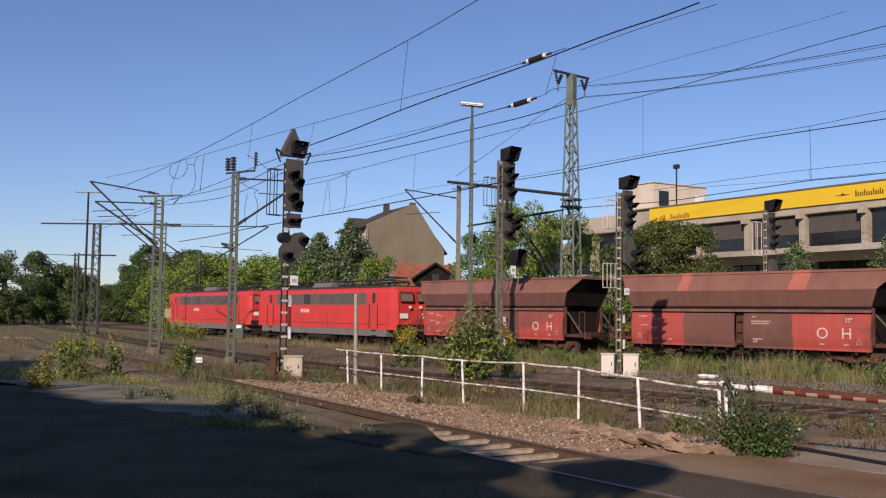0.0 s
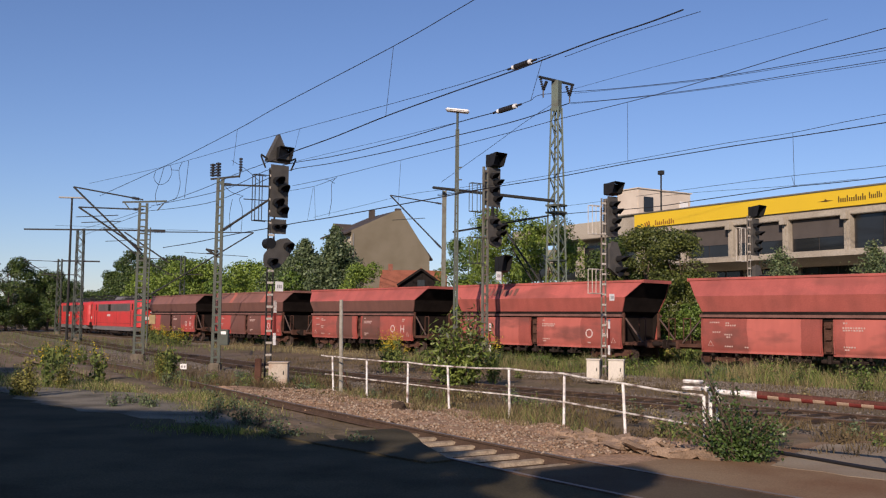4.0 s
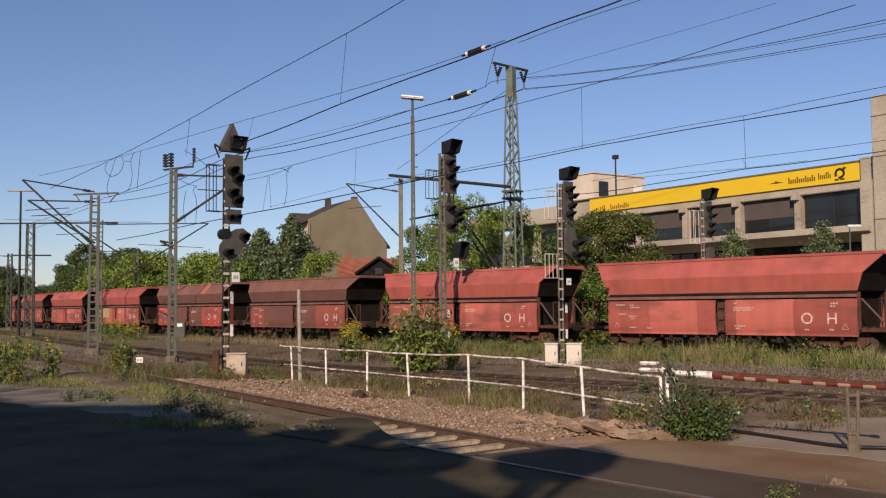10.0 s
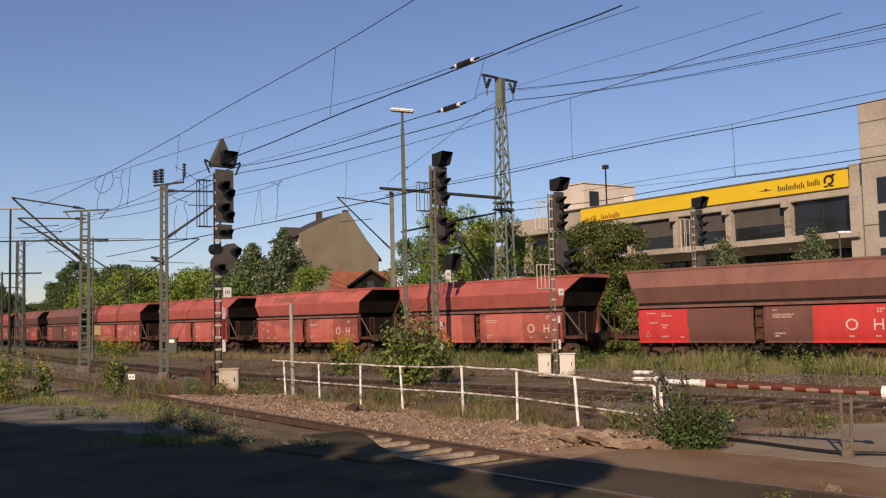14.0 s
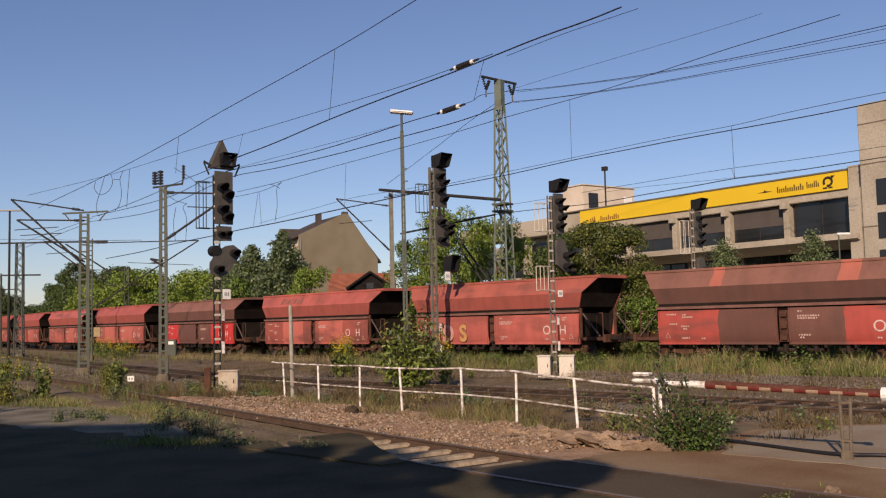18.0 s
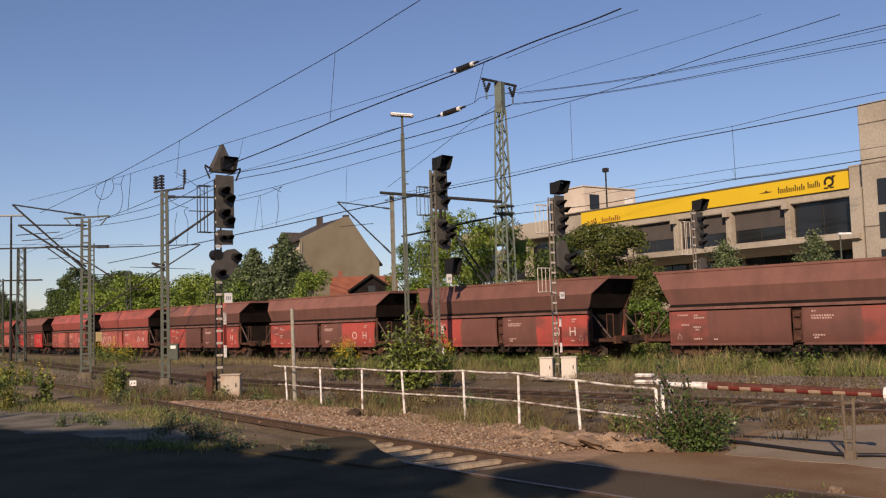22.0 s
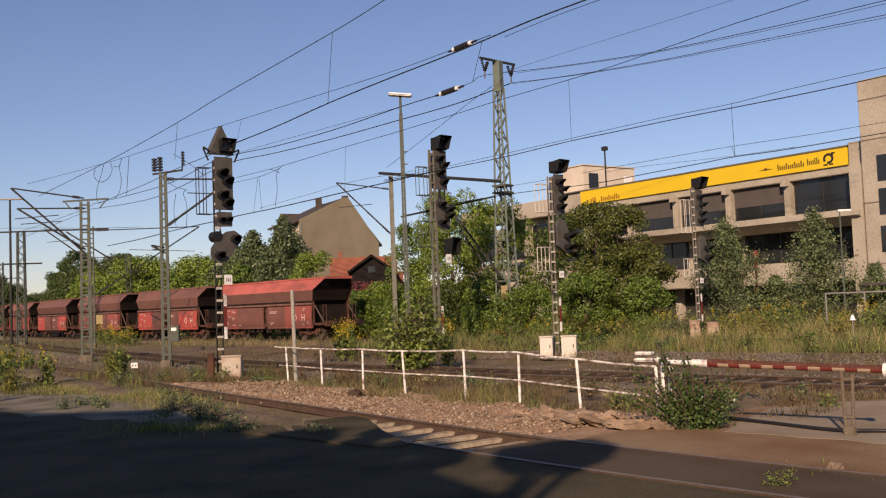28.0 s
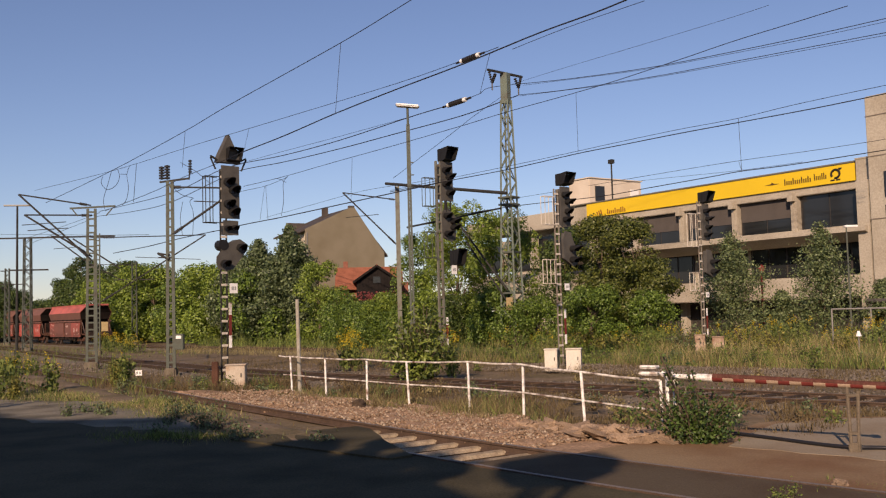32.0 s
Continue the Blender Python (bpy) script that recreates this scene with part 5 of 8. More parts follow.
cabinet_box(4.64, 33.85, -14, 0.52, 0.4, 0.76, "cream trackside box beside a signal mast")
for z in (0.3, 0.5):
    bm = bmesh.new()
    rod(bm, (-0.1, -0.3, z), (-0.1, -0.4, z), 0.08, 12)
    part("cable_drum", bm, "mastdark", s3)

s4 = signal(12.0, 44.0, 40, 7.0, "black light signal on a red-white mast behind the main track", "mastlight")
aside([head_board(s4, "main_screen", rect(0.1, 5.2, 0.5, 1.7), [(0.0, 6.55, 0.12), (0.16, 6.2, 0.12, 0.45), (0.14, 5.8, 0.12, 0.35), (0.02, 5.45, 0.12)], 0.25)], 0.38)
aside([number_hood(s4, 0.15, 6.95, 0.5, 0.5, 0.5)], 0.38)
aside([head_board(s4, "distant_screen", [(0.0, 3.7), (0.5, 3.5), (0.75, 3.6), (0.6, 4.3), (0.4, 4.75), (0.05, 4.8)], [(0.4, 4.2, 0.13, 0.55), (0.4, 3.75, 0.13, 0.5)], 0.2)], 0.38)
basket(s4, -0.6, 4.9, 6.4, "cabinet")
basket(s4, -0.55, 2.9, 3.7, "cabinet")
number_plate(s4, 0.25, 2.7, 0.24, 0.24)
stripe_board(s4, 0.8, 2.1, 0.18)
cabinet_box(11.72, 43.6, -20, 0.45, 0.4, 0.85, "rust-stained box at a signal foot", "stainbox")
cabinet_box(12.5, 43.5, -20, 0.5, 0.4, 0.75, "rust-stained box at a signal foot", "stainbox")


# ---- overhead line masts ----
def insulator(bm, p, q, r=0.07, n=5):
    p, q = Vector(p), Vector(q)
    rod(bm, p, q, r * 0.4, 6)
    for i in range(n):
        c = p.lerp(q, (i + 0.5) / n)
        d = (q - p).normalized() * (q - p).length * 0.28 / n
        rod(bm, c - d, c + d, r, 10)
    return bm


def mast(x, y, yaw, h, label, w=0.36, mat="mastgreen", rungs=None, tw=None):
    ob = thing("catenary_mast", label, "mast", pose(x, y, -0.12, 0, 0, yaw), group="overhead line masts")
    bm = bmesh.new()
    if w > 0.48:
        lattice(bm, h, w, tw or w * 0.8, int(h / 0.5), 0.08, 0.045)
    else:
        ladder_mast(bm, h, w, 0.12, rungs or int(h / 0.32), 0.07, tw)
    part("column", bm, mat, ob)
    bm = bmesh.new()
    box(bm, 0, 0, 0.08, w + 0.2, 0.5, 0.4, bevel=0.05)
    part("foundation", bm, "footing", ob)
    return ob


def cantilever(ob, z, reach, rise, drop, y=0.0, mat="mastdark"):
    """A hinged bracket: upper tube, lower strut, insulators and steady arm."""
    bm = bmesh.new()
    rod(bm, (0, y, z), (reach, y, z + rise), 0.035, 6)
    rod(bm, (0, y, z - drop), (reach, y, z + rise), 0.045, 6)
    rod(bm, (reach * 0.95, y, z - drop * 0.35), (reach * 0.35, y, z - drop * 0.3), 0.02, 6)
    br = part("cantilever", bm, mat, ob)
    bm = bmesh.new()
    insulator(bm, (reach * 0.06, y, z + rise * 0.06), (reach * 0.16, y, z + rise * 0.16))
    part("insulator", bm, "insulator", br)
    bm = bmesh.new()
    insulator(bm, (reach * 0.06, y, z - drop + (drop + rise) * 0.06), (reach * 0.18, y, z - drop + (drop + rise) * 0.18))
    part("insulator", bm, "insulator", br)
    return br


mA = mast(-10.6, 37.9, 2, 7.65, "slim grey-green lattice mast with insulators on top", 0.26, tw=0.18)
bm = bmesh.new()
bar(bm, (-0.4, 0, 7.62), (0.75, 0, 7.75), 0.07, 0.07)
rod(bm, (0.75, 0, 7.7), (0.8, 0, 8.1), 0.03, 6)
part("cross_arm", bm, "mastdark", mA)
for x, za, zb, r in ((-0.32, 7.72, 8.25, 0.11), (-0.1, 7.72, 8.3, 0.11), (0.8, 7.95, 8.5, 0.07)):
    bm = bmesh.new()
    insulator(bm, (x, 0, za), (x, 0, zb), r)
    part("insulator", bm, "insulator", mA)
cantilever(mA, 7.42, 2.7, -0.1, 1.95)
cantilever(mA, 4.7, -0.5, 0.1, 0.2)
bm = bmesh.new()
box(bm, 0.36, -0.15, 1.3, 0.36, 0.26, 0.62, bevel=0.02)
part("control_box", bm, "mastgreen", mA)
bm = bmesh.new()
box(bm, 0.36, -0.29, 1.48, 0.2, 0.012, 0.12)
part("sign_plate", bm, "plate", mA)

mC = mast(-16.6, 45.9, 8, 7.6, "green lattice mast with two long brackets", 0.44, tw=0.34)
bm = bmesh.new()
bar(bm, (-1.0, 0, 7.62), (1.1, 0, 7.72), 0.08, 0.08)
for x in (-0.9, 0.95):
    bar(bm, (x, 0, 7.6), (x * 0.7, 0, 7.25), 0.05, 0.05)
part("cross_arm", bm, "mastgreen", mC)
cantilever(mC, 7.75, -3.3, 0.55, 2.6, -0.1)
cantilever(mC, 7.3, -3.1, 0.05, 2.0, 0.15)
bm = bmesh.new()
box(bm, 0.62, -0.1, 1.95, 0.3, 0.08, 0.45)
part("sign_plate", bm, "notice", mC, "weathered yellow notice plate")

mE = mast(-23.5, 66.0, 8, 8.3, "slim lattice mast with a long level bracket", 0.36)
cantilever(mE, 8.0, 7.3, 0.1, 4.6)
cantilever(mE, 8.05, -3.0, 0.1, 2.2)
mD = thing("lamp_post", "slender dark lamp post with a flat head", "lamp post", pose(-31.0, 70.6, -0.12, 0, 0, 10))
bm = bmesh.new()
rod(bm, (0, 0, 0), (0, 0, 10.9), 0.11, 8, 0.07)
part("pole", bm, "mastdark", mD)
bm = bmesh.new()
box(bm, 0, 0, 10.95, 1.9, 0.3, 0.1, bevel=0.03)
part("lamp_head", bm, "galv", mD)
mF = mast(-33.4, 78.0, 10, 9.2, "lattice mast with level cross arms", 0.62)
bm = bmesh.new()
bar(bm, (-4.5, 0, 9.15), (6.8, 0, 9.3), 0.12, 0.12)
bar(bm, (-1.3, 0, 6.6), (1.6, 0, 6.6), 0.12, 0.12)
rod(bm, (3.5, 0, 9.1), (7.2, 0, 6.6), 0.06, 6)
part("cross_arm", bm, "mastdark", mF)
for k, (s, off, hh, re) in enumerate(((-110, -2.5, 8.6, -4), (-135, -8, 8.2, 3.5), (-150, -3, 8.6, -3.5), (-185, -7, 8.5, 3.5), (-120, -14, 8.4, -4), (-165, -14, 8.0, 4), (-90, 6.0, 8.3, -4.2))):
    x, y = along(s, off)
    mm = mast(x, y, 12, hh, "distant lattice mast of the overhead line", 0.5)
    cantilever(mm, hh - 0.3, re, 0.1, 2.2)
    bm = bmesh.new()
    bar(bm, (-2.0, 0, hh - 1.8), (2.0, 0, hh - 1.8), 0.1, 0.1)
    part("cross_arm", bm, "mastdark", mm)

mB = thing("catenary_mast", "tall green steel lattice tower with a cross arm on top", "mast", pose(4.05, 54.1, -0.12, 0, 0, -36), group="overhead line masts")
bm = bmesh.new()
lattice(bm, 14.2, 1.0, 0.42, 18, 0.09, 0.05)
part("tower", bm, "mastpale", mB)
bm = bmesh.new()
bar(bm, (0, 0, 14.0), (0, 0, 15.75), 0.44, 0.4)
part("tower_head", bm, "mastpale", mB)
ARM = Vector((math.cos(radians(78)), math.sin(radians(78)), 0))
bm = bmesh.new()
bar(bm, ARM * -1.42 + Vector((0, 0, 15.75)), ARM * 1.42 + Vector((0, 0, 15.75)), 0.1, 0.12)
part("cross_arm", bm, "mastdark", mB, "dark steel cross arm")
for sx in (-1, 1):
    hang = ARM * (sx * 1.08)
    bm = bmesh.new()
    insulator(bm, ARM * (sx * 1.3) + Vector((0, 0, 15.68)), hang + Vector((0, 0, 15.05)), 0.085)
    insulator(bm, ARM * (sx * 0.8) + Vector((0, 0, 15.6)), hang + Vector((0, 0, 15.05)), 0.095)
    rod(bm, hang + Vector((0, 0, 15.05)), hang + Vector((0, 0, 14.62)), 0.04, 6)
    part("insulator", bm, "insulator", mB)
for z in (8.6, 8.2, 5.5, 3.2):
    bm = bmesh.new()
    box(bm, 0, 0, z, 0.95 if z > 8 else 0.9, 0.8, 0.1)
    part("ring_plate", bm, "mastgreen", mB)
bm = bmesh.new()
rod(bm, (-0.3, -0.4, 8.0), (-2.3, -6.5, 6.7), 0.05, 6)
rod(bm, (0, -0.5, 3.4), (-3.2, -1.6, 8.2), 0.06, 6)
rod(bm, (0.1, -0.5, 2.6), (-2.2, -1.2, 6.2), 0.05, 6)
part("bracket", bm, "mastdark", mB)
bm = bmesh.new()
box(bm, 0.2, -0.6, 2.6, 0.4, 0.04, 0.7)
part("sign_plate", bm, "notice", mB, "weathered yellow notice plate")

# column with the long horizontal beam across to the tower
mG = mast(-2.5, 59.6, 0, 10.2, "grey mast with a long level beam and a hinged bracket", 0.2, "mastgrey", rungs=16)
bm = bmesh.new()
bar(bm, (0, 0, 0.2), (0, 0, 10.15), 0.17, 0.1)
part("web", bm, "mastgrey", mG)
bm = bmesh.new()
rod(bm, (-0.7, 0, 10.35), (6.3, -7.2, 8.65), 0.09, 8)
part("beam", bm, "mastdark", mG)
cantilever(mG, 9.3, -3.4, 0.55, 2.9)

lp = thing("lamp_post", "tall lattice floodlight post with a flat white lamp head", "lamp post", pose(-1.11, 38.2, -0.12))
bm = bmesh.new()
ladder_mast(bm, 9.75, 0.13, 0.08, 30, 0.04, 0.07)
rod(bm, (0, 0, 9.7), (0, 0, 10.45), 0.05, 8)
part("pole", bm, "mastgreen", lp)
bm = bmesh.new()
box(bm, 0, 0, 10.5, 0.95, 0.45, 0.1, bevel=0.04, turn=Euler((0, 0.1, 0)).to_matrix().to_4x4())
part("lamp_head", bm, "plate", lp)
bm = bmesh.new()
for z in (7.2, 7.7, 8.2):
    box(bm, 0.13, 0, z, 0.14, 0.06, 0.04)
part("step", bm, "mastgreen", lp)

# the second signal and the floodlight post stand close beside the main track
for ob, k in ((s2, 1.28), (lp, 1.24)):
    p = ob.matrix_basis.translation
    turn = ob.matrix_basis.to_euler().z
    ob.matrix_basis = pose(p.x * k, p.y * k, EYE - (EYE - p.z) * k, 0, 0, math.degrees(turn)) @ Matrix.Scale(k, 4)


# ---- wires: each hangs over a line beside the main track, given by (s along the track, height) ----
LINE = thing("overhead_line", "dark overhead wires strung between the masts", "overhead line")
WIRE_LABEL = {"contact_wire": "dark contact wire of the overhead line", "catenary_wire": "thin dark carrying wire of the overhead line", "feeder_wire": "dark feeder cable strung between the masts", "dropper_wire": "thin vertical dropper wire", "jumper_cable": "dark looped jumper cable"}


def smooth_line(pts, n=6):
    """Points along a rounded line through the given ones."""
    P = [Vector(p) for p in pts]
    P = [P[0] * 2 - P[1]] + P + [P[-1] * 2 - P[-2]]
    out = []
    for a, b, c, d in zip(P, P[1:], P[2:], P[3:]):
        for i in range(n):
            t = i / n
            out.append(0.5 * (2 * b + (c - a) * t + (2 * a - 5 * b + 4 * c - d) * t * t + (3 * b - a - 3 * c + d) * t ** 3))
    return out + [P[-2]]


def wire(name, pts, r, label, own=False):
    cu = bpy.data.curves.new(name, "CURVE")
    cu.dimensions, cu.bevel_depth, cu.bevel_resolution = "3D", r, 1
    sp = cu.splines.new("POLY")
    fine = smooth_line(pts)
    sp.points.add(len(fine) - 1)
    for p, v in zip(sp.points, fine):
        p.co = (*v, 1)
    tmp = new(name, cu)
    me = bpy.data.meshes.new_from_object(tmp.evaluated_get(bpy.context.evaluated_depsgraph_get()))
    bpy.data.objects.remove(tmp)
    me.materials.clear()
    me.materials.append(M["wire"])
    if own:
        return tagged(new(name, me), label, "cable")
    return share(name, me, LINE, label=label)


def strung(name, off, r, *hang):
    return wire(name, [(*along(q, off), z) for q, z in hang], r, WIRE_LABEL[name])


strung("catenary_wire", -24, 0.0076, (-10.84, 7.7), (-12.08, 7.47), (-13.74, 7.19), (-17.7, 6.66), (-19.51, 6.39), (-23.18, 5.95), (-27.65, 5.54))
strung("catenary_wire", -19, 0.0074, (-42.07, 7.93), (-33.78, 7.75), (-27.36, 7.81), (-22.47, 7.85), (-17.48, 7.92), (-15.21, 8.02))
strung("contact_wire", -23.5, 0.0116, (-7.59, 6.6), (-8.21, 6.54), (-9.32, 6.47), (-10.96, 6.31), (-12.71, 6.18), (-14.51, 6.03), (-16.3, 5.84), (-17.95, 5.71))
strung("contact_wire", -23.6, 0.0071, (-17.8, 5.67), (-18.96, 5.55), (-20.25, 5.44), (-21.81, 5.25), (-24.54, 5.03))
strung("catenary_wire", -22.5, 0.0050, (-10.68, 6.69), (-9.47, 6.8), (-8.33, 6.86), (-7.9, 6.88))
strung("feeder_wire", 5.5, 0.0288, (-100.04, 14.39), (-79.19, 13.89), (-69.59, 14.6), (-64.51, 14.65), (-58.3, 14.38), (-50.78, 14.36), (-43.3, 14.65), (-39.78, 14.74))
strung("feeder_wire", 6.0, 0.0172, (-38.1, 15.03), (-37.12, 15.12), (-35.98, 15.3), (-30.51, 14.67), (-25.04, 14.19), (-20.35, 14.0), (-16.54, 13.92), (-12.93, 13.91))
strung("feeder_wire", 6.6, 0.0109, (-34.11, 15.13), (-29.0, 14.62), (-25.41, 14.31), (-20.65, 14.09), (-16.78, 13.97), (-13.13, 13.94))
strung("feeder_wire", 5.0, 0.0132, (-65.57, 14.57), (-57.52, 14.52), (-50.12, 14.47), (-43.03, 14.5))
strung("feeder_wire", 7.0, 0.0301, (-106.08, 14.52), (-92.03, 13.69), (-82.64, 13.53), (-72.5, 14.32), (-67.76, 14.63), (-60.64, 14.34), (-52.78, 14.22), (-46.18, 14.27), (-39.49, 14.37), (-34.91, 14.74))
strung("feeder_wire", 7.0, 0.0166, (-34.78, 14.75), (-31.28, 14.38), (-25.67, 13.98), (-20.87, 13.8), (-16.71, 13.67), (-13.28, 13.57))
strung("feeder_wire", 7.6, 0.0112, (-35.28, 14.87), (-29.73, 14.36), (-26.04, 14.1), (-21.17, 13.88), (-16.95, 13.73), (-13.47, 13.61))
strung("catenary_wire", -15.1, 0.0089, (-30.68, 7.09), (-27.99, 7.13), (-24.63, 7.27), (-21.73, 7.38), (-18.71, 7.53), (-16.93, 7.64), (-14.58, 7.74), (-13.12, 7.83), (-11.33, 7.99), (-9.99, 8.12), (-8.63, 8.21), (-7.39, 8.3))
strung("feeder_wire", 8.5, 0.0097, (-36.61, 15.99), (-32.35, 16.14), (-28.34, 16.25), (-24.75, 16.36), (-21.5, 16.49), (-19.69, 16.6))
strung("contact_wire", -15.2, 0.0116, (-21.95, 5.9), (-19.15, 5.94), (-16.92, 5.98), (-14.51, 6.09), (-13.13, 6.12), (-11.51, 6.16), (-10.04, 6.18), (-8.06, 6.21), (-6.43, 6.27))
strung("catenary_wire", -15.1, 0.0065, (-22.06, 5.96), (-19.24, 6.03), (-17.0, 6.09), (-14.99, 6.16), (-13.19, 6.23), (-11.56, 6.28), (-10.01, 6.3), (-8.73, 6.38), (-7.49, 6.43), (-6.45, 6.46))
strung("catenary_wire", 1.45, 0.0101, (-25.99, 7.89), (-22.51, 7.97), (-18.35, 8.04), (-14.78, 8.03), (-11.77, 8.07))
strung("contact_wire", 1.45, 0.0186, (-36.22, 7.31), (-30.71, 7.4), (-25.35, 7.31), (-22.53, 7.41), (-19.69, 7.52), (-18.11, 7.59), (-15.91, 7.58), (-11.79, 7.67))
strung("feeder_wire", -2.0, 0.0073, (-22.35, 7.22), (-20.4, 7.22), (-16.42, 7.1), (-14.0, 7.1))
strung("contact_wire", -15.0, 0.0178, (-42.7, 5.3), (-39.05, 5.36), (-35.85, 5.49), (-32.57, 5.57), (-30.47, 5.64), (-28.18, 5.68), (-24.19, 5.81), (-21.89, 5.89), (-19.83, 5.97))
strung("catenary_wire", -14.9, 0.0080, (-31.83, 6.97), (-29.41, 6.98), (-27.99, 7.14))
strung("feeder_wire", 2.5, 0.0109, (-56.17, 9.27), (-49.6, 9.58), (-44.57, 9.83), (-40.17, 9.76), (-36.71, 9.73))
strung("feeder_wire", 8.0, 0.0148, (-37.16, 15.21), (-39.43, 14.49), (-42.67, 13.3), (-47.76, 11.52))
strung("feeder_wire", 3.0, 0.0219, (-125.43, 13.54), (-109.03, 13.21), (-97.16, 13.21), (-92.25, 13.3))
strung("feeder_wire", 3.0, 0.0219, (-125.44, 12.65), (-109.03, 12.68), (-97.17, 12.85), (-93.2, 12.93))
strung("feeder_wire", 1.0, 0.0089, (-30.69, 7.72), (-27.55, 7.76))
strung("feeder_wire", -6.0, 0.0157, (-96.29, 11.02), (-78.34, 9.5), (-67.41, 8.54), (-57.89, 7.8))
strung("dropper_wire", -24, 0.0050, (-13.72, 7.18), (-13.92, 5.87))
strung("dropper_wire", -19, 0.0053, (-24.32, 7.83), (-24.59, 7.22))
strung("dropper_wire", -15.1, 0.0056, (-23.96, 7.26), (-24.07, 5.82))
strung("dropper_wire", -22.5, 0.0050, (-11.21, 6.75), (-11.49, 6.03))
strung("dropper_wire", 1.45, 0.0073, (-18.19, 8.05), (-18.06, 7.58))
strung("dropper_wire", -15.1, 0.0050, (-10.0, 6.3), (-9.98, 5.05))
strung("dropper_wire", -15.1, 0.0050, (-14.58, 7.74), (-14.58, 6.11))
strung("dropper_wire", -24, 0.0050, (-19.51, 6.39), (-19.66, 5.54))
strung("dropper_wire", -15, 0.0065, (-29.37, 6.95), (-29.72, 5.7))
strung("dropper_wire", -15, 0.0064, (-29.3, 6.94), (-29.18, 5.69))
strung("jumper_cable", -23.6, 0.0073, (-24.7, 5.99), (-24.78, 5.81), (-24.43, 5.6), (-23.92, 5.64), (-23.68, 5.84), (-23.77, 6.06))
strung("jumper_cable", -23.6, 0.0073, (-24.15, 6.08), (-24.36, 5.76), (-24.64, 5.36), (-24.58, 5.08))
strung("jumper_cable", -23.6, 0.0070, (-23.09, 6.08), (-23.25, 5.86), (-23.16, 5.5), (-23.29, 5.2), (-23.53, 5.08))
strung("jumper_cable", -23.6, 0.0071, (-23.61, 5.92), (-23.25, 5.87))
strung("jumper_cable", -19, 0.0097, (-31.88, 7.73), (-32.13, 6.37))
strung("jumper_cable", -14.9, 0.0094, (-27.99, 7.16), (-28.28, 6.95), (-28.27, 6.34), (-28.43, 5.75))
strung("jumper_cable", -14.9, 0.0095, (-28.1, 6.95), (-28.46, 7.1), (-28.72, 7.17))
strung("jumper_cable", -15, 0.0108, (-35.87, 8.73), (-34.56, 8.17), (-33.32, 7.5))
strung("jumper_cable", -15, 0.0111, (-35.72, 7.02), (-35.93, 6.32), (-35.75, 5.58))
strung("jumper_cable", -15, 0.0109, (-34.78, 7.08), (-35.08, 6.95), (-34.8, 6.45), (-34.87, 5.51))
strung("jumper_cable", -15, 0.0111, (-36.56, 7.72), (-35.81, 7.34), (-34.78, 7.08))
for off, (q0, z0), (q1, z1), rr in ((-19, (-15.32, 8.0), (-14.4, 8.07), 0.07), (5.7, (-40.09, 14.79), (-37.62, 14.93), 0.18)):
    va, vb = Vector((*along(q0, off), z0)), Vector((*along(q1, off), z1))
    bm = bmesh.new()
    insulator(bm, va.lerp(vb, 0.24), va.lerp(vb, 0.76), rr * 0.95, 7)
    rod(bm, va, va.lerp(vb, 0.26), rr * 0.4, 8)
    rod(bm, va.lerp(vb, 0.74), vb, rr * 0.4, 8)
    li = part("line_insulator", bm, "insulator", LINE, "dark ribbed insulator")
    for f in (0.17, 0.71):
        bm = bmesh.new()
        rod(bm, va.lerp(vb, f), va.lerp(vb, f + 0.12), rr * 0.8, 10)
        part("end_cap", bm, "plate", li, "white porcelain end of the insulator")
strung("contact_wire", -19, 0.0085, (-14.4, 8.07), (-13.95, 8.1))


# ---- fence, barrier, small trackside things ----
def fence():
    ob = thing("fence", "bent white-painted tubular steel railing with chipped paint", "fence")
    posts = [(-4.0, 25.86, 0.95), (-2.9, 24.2, 0.94), (-1.75, 22.45, 0.97), (-0.72, 21.1, 0.95), (0.54, 19.4, 1.0), (1.49, 17.9, 1.0), (2.39, 16.3, 0.93), (3.3, 14.55, 0.88)]
    for i, (x, y, h) in enumerate(posts):
        bm = bmesh.new()
        rod(bm, (x, y, -0.15), (x - 0.05 + 0.03 * (i % 3), y, h), 0.025, 8)
        part("post", bm, "white", ob)
    tops = [(-4.45, 26.5, 0.95)] + [(x - 0.03, y, h) for x, y, h in posts]
    for a, b in zip(tops, tops[1:]):
        bm = bmesh.new()
        mid = (Vector(a) + Vector(b)) / 2 - Vector((0, 0, 0.015))
        rod(bm, a, mid, 0.019, 8)
        rod(bm, mid, b, 0.019, 8)
        part("top_rail", bm, "whiteworn", ob)
    mids = [(-4.3, 26.3, 0.45)] + [(x, y, h * 0.48) for x, y, h in posts]
    for a, b in zip(mids, mids[1:]):
        bm = bmesh.new()
        rod(bm, a, b, 0.017, 6)
        part("middle_rail", bm, "whiteworn", ob)


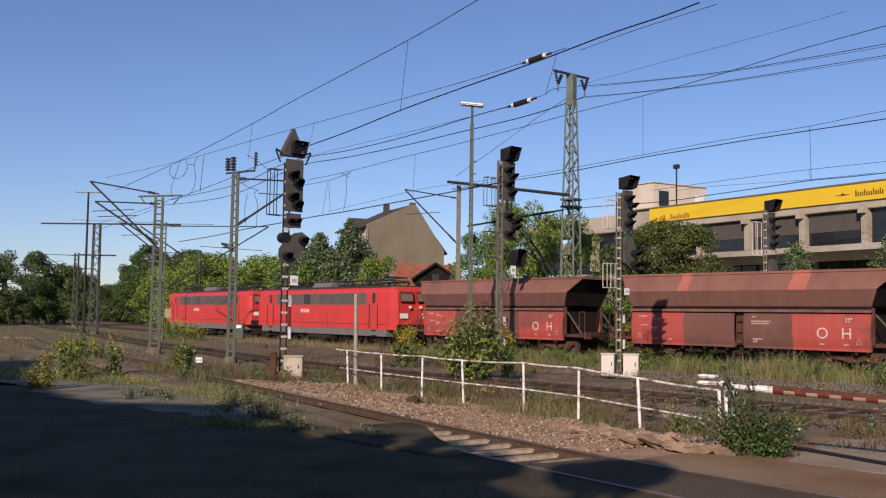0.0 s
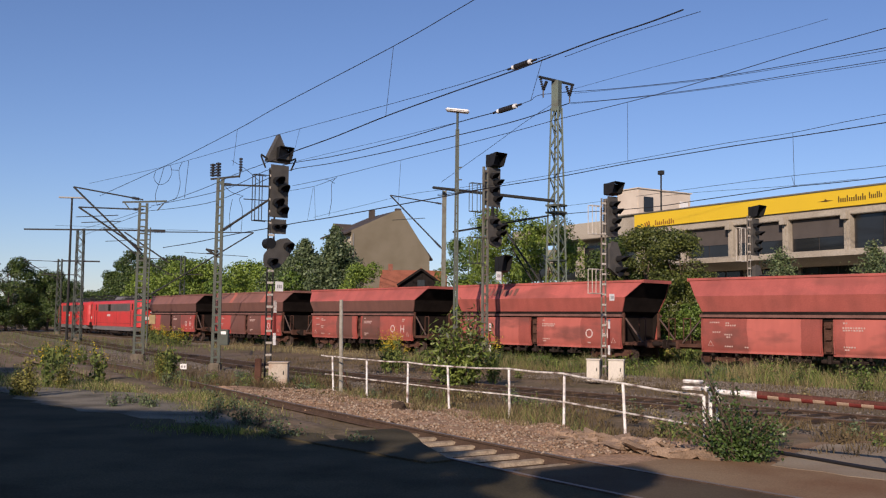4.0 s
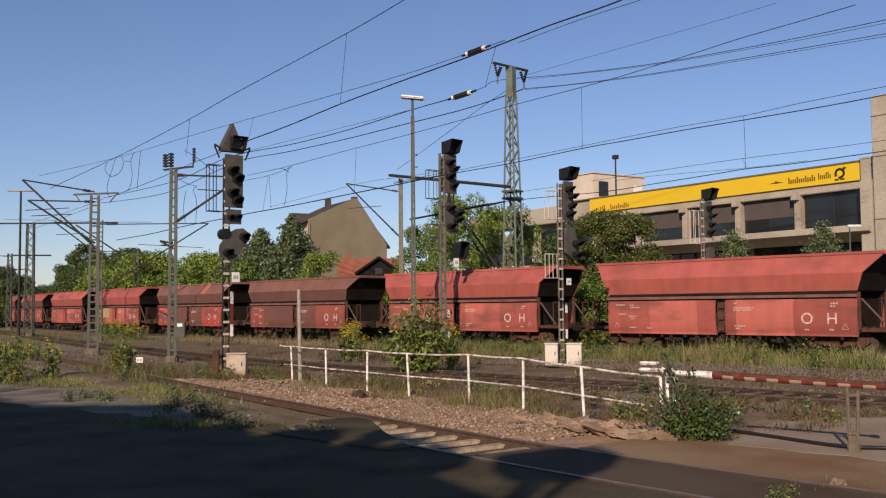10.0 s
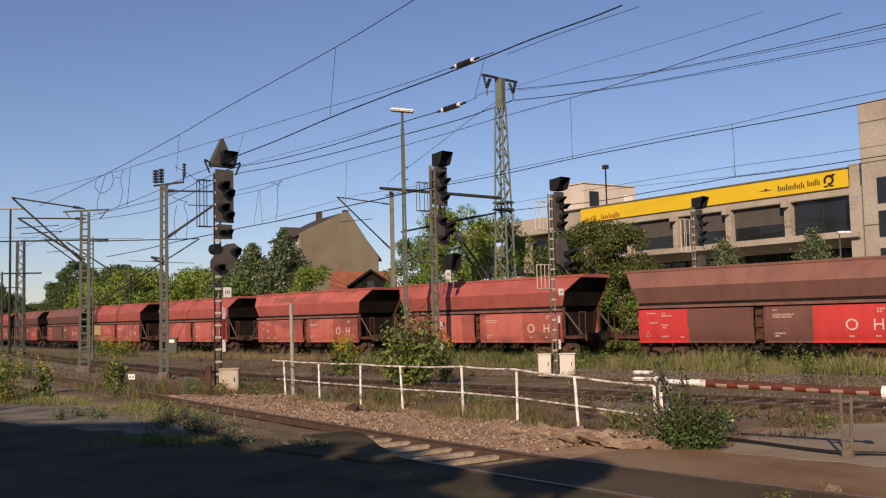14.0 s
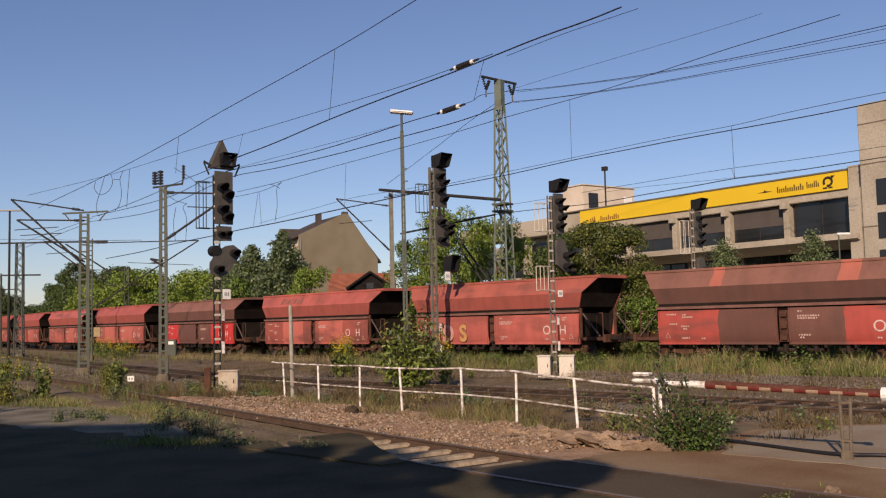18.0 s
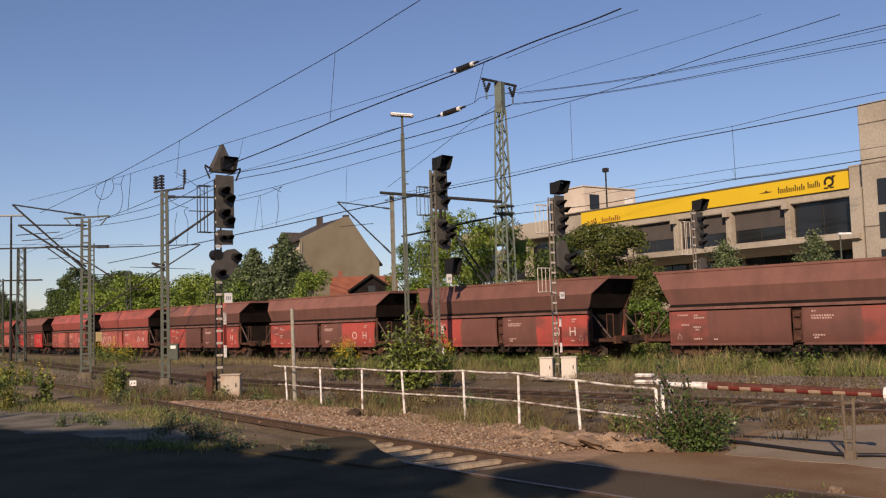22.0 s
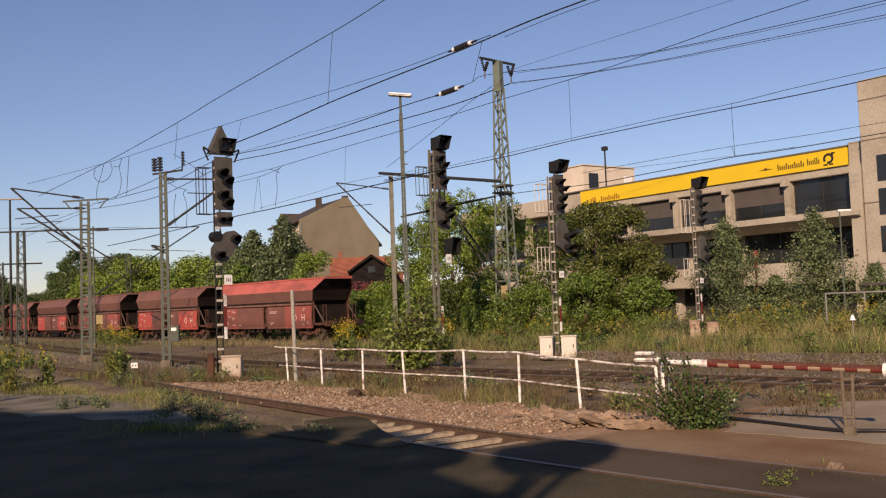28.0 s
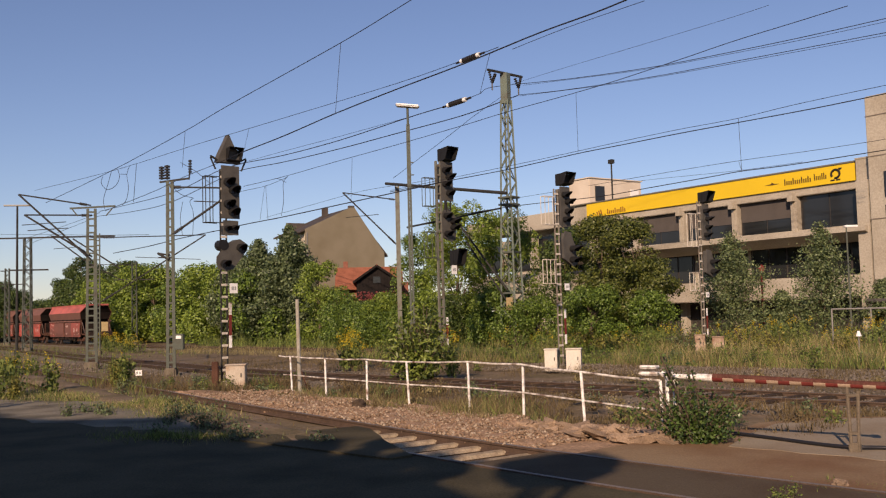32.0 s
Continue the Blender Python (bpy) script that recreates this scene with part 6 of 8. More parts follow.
def barrier():
    a, b = Vector((3.42, 14.5, 0.95)), Vector((5.79, 12.51, 0.873))
    ob = thing("crossing_barrier", "closed crossing barrier with a red and white striped boom", "barrier")
    marks = [0, 0.07, 0.14, 0.22] + [0.22 + 0.78 * k / 15 for k in range(1, 16)]
    for i, (f, g) in enumerate(zip(marks, marks[1:])):
        p, q = a.lerp(b, f), a.lerp(b, g)
        bm = bmesh.new()
        rod(bm, p, q, 0.036 if i < 2 else 0.055 - 0.0006 * i, 12)
        part("boom_segment", bm, "white" if i < 3 else ("red" if i % 2 else "boomwhite"), ob)
    for i, (f, g) in enumerate(zip(marks, marks[1:])):
        if i < 3:
            continue
        p, q = a.lerp(b, f), a.lerp(b, g)
        bm = bmesh.new()
        rod(bm, p + Vector((0, 0, 0.014)), q + Vector((0, 0, 0.014)), 0.0535 - 0.0006 * i, 12)
        part("grime_cap", bm, "boomgrime", ob, "brown lichen-covered top of the boom")
    bm = bmesh.new()
    rod(bm, b, b + Vector((0.06, -0.05, 0)), 0.09, 12)
    part("boom_tip", bm, "plate", ob)
    bm = bmesh.new()
    d = (a - b).normalized()
    c = a + d * 0.34
    box(bm, c.x, c.y, 1.08, 0.3, 0.16, 0.045, turn=Euler((0, 0, -0.7)).to_matrix().to_4x4(), bevel=0.02)
    box(bm, c.x, c.y, 0.98, 0.34, 0.14, 0.05, turn=Euler((0, 0, -0.7)).to_matrix().to_4x4(), bevel=0.02)
    box(bm, a.x - 0.04, a.y + 0.03, 0.98, 0.2, 0.07, 0.09, turn=Euler((0, 0, -0.7)).to_matrix().to_4x4(), bevel=0.02)
    part("counterweight", bm, "white", ob, "white-painted counterweight block")
    bm = bmesh.new()
    for k in (-0.055, 0.055):
        bar(bm, (3.42 + k, 14.5, -0.1), (3.42 + k, 14.5, 0.95), 0.04, 0.06)
    part("pivot_post", bm, "white", ob)
    fk = thing("barrier_rest", "weathered forked steel rest under the barrier boom", "post", pose(5.42, 12.8, -0.05, 0, 0, -40))
    for k in (-0.045, 0.045):
        bm = bmesh.new()
        rod(bm, (k, 0, 0.1), (k * 1.6, 0, 1.03 if k < 0 else 0.86), 0.024, 8)
        part("upright", bm, "restpaint", fk)
    bm = bmesh.new()
    box(bm, 0, 0, 0.1, 0.15, 0.1, 0.16, bevel=0.02)
    part("base", bm, "restpaint", fk)
    for z in (0.3, 0.8):
        bm = bmesh.new()
        box(bm, 0, 0, z, 0.15, 0.05, 0.035)
        part("crossbar", bm, "restpaint", fk)


M["boomgrime"] = material("brown lichen on old paint", (0.12, 0.05, 0.038), 0.9, var=0.3, scale=9)
M["restpaint"] = material("weathered grey-brown steel", (0.15, 0.12, 0.085), 0.8, var=0.3, scale=6)
M["boomwhite"] = material("grimy barrier white", (0.36, 0.26, 0.18), 0.8, var=0.2, scale=6)
fence()
barrier()
pp = thing("marker_post", "plain grey concrete marker post with a brace", "post", pose(-3.85, 26.2, -0.12))
bm = bmesh.new()
rod(bm, (0, 0, 0), (-0.04, 0, 2.6), 0.06, 10, 0.05)
part("post", bm, "postgrey", pp)
bm = bmesh.new()
bar(bm, (0.02, 0, 0.7), (0.25, 0.05, 0), 0.05, 0.03)
part("brace", bm, "rust", pp)
wb = thing("distance_marker", "small white marker plate low beside the track", "sign", pose(-11.28, 36.0, -0.12, 0, 0, 8))
bm = bmesh.new()
box(bm, 0, 0, 0.22, 0.24, 0.03, 0.2)
part("plate", bm, "plate", wb)
bm = bmesh.new()
box(bm, 0, 0.03, 0.1, 0.04, 0.03, 0.22)
part("stake", bm, "mastdark", wb)
for k in (-0.05, 0.05):
    bm = bmesh.new()
    box(bm, k, -0.018, 0.22, 0.05, 0.006, 0.08)
    part("plate_bar", bm, "platebar", wb)


def boulder(name, x, y, z, r, label, mat, seed, flat=0.7):
    bm = bmesh.new()
    bmesh.ops.create_icosphere(bm, subdivisions=3, radius=r)
    for v in bm.verts:
        v.co *= 1 + 0.35 * noise.noise(v.co * (1.6 / r) + Vector((seed, 0, 0)))
        v.co.z *= flat
    ob = new(name, mesh_of(name, bm, mat))
    ob.location = (x, y, z)
    return tagged(ob, label, "stone")


boulder("wooden_stump", -1.83, 21.0, 0.06, 0.17, "dark rotten wooden stump on the gravel bank", "woodsleeper", 3)
rng0 = random.Random(5)
for k in range(150):
    f = rng0.random()
    x, y = 1.35 + 1.85 * f + rng0.uniform(-0.25, 0.25), 16.5 - 2.2 * f + rng0.uniform(-0.45, 0.25)
    r = rng0.uniform(0.03, 0.09) if k % 3 else rng0.uniform(0.1, 0.22)
    bm = bmesh.new()
    for _ in range(14):
        bm.verts.new((rng0.uniform(-1.3, 1.3) * r, rng0.uniform(-0.8, 0.8) * r, rng0.choice((-1, 1)) * r * rng0.uniform(0.2, 0.32)))
    hull = bmesh.ops.convex_hull(bm, input=list(bm.verts))
    bmesh.ops.delete(bm, geom=list({v for v in hull["geom_interior"] + hull["geom_unused"] if isinstance(v, bmesh.types.BMVert)}), context="VERTS")
    ob = new("rubble_stone", mesh_of("rubble_stone", bm, "slab"))
    ob.matrix_basis = pose(x, y, 0.02 + rng0.uniform(0, 0.06), rng0.uniform(-22, 22), rng0.uniform(-22, 22), rng0.uniform(-60, 20))
    tagged(ob, "broken flat pale brown rubble slab on the bank edge", "rubble", group="rubble on the bank edge")
wire("ground_cable", [(4.2, 15.1, 0.05), (4.74, 14.2, 0.04), (5.21, 13.31, 0.04), (5.48, 12.95, 0.05), (5.87, 12.88, 0.04), (6.6, 12.6, 0.03)], 0.028, "black cable lying across the path", own=True)

# ---- post office building ----
BX, BY = 23.45, 53.4
BDIR = math.radians(90 + 34.6)


def office():
    """Local frame: x runs from the tower end away to the left, y outwards to the tracks, z up."""
    ob = thing("post_office_building", "beige concrete office building with a yellow sign band", "building", pose(BX, BY, -0.1, 0, 0, math.degrees(BDIR)))
    L, top = 22.5, 10.05
    bm = bmesh.new()
    # back mass, slabs and parapets
    box(bm, 14, -7.2, 5.0, 36, 12, 10.0)
    part("wall", bm, "concrete", ob)
    bm = bmesh.new()
    prism(bm, [(-2.1, 6.3), (1.3, 6.3), (1.3, 6.02), (0.1, 5.6), (-2.1, 5.6)], "x", -1.2, 23.6)
    part("upper_slab", bm, "concrete", ob)
    bm = bmesh.new()
    box(bm, 11.5, -0.2, 3.05, 25, 2.2, 1.25, bevel=0.04)
    part("balcony_wall", bm, "concrete", ob)
    bm = bmesh.new()
    box(bm, 11.5, -0.6, 9.2, 24.6, 1.6, 1.45, bevel=0.03)
    part("parapet", bm, "concrete", ob)
    bm = bmesh.new()
    box(bm, 10.6, 0.28, 9.44, 21.6, 0.12, 1.02, bevel=0.01)
    band = part("sign_band", bm, "yellow", ob, "yellow enamel sign band with dark marks")
    # plain bars in place of the lettering: tall and short strokes on one line
    for x0, x1, z, tall, m in ((2.55, 4.4, 9.2, "1000100010010", "signbrown"), (1.55, 2.4, 9.24, "1000110", "signbrown"), (17.4, 19.3, 9.02, "1000100110", "orange")):
        w = (x1 - x0) / len(tall)
        for i, c in enumerate(tall[::-1]):
            h = 0.37 if c == "1" else 0.24
            bm = bmesh.new()
            box(bm, x0 + w * (i + 0.5), 0.345, z + h / 2, w * 0.56, 0.012, h)
            part("sign_bar", bm, m, band)
    bm = bmesh.new()
    prism(bm, [(4.7, 9.36), (5.2, 9.32), (5.8, 9.36), (5.3, 9.4), (5.25, 9.5), (5.1, 9.41)], "y", 0.34, 0.352)
    part("sign_mark", bm, "signbrown", band, "thin dark arrow-like mark")
    bm = bmesh.new()
    for k in range(3):
        prism(bm, [(19.75 + 0.2 * k, 9.04), (19.87 + 0.2 * k, 9.04), (19.97 + 0.2 * k, 9.4 - 0.06 * k), (19.85 + 0.2 * k, 9.4 - 0.06 * k)], "y", 0.34, 0.352)
    part("sign_mark", bm, "orange", band, "small brown slanted mark")
    bm = bmesh.new()
    for i in range(18):
        a0, a1 = math.pi * 1.75 * i / 18 - 0.6, math.pi * 1.75 * (i + 1) / 18 - 0.6
        rod(bm, (1.0 + 0.26 * math.cos(a0), 0.345, 9.45 + 0.24 * math.sin(a0)), (1.0 + 0.26 * math.cos(a1), 0.345, 9.45 + 0.24 * math.sin(a1)), 0.068, 6)
    prism(bm, [(0.55, 9.75), (0.82, 9.52), (0.8, 9.78)], "y", 0.34, 0.352)
    box(bm, 0.85, 0.345, 9.1, 0.26, 0.012, 0.09)
    box(bm, 1.2, 0.345, 9.1, 0.26, 0.012, 0.09)
    part("sign_emblem", bm, "signblack", band, "round black emblem")
    bm = bmesh.new()
    box(bm, 11.3, -0.35, 9.99, 24.9, 1.5, 0.1, bevel=0.02)
    part("coping", bm, "coping", ob, "weathered grey roof coping")
    # upper storey: piers and windows
    bays = 6
    bw = 4.3
    for i in range(bays):
        x = -0.36 + i * bw - (0.14 if i == 0 else 0)
        bm = bmesh.new()
        box(bm, x, -0.2, 7.4, 0.42, 0.8, 2.3, bevel=0.02)
        box(bm, x, 0.215, 7.4, 0.1, 0.05, 2.2)
        box(bm, x, 0.36, 8.45, 0.36, 0.35, 0.5)
        part("pier", bm, "concrete", ob)
        win = bmesh.new()
        cx = -0.36 + (i + 0.5) * bw
        box(win, cx - (0.07 if i == 0 else 0), -0.24, 7.45, bw - 0.46 + (0.14 if i == 0 else 0), 0.06, 2.3)
        wd = part("window", win, "frame", ob)
        for k in (0, 1):
            bm = bmesh.new()
            box(bm, cx + (k - 0.5) * (bw - 0.6) / 2, -0.19, 7.45, (bw - 0.75) / 2, 0.03, 2.12)
            part("pane", bm, "glass", wd)
        if i in (1, 2, 3):
            bm = bmesh.new()
            box(bm, cx, -0.14, 7.9, bw - 0.62, 0.02, 1.2)
            part("blind", bm, "blind", wd, "lowered brown-grey blind")
        bm = bmesh.new()
        box(bm, cx, -0.02, 6.42, bw - 0.45, 0.3, 0.12)
        part("sill", bm, "concrete", wd)
        bm = bmesh.new()
        box(bm, cx, -1.12, 4.75, bw - 0.3, 0.06, 2.1)
        lw = part("lower_window", bm, "frame", ob)
        for k in (-1, 0, 1):
            bm = bmesh.new()
            box(bm, cx + k * (bw - 0.5) / 3, -1.07, 4.75, (bw - 0.9) / 3, 0.03, 1.9)
            part("pane", bm, "glass", lw)
    for i in range(7):
        bm = bmesh.new()
        box(bm, 0.5 + i * bw, -0.9, 1.2, 0.5, 0.5, 2.5)
        part("ground_pier", bm, "concrete", ob)
    bm = bmesh.new()
    box(bm, 11, -1.1, 1.2, 24, 0.1, 2.4)
    part("ground_front", bm, "frame", ob, "dark recessed ground floor front")
    # stair tower at the near end
    bm = bmesh.new()
    box(bm, -3.7, -2.2, 6.6, 4.6, 6.5, 13.4, bevel=0.05)
    tw = part("stair_tower", bm, "concrete", ob)
    for z in (4.6, 6.6, 8.4):
        bm = bmesh.new()
        box(bm, -3.6, 1.06, z, 2.6, 0.05, 1.4)
        part("tower_window", bm, "glass", tw)
    for z in (3.3, 6.6, 10.0, 12.2):
        bm = bmesh.new()
        box(bm, -3.7, 1.06, z, 4.6, 0.04, 0.05)
        part("board_joint", bm, "concreteshade", tw)
    bm = bmesh.new()
    box(bm, -0.95, 0.2, 4.3, 0.7, 1.6, 9.0)
    part("end_pier", bm, "concrete", ob)
    bm = bmesh.new()
    box(bm, -0.85, 0.1, 8.6, 0.94, 0.86, 2.9)
    box(bm, -0.85, 0.1, 10.08, 1.0, 0.92, 0.08)
    part("corner_pier", bm, "concrete", ob)
    # roof house
    bm = bmesh.new()
    box(bm, 25.7, -5.9, 11.2, 2.4, 5.8, 2.7, bevel=0.04)
    box(bm, 25.7, -5.9, 12.58, 2.6, 6.0, 0.08)
    ph = part("roof_house", bm, "concretepale", ob, "pale rendered roof house")
    bm = bmesh.new()
    box(bm, 24.48, -4.1, 11.35, 0.06, 1.0, 1.2)
    part("pane", bm, "glass", ph)
    bm = bmesh.new()
    box(bm, 24.48, -8.0, 11.55, 0.06, 0.9, 0.6)
    part("vent", bm, "plate", ph)
    bm = bmesh.new()
    rod(bm, (21.0, -2.0, 10.0), (21.0, -2.0, 13.2), 0.06, 8)
    box(bm, 21.0, -2.0, 13.25, 0.4, 0.3, 0.3)
    part("roof_mast", bm, "mastdark", ob)
    # lower wing further along
    bm = bmesh.new()
    box(bm, 30, -1.0, 9.2, 14, 2.0, 1.3, bevel=0.04)
    box(bm, 30, -1.2, 4.0, 14, 1.4, 2.4)
    part("wing", bm, "concrete", ob)
    for i in range(4):
        bm = bmesh.new()
        box(bm, 25.0 + 3.6 * i, -0.6, 6.8, 0.45, 0.6, 2.4)
        part("wing_pier", bm, "concrete", ob)
    bm = bmesh.new()
    box(bm, 30, -1.15, 6.8, 14, 0.1, 2.6)
    part("wing_window", bm, "glass", ob)


office()


# ---- houses ----
def gable_house():
    """Local y runs back from the gable; the left flank shows beside it."""
    ob = thing("house", "tall old house with a plain ochre gable wall", "house", pose(-10.45, 112, -0.1, 0, 0, 28))
    w, el, er, ridge, d = 10.6, 12.3, 9.6, 14.9, 9.5
    right = 4.5
    bm = bmesh.new()
    prism(bm, [(-w / 2, 0), (right, 0), (right, er), (0.75, ridge), (0.25, ridge), (-w / 2, el)], "y", 0, 0.35)
    part("gable_wall", bm, "render", ob, "ochre rendered windowless gable wall")
    bm = bmesh.new()
    prism(bm, [(-w / 2 + 0.1, 0), (right - 0.1, 0), (right - 0.1, er - 0.3), (0.5, ridge - 0.3), (-w / 2 + 0.1, el - 0.3)], "y", 0.35, d)
    part("body", bm, "cream", ob)
    for edge, e in ((-w / 2 - 0.6, el), (right + 0.6, er)):
        bm = bmesh.new()
        prism(bm, [(0.5, ridge - 0.12), (0.5, ridge + 0.06), (edge, e - 0.24), (edge, e - 0.44)], "y", 0.36, d + 0.4)
        part("roof_slope", bm, "slate", ob)
    for x, y, z, s in ((0.5, 0.4, ridge + 0.05, 0.4), (-1.0, 5.0, ridge - 0.3, 1.5)):
        bm = bmesh.new()
        box(bm, x, y, z, 0.6, 0.6, s)
        part("chimney", bm, "slate", ob)
    bm = bmesh.new()
    prism(bm, [(5.0, 12.1), (8.0, 12.1), (6.5, 13.6)], "x", -w / 2 - 0.1, -1.2)
    part("dormer", bm, "slate", ob, "small roofed dormer")
    bm = bmesh.new()
    box(bm, -w / 2 - 0.12, 6.5, 12.4, 0.06, 1.2, 1.0)
    part("dormer_window", bm, "plate", ob)
    for y in (1.8, 4.6, 7.4):
        for z in (2.6, 5.8, 9.0):
            bm = bmesh.new()
            box(bm, -w / 2 + 0.07, y, z, 0.1, 1.2, 1.8)
            wd = part("window", bm, "plate", ob)
            bm = bmesh.new()
            box(bm, -w / 2 + 0.03, y, z, 0.08, 0.95, 1.5)
            part("pane", bm, "glass", wd)
    bm = bmesh.new()
    rod(bm, (-w / 2 + 0.1, -0.06, 0.5), (-w / 2 + 0.1, -0.06, el - 0.4), 0.06, 8)
    part("downpipe", bm, "galv", ob)


def red_roof_house():
    """A low house: its ridge runs across, a boarded gable with a flowered balcony stands forward."""
    ob = thing("small_house", "small house with red tiled roof and dark boarded gable", "house", pose(-6.0, 92, -0.1, 0, 0, 4))
    bm = bmesh.new()
    box(bm, -0.4, 5.5, 2.7, 7.0, 6.0, 5.4)
    box(bm, 0, 1.6, 1.9, 3.6, 2.4, 3.8)
    part("wall", bm, "brick", ob)
    bm = bmesh.new()
    prism(bm, [(-1.95, 3.7), (1.95, 3.7), (1.95, 5.55), (0, 6.9), (-1.95, 5.55)], "y", 0.5, 0.75)
    gable = part("gable", bm, "darkwood", ob, "dark boarded gable")
    for k in range(13):
        bm = bmesh.new()
        x = -1.8 + 0.3 * k
        box(bm, x, 0.485, 3.75 + (1.75 + 1.25 * (1 - abs(x) / 1.95)) / 2, 0.24, 0.03, 1.75 + 1.25 * (1 - abs(x) / 1.95) - 0.1)
        part("board", bm, "darkwood", gable)
    for sx in (-1, 1):
        bm = bmesh.new()
        prism(bm, [(0, 6.92), (0, 7.08), (sx * 2.3, 5.48), (sx * 2.3, 5.32)], "y", 0.1, 5.4)
        part("gable_roof", bm, "redtile", ob)
        bm = bmesh.new()
        y0, y1 = (5.5, 1.9) if sx < 0 else (5.5, 9.1)
        prism(bm, [(y0, 7.1), (y0, 6.95), (y1, 4.75), (y1, 4.92)], "x", -4.1, 2.6)
        part("roof_slope", bm, "redtile", ob)
        bm = bmesh.new()
        bar(bm, (0, 0.05, 6.95), (sx * 2.3, 0.05, 5.36), 0.05, 0.2)
        part("bargeboard", bm, "darkwood", ob)
    bm = bmesh.new()
    box(bm, 0, 0.45, 5.6, 0.7, 0.06, 0.6)
    part("pane", bm, "glass", ob, "small gable window")
    bm = bmesh.new()
    box(bm, 0, -0.1, 3.55, 3.9, 1.2, 0.16)
    bl = part("balcony", bm, "darkwood", ob)
    bm = bmesh.new()
    bar(bm, (-1.95, -0.66, 4.35), (1.95, -0.66, 4.35), 0.08, 0.08)
    part("handrail", bm, "darkwood", bl)
    for k in range(9):
        bm = bmesh.new()
        rod(bm, (-1.9 + 0.475 * k, -0.66, 3.6), (-1.9 + 0.475 * k, -0.66, 4.33), 0.03, 6)
        part("baluster", bm, "darkwood", bl)
    for x in (-1.8, 0, 1.8):
        bm = bmesh.new()
        box(bm, x, -0.6, 1.75, 0.16, 0.16, 3.5)
        part("balcony_post", bm, "brick", bl)
    bm = bmesh.new()
    rng = random.Random(8)
    for k in range(90):
        bmesh.ops.create_icosphere(bm, subdivisions=1, radius=rng.uniform(0.06, 0.13), matrix=Matrix.Translation((rng.uniform(-1.9, 1.9), -0.76 + rng.uniform(-0.06, 0.06), 4.2 + rng.uniform(-0.5, 0.22))))
    part("flower_box", bm, "pink", ob, "red geraniums along the balcony")
    bm = bmesh.new()
    box(bm, -3.1, 5.5, 7.3, 0.45, 0.45, 0.8)
    part("chimney", bm, "brick", ob)


gable_house()
red_roof_house()


# ---- small things in front of the office building ----
def yard_things():
    ob = thing("lamp_post", "slim grey street lamp in front of the office building", "lamp post", pose(18.6, 43.6, -0.15))
    bm = bmesh.new()
    rod(bm, (0, 0, 0), (0, 0, 5.6), 0.05, 8, 0.035)
    part("pole", bm, "mastgreen", ob)
    bm = bmesh.new()
    box(bm, 0.2, 0, 5.65, 0.6, 0.2, 0.1, bevel=0.02)
    part("lamp_head", bm, "plate", ob)
    ob = thing("shelter", "small dark flat-roofed shelter beside a railing", "shelter", pose(21.5, 44.5, -0.15, 0, 0, -30))
    bm = bmesh.new()
    box(bm, 0, 0, 2.25, 3.2, 2.2, 0.16, bevel=0.04)
    part("roof", bm, "frame", ob)
    bm = bmesh.new()
    box(bm, 0, 0.9, 1.1, 2.8, 0.08, 2.2)
    part("back_wall", bm, "darkwood", ob)
    for x in (-1.4, 1.4):
        bm = bmesh.new()
        box(bm, x, -0.9, 1.1, 0.1, 0.1, 2.2)
        part("post", bm, "frame", ob)
    ob = thing("pipe_railing", "low grey pipe railing near the shelter", "railing", pose(17.2, 42.3, -0.15, 0, 0, -35))
    for x in (0, 1.6, 3.2):
        bm = bmesh.new()
        rod(bm, (x, 0, 0), (x, 0, 1.9), 0.04, 8)
        part("post", bm, "galv", ob)
    bm = bmesh.new()
    rod(bm, (0, 0, 1.9), (3.4, 0, 1.9), 0.04, 8)
    part("rail", bm, "galv", ob)
    ob = thing("warning_post", "slim red-painted post with a red board", "sign", pose(16.2, 48.3, -0.15))
    bm = bmesh.new()
    rod(bm, (0, 0, 0), (0, 0, 4.2), 0.05, 8)
    part("post", bm, "red", ob)
    bm = bmesh.new()
    box(bm, 0, -0.08, 4.0, 0.3, 0.05, 0.3, turn=Euler((0, 0.78, 0)).to_matrix().to_4x4())
    part("board", bm, "red", ob)
    ob = thing("white_marker", "small white cone-shaped track marker in the grass", "marker", pose(15.6, 36.0, -0.15))
    bm = bmesh.new()
    rod(bm, (0, 0, 0), (0, 0, 0.95), 0.025, 6)
    part("stake", bm, "galv", ob)
    bm = bmesh.new()
    rod(bm, (0, 0, 0.9), (0, 0, 1.1), 0.11, 12, 0.04)
    part("cap", bm, "plate", ob)


yard_things()


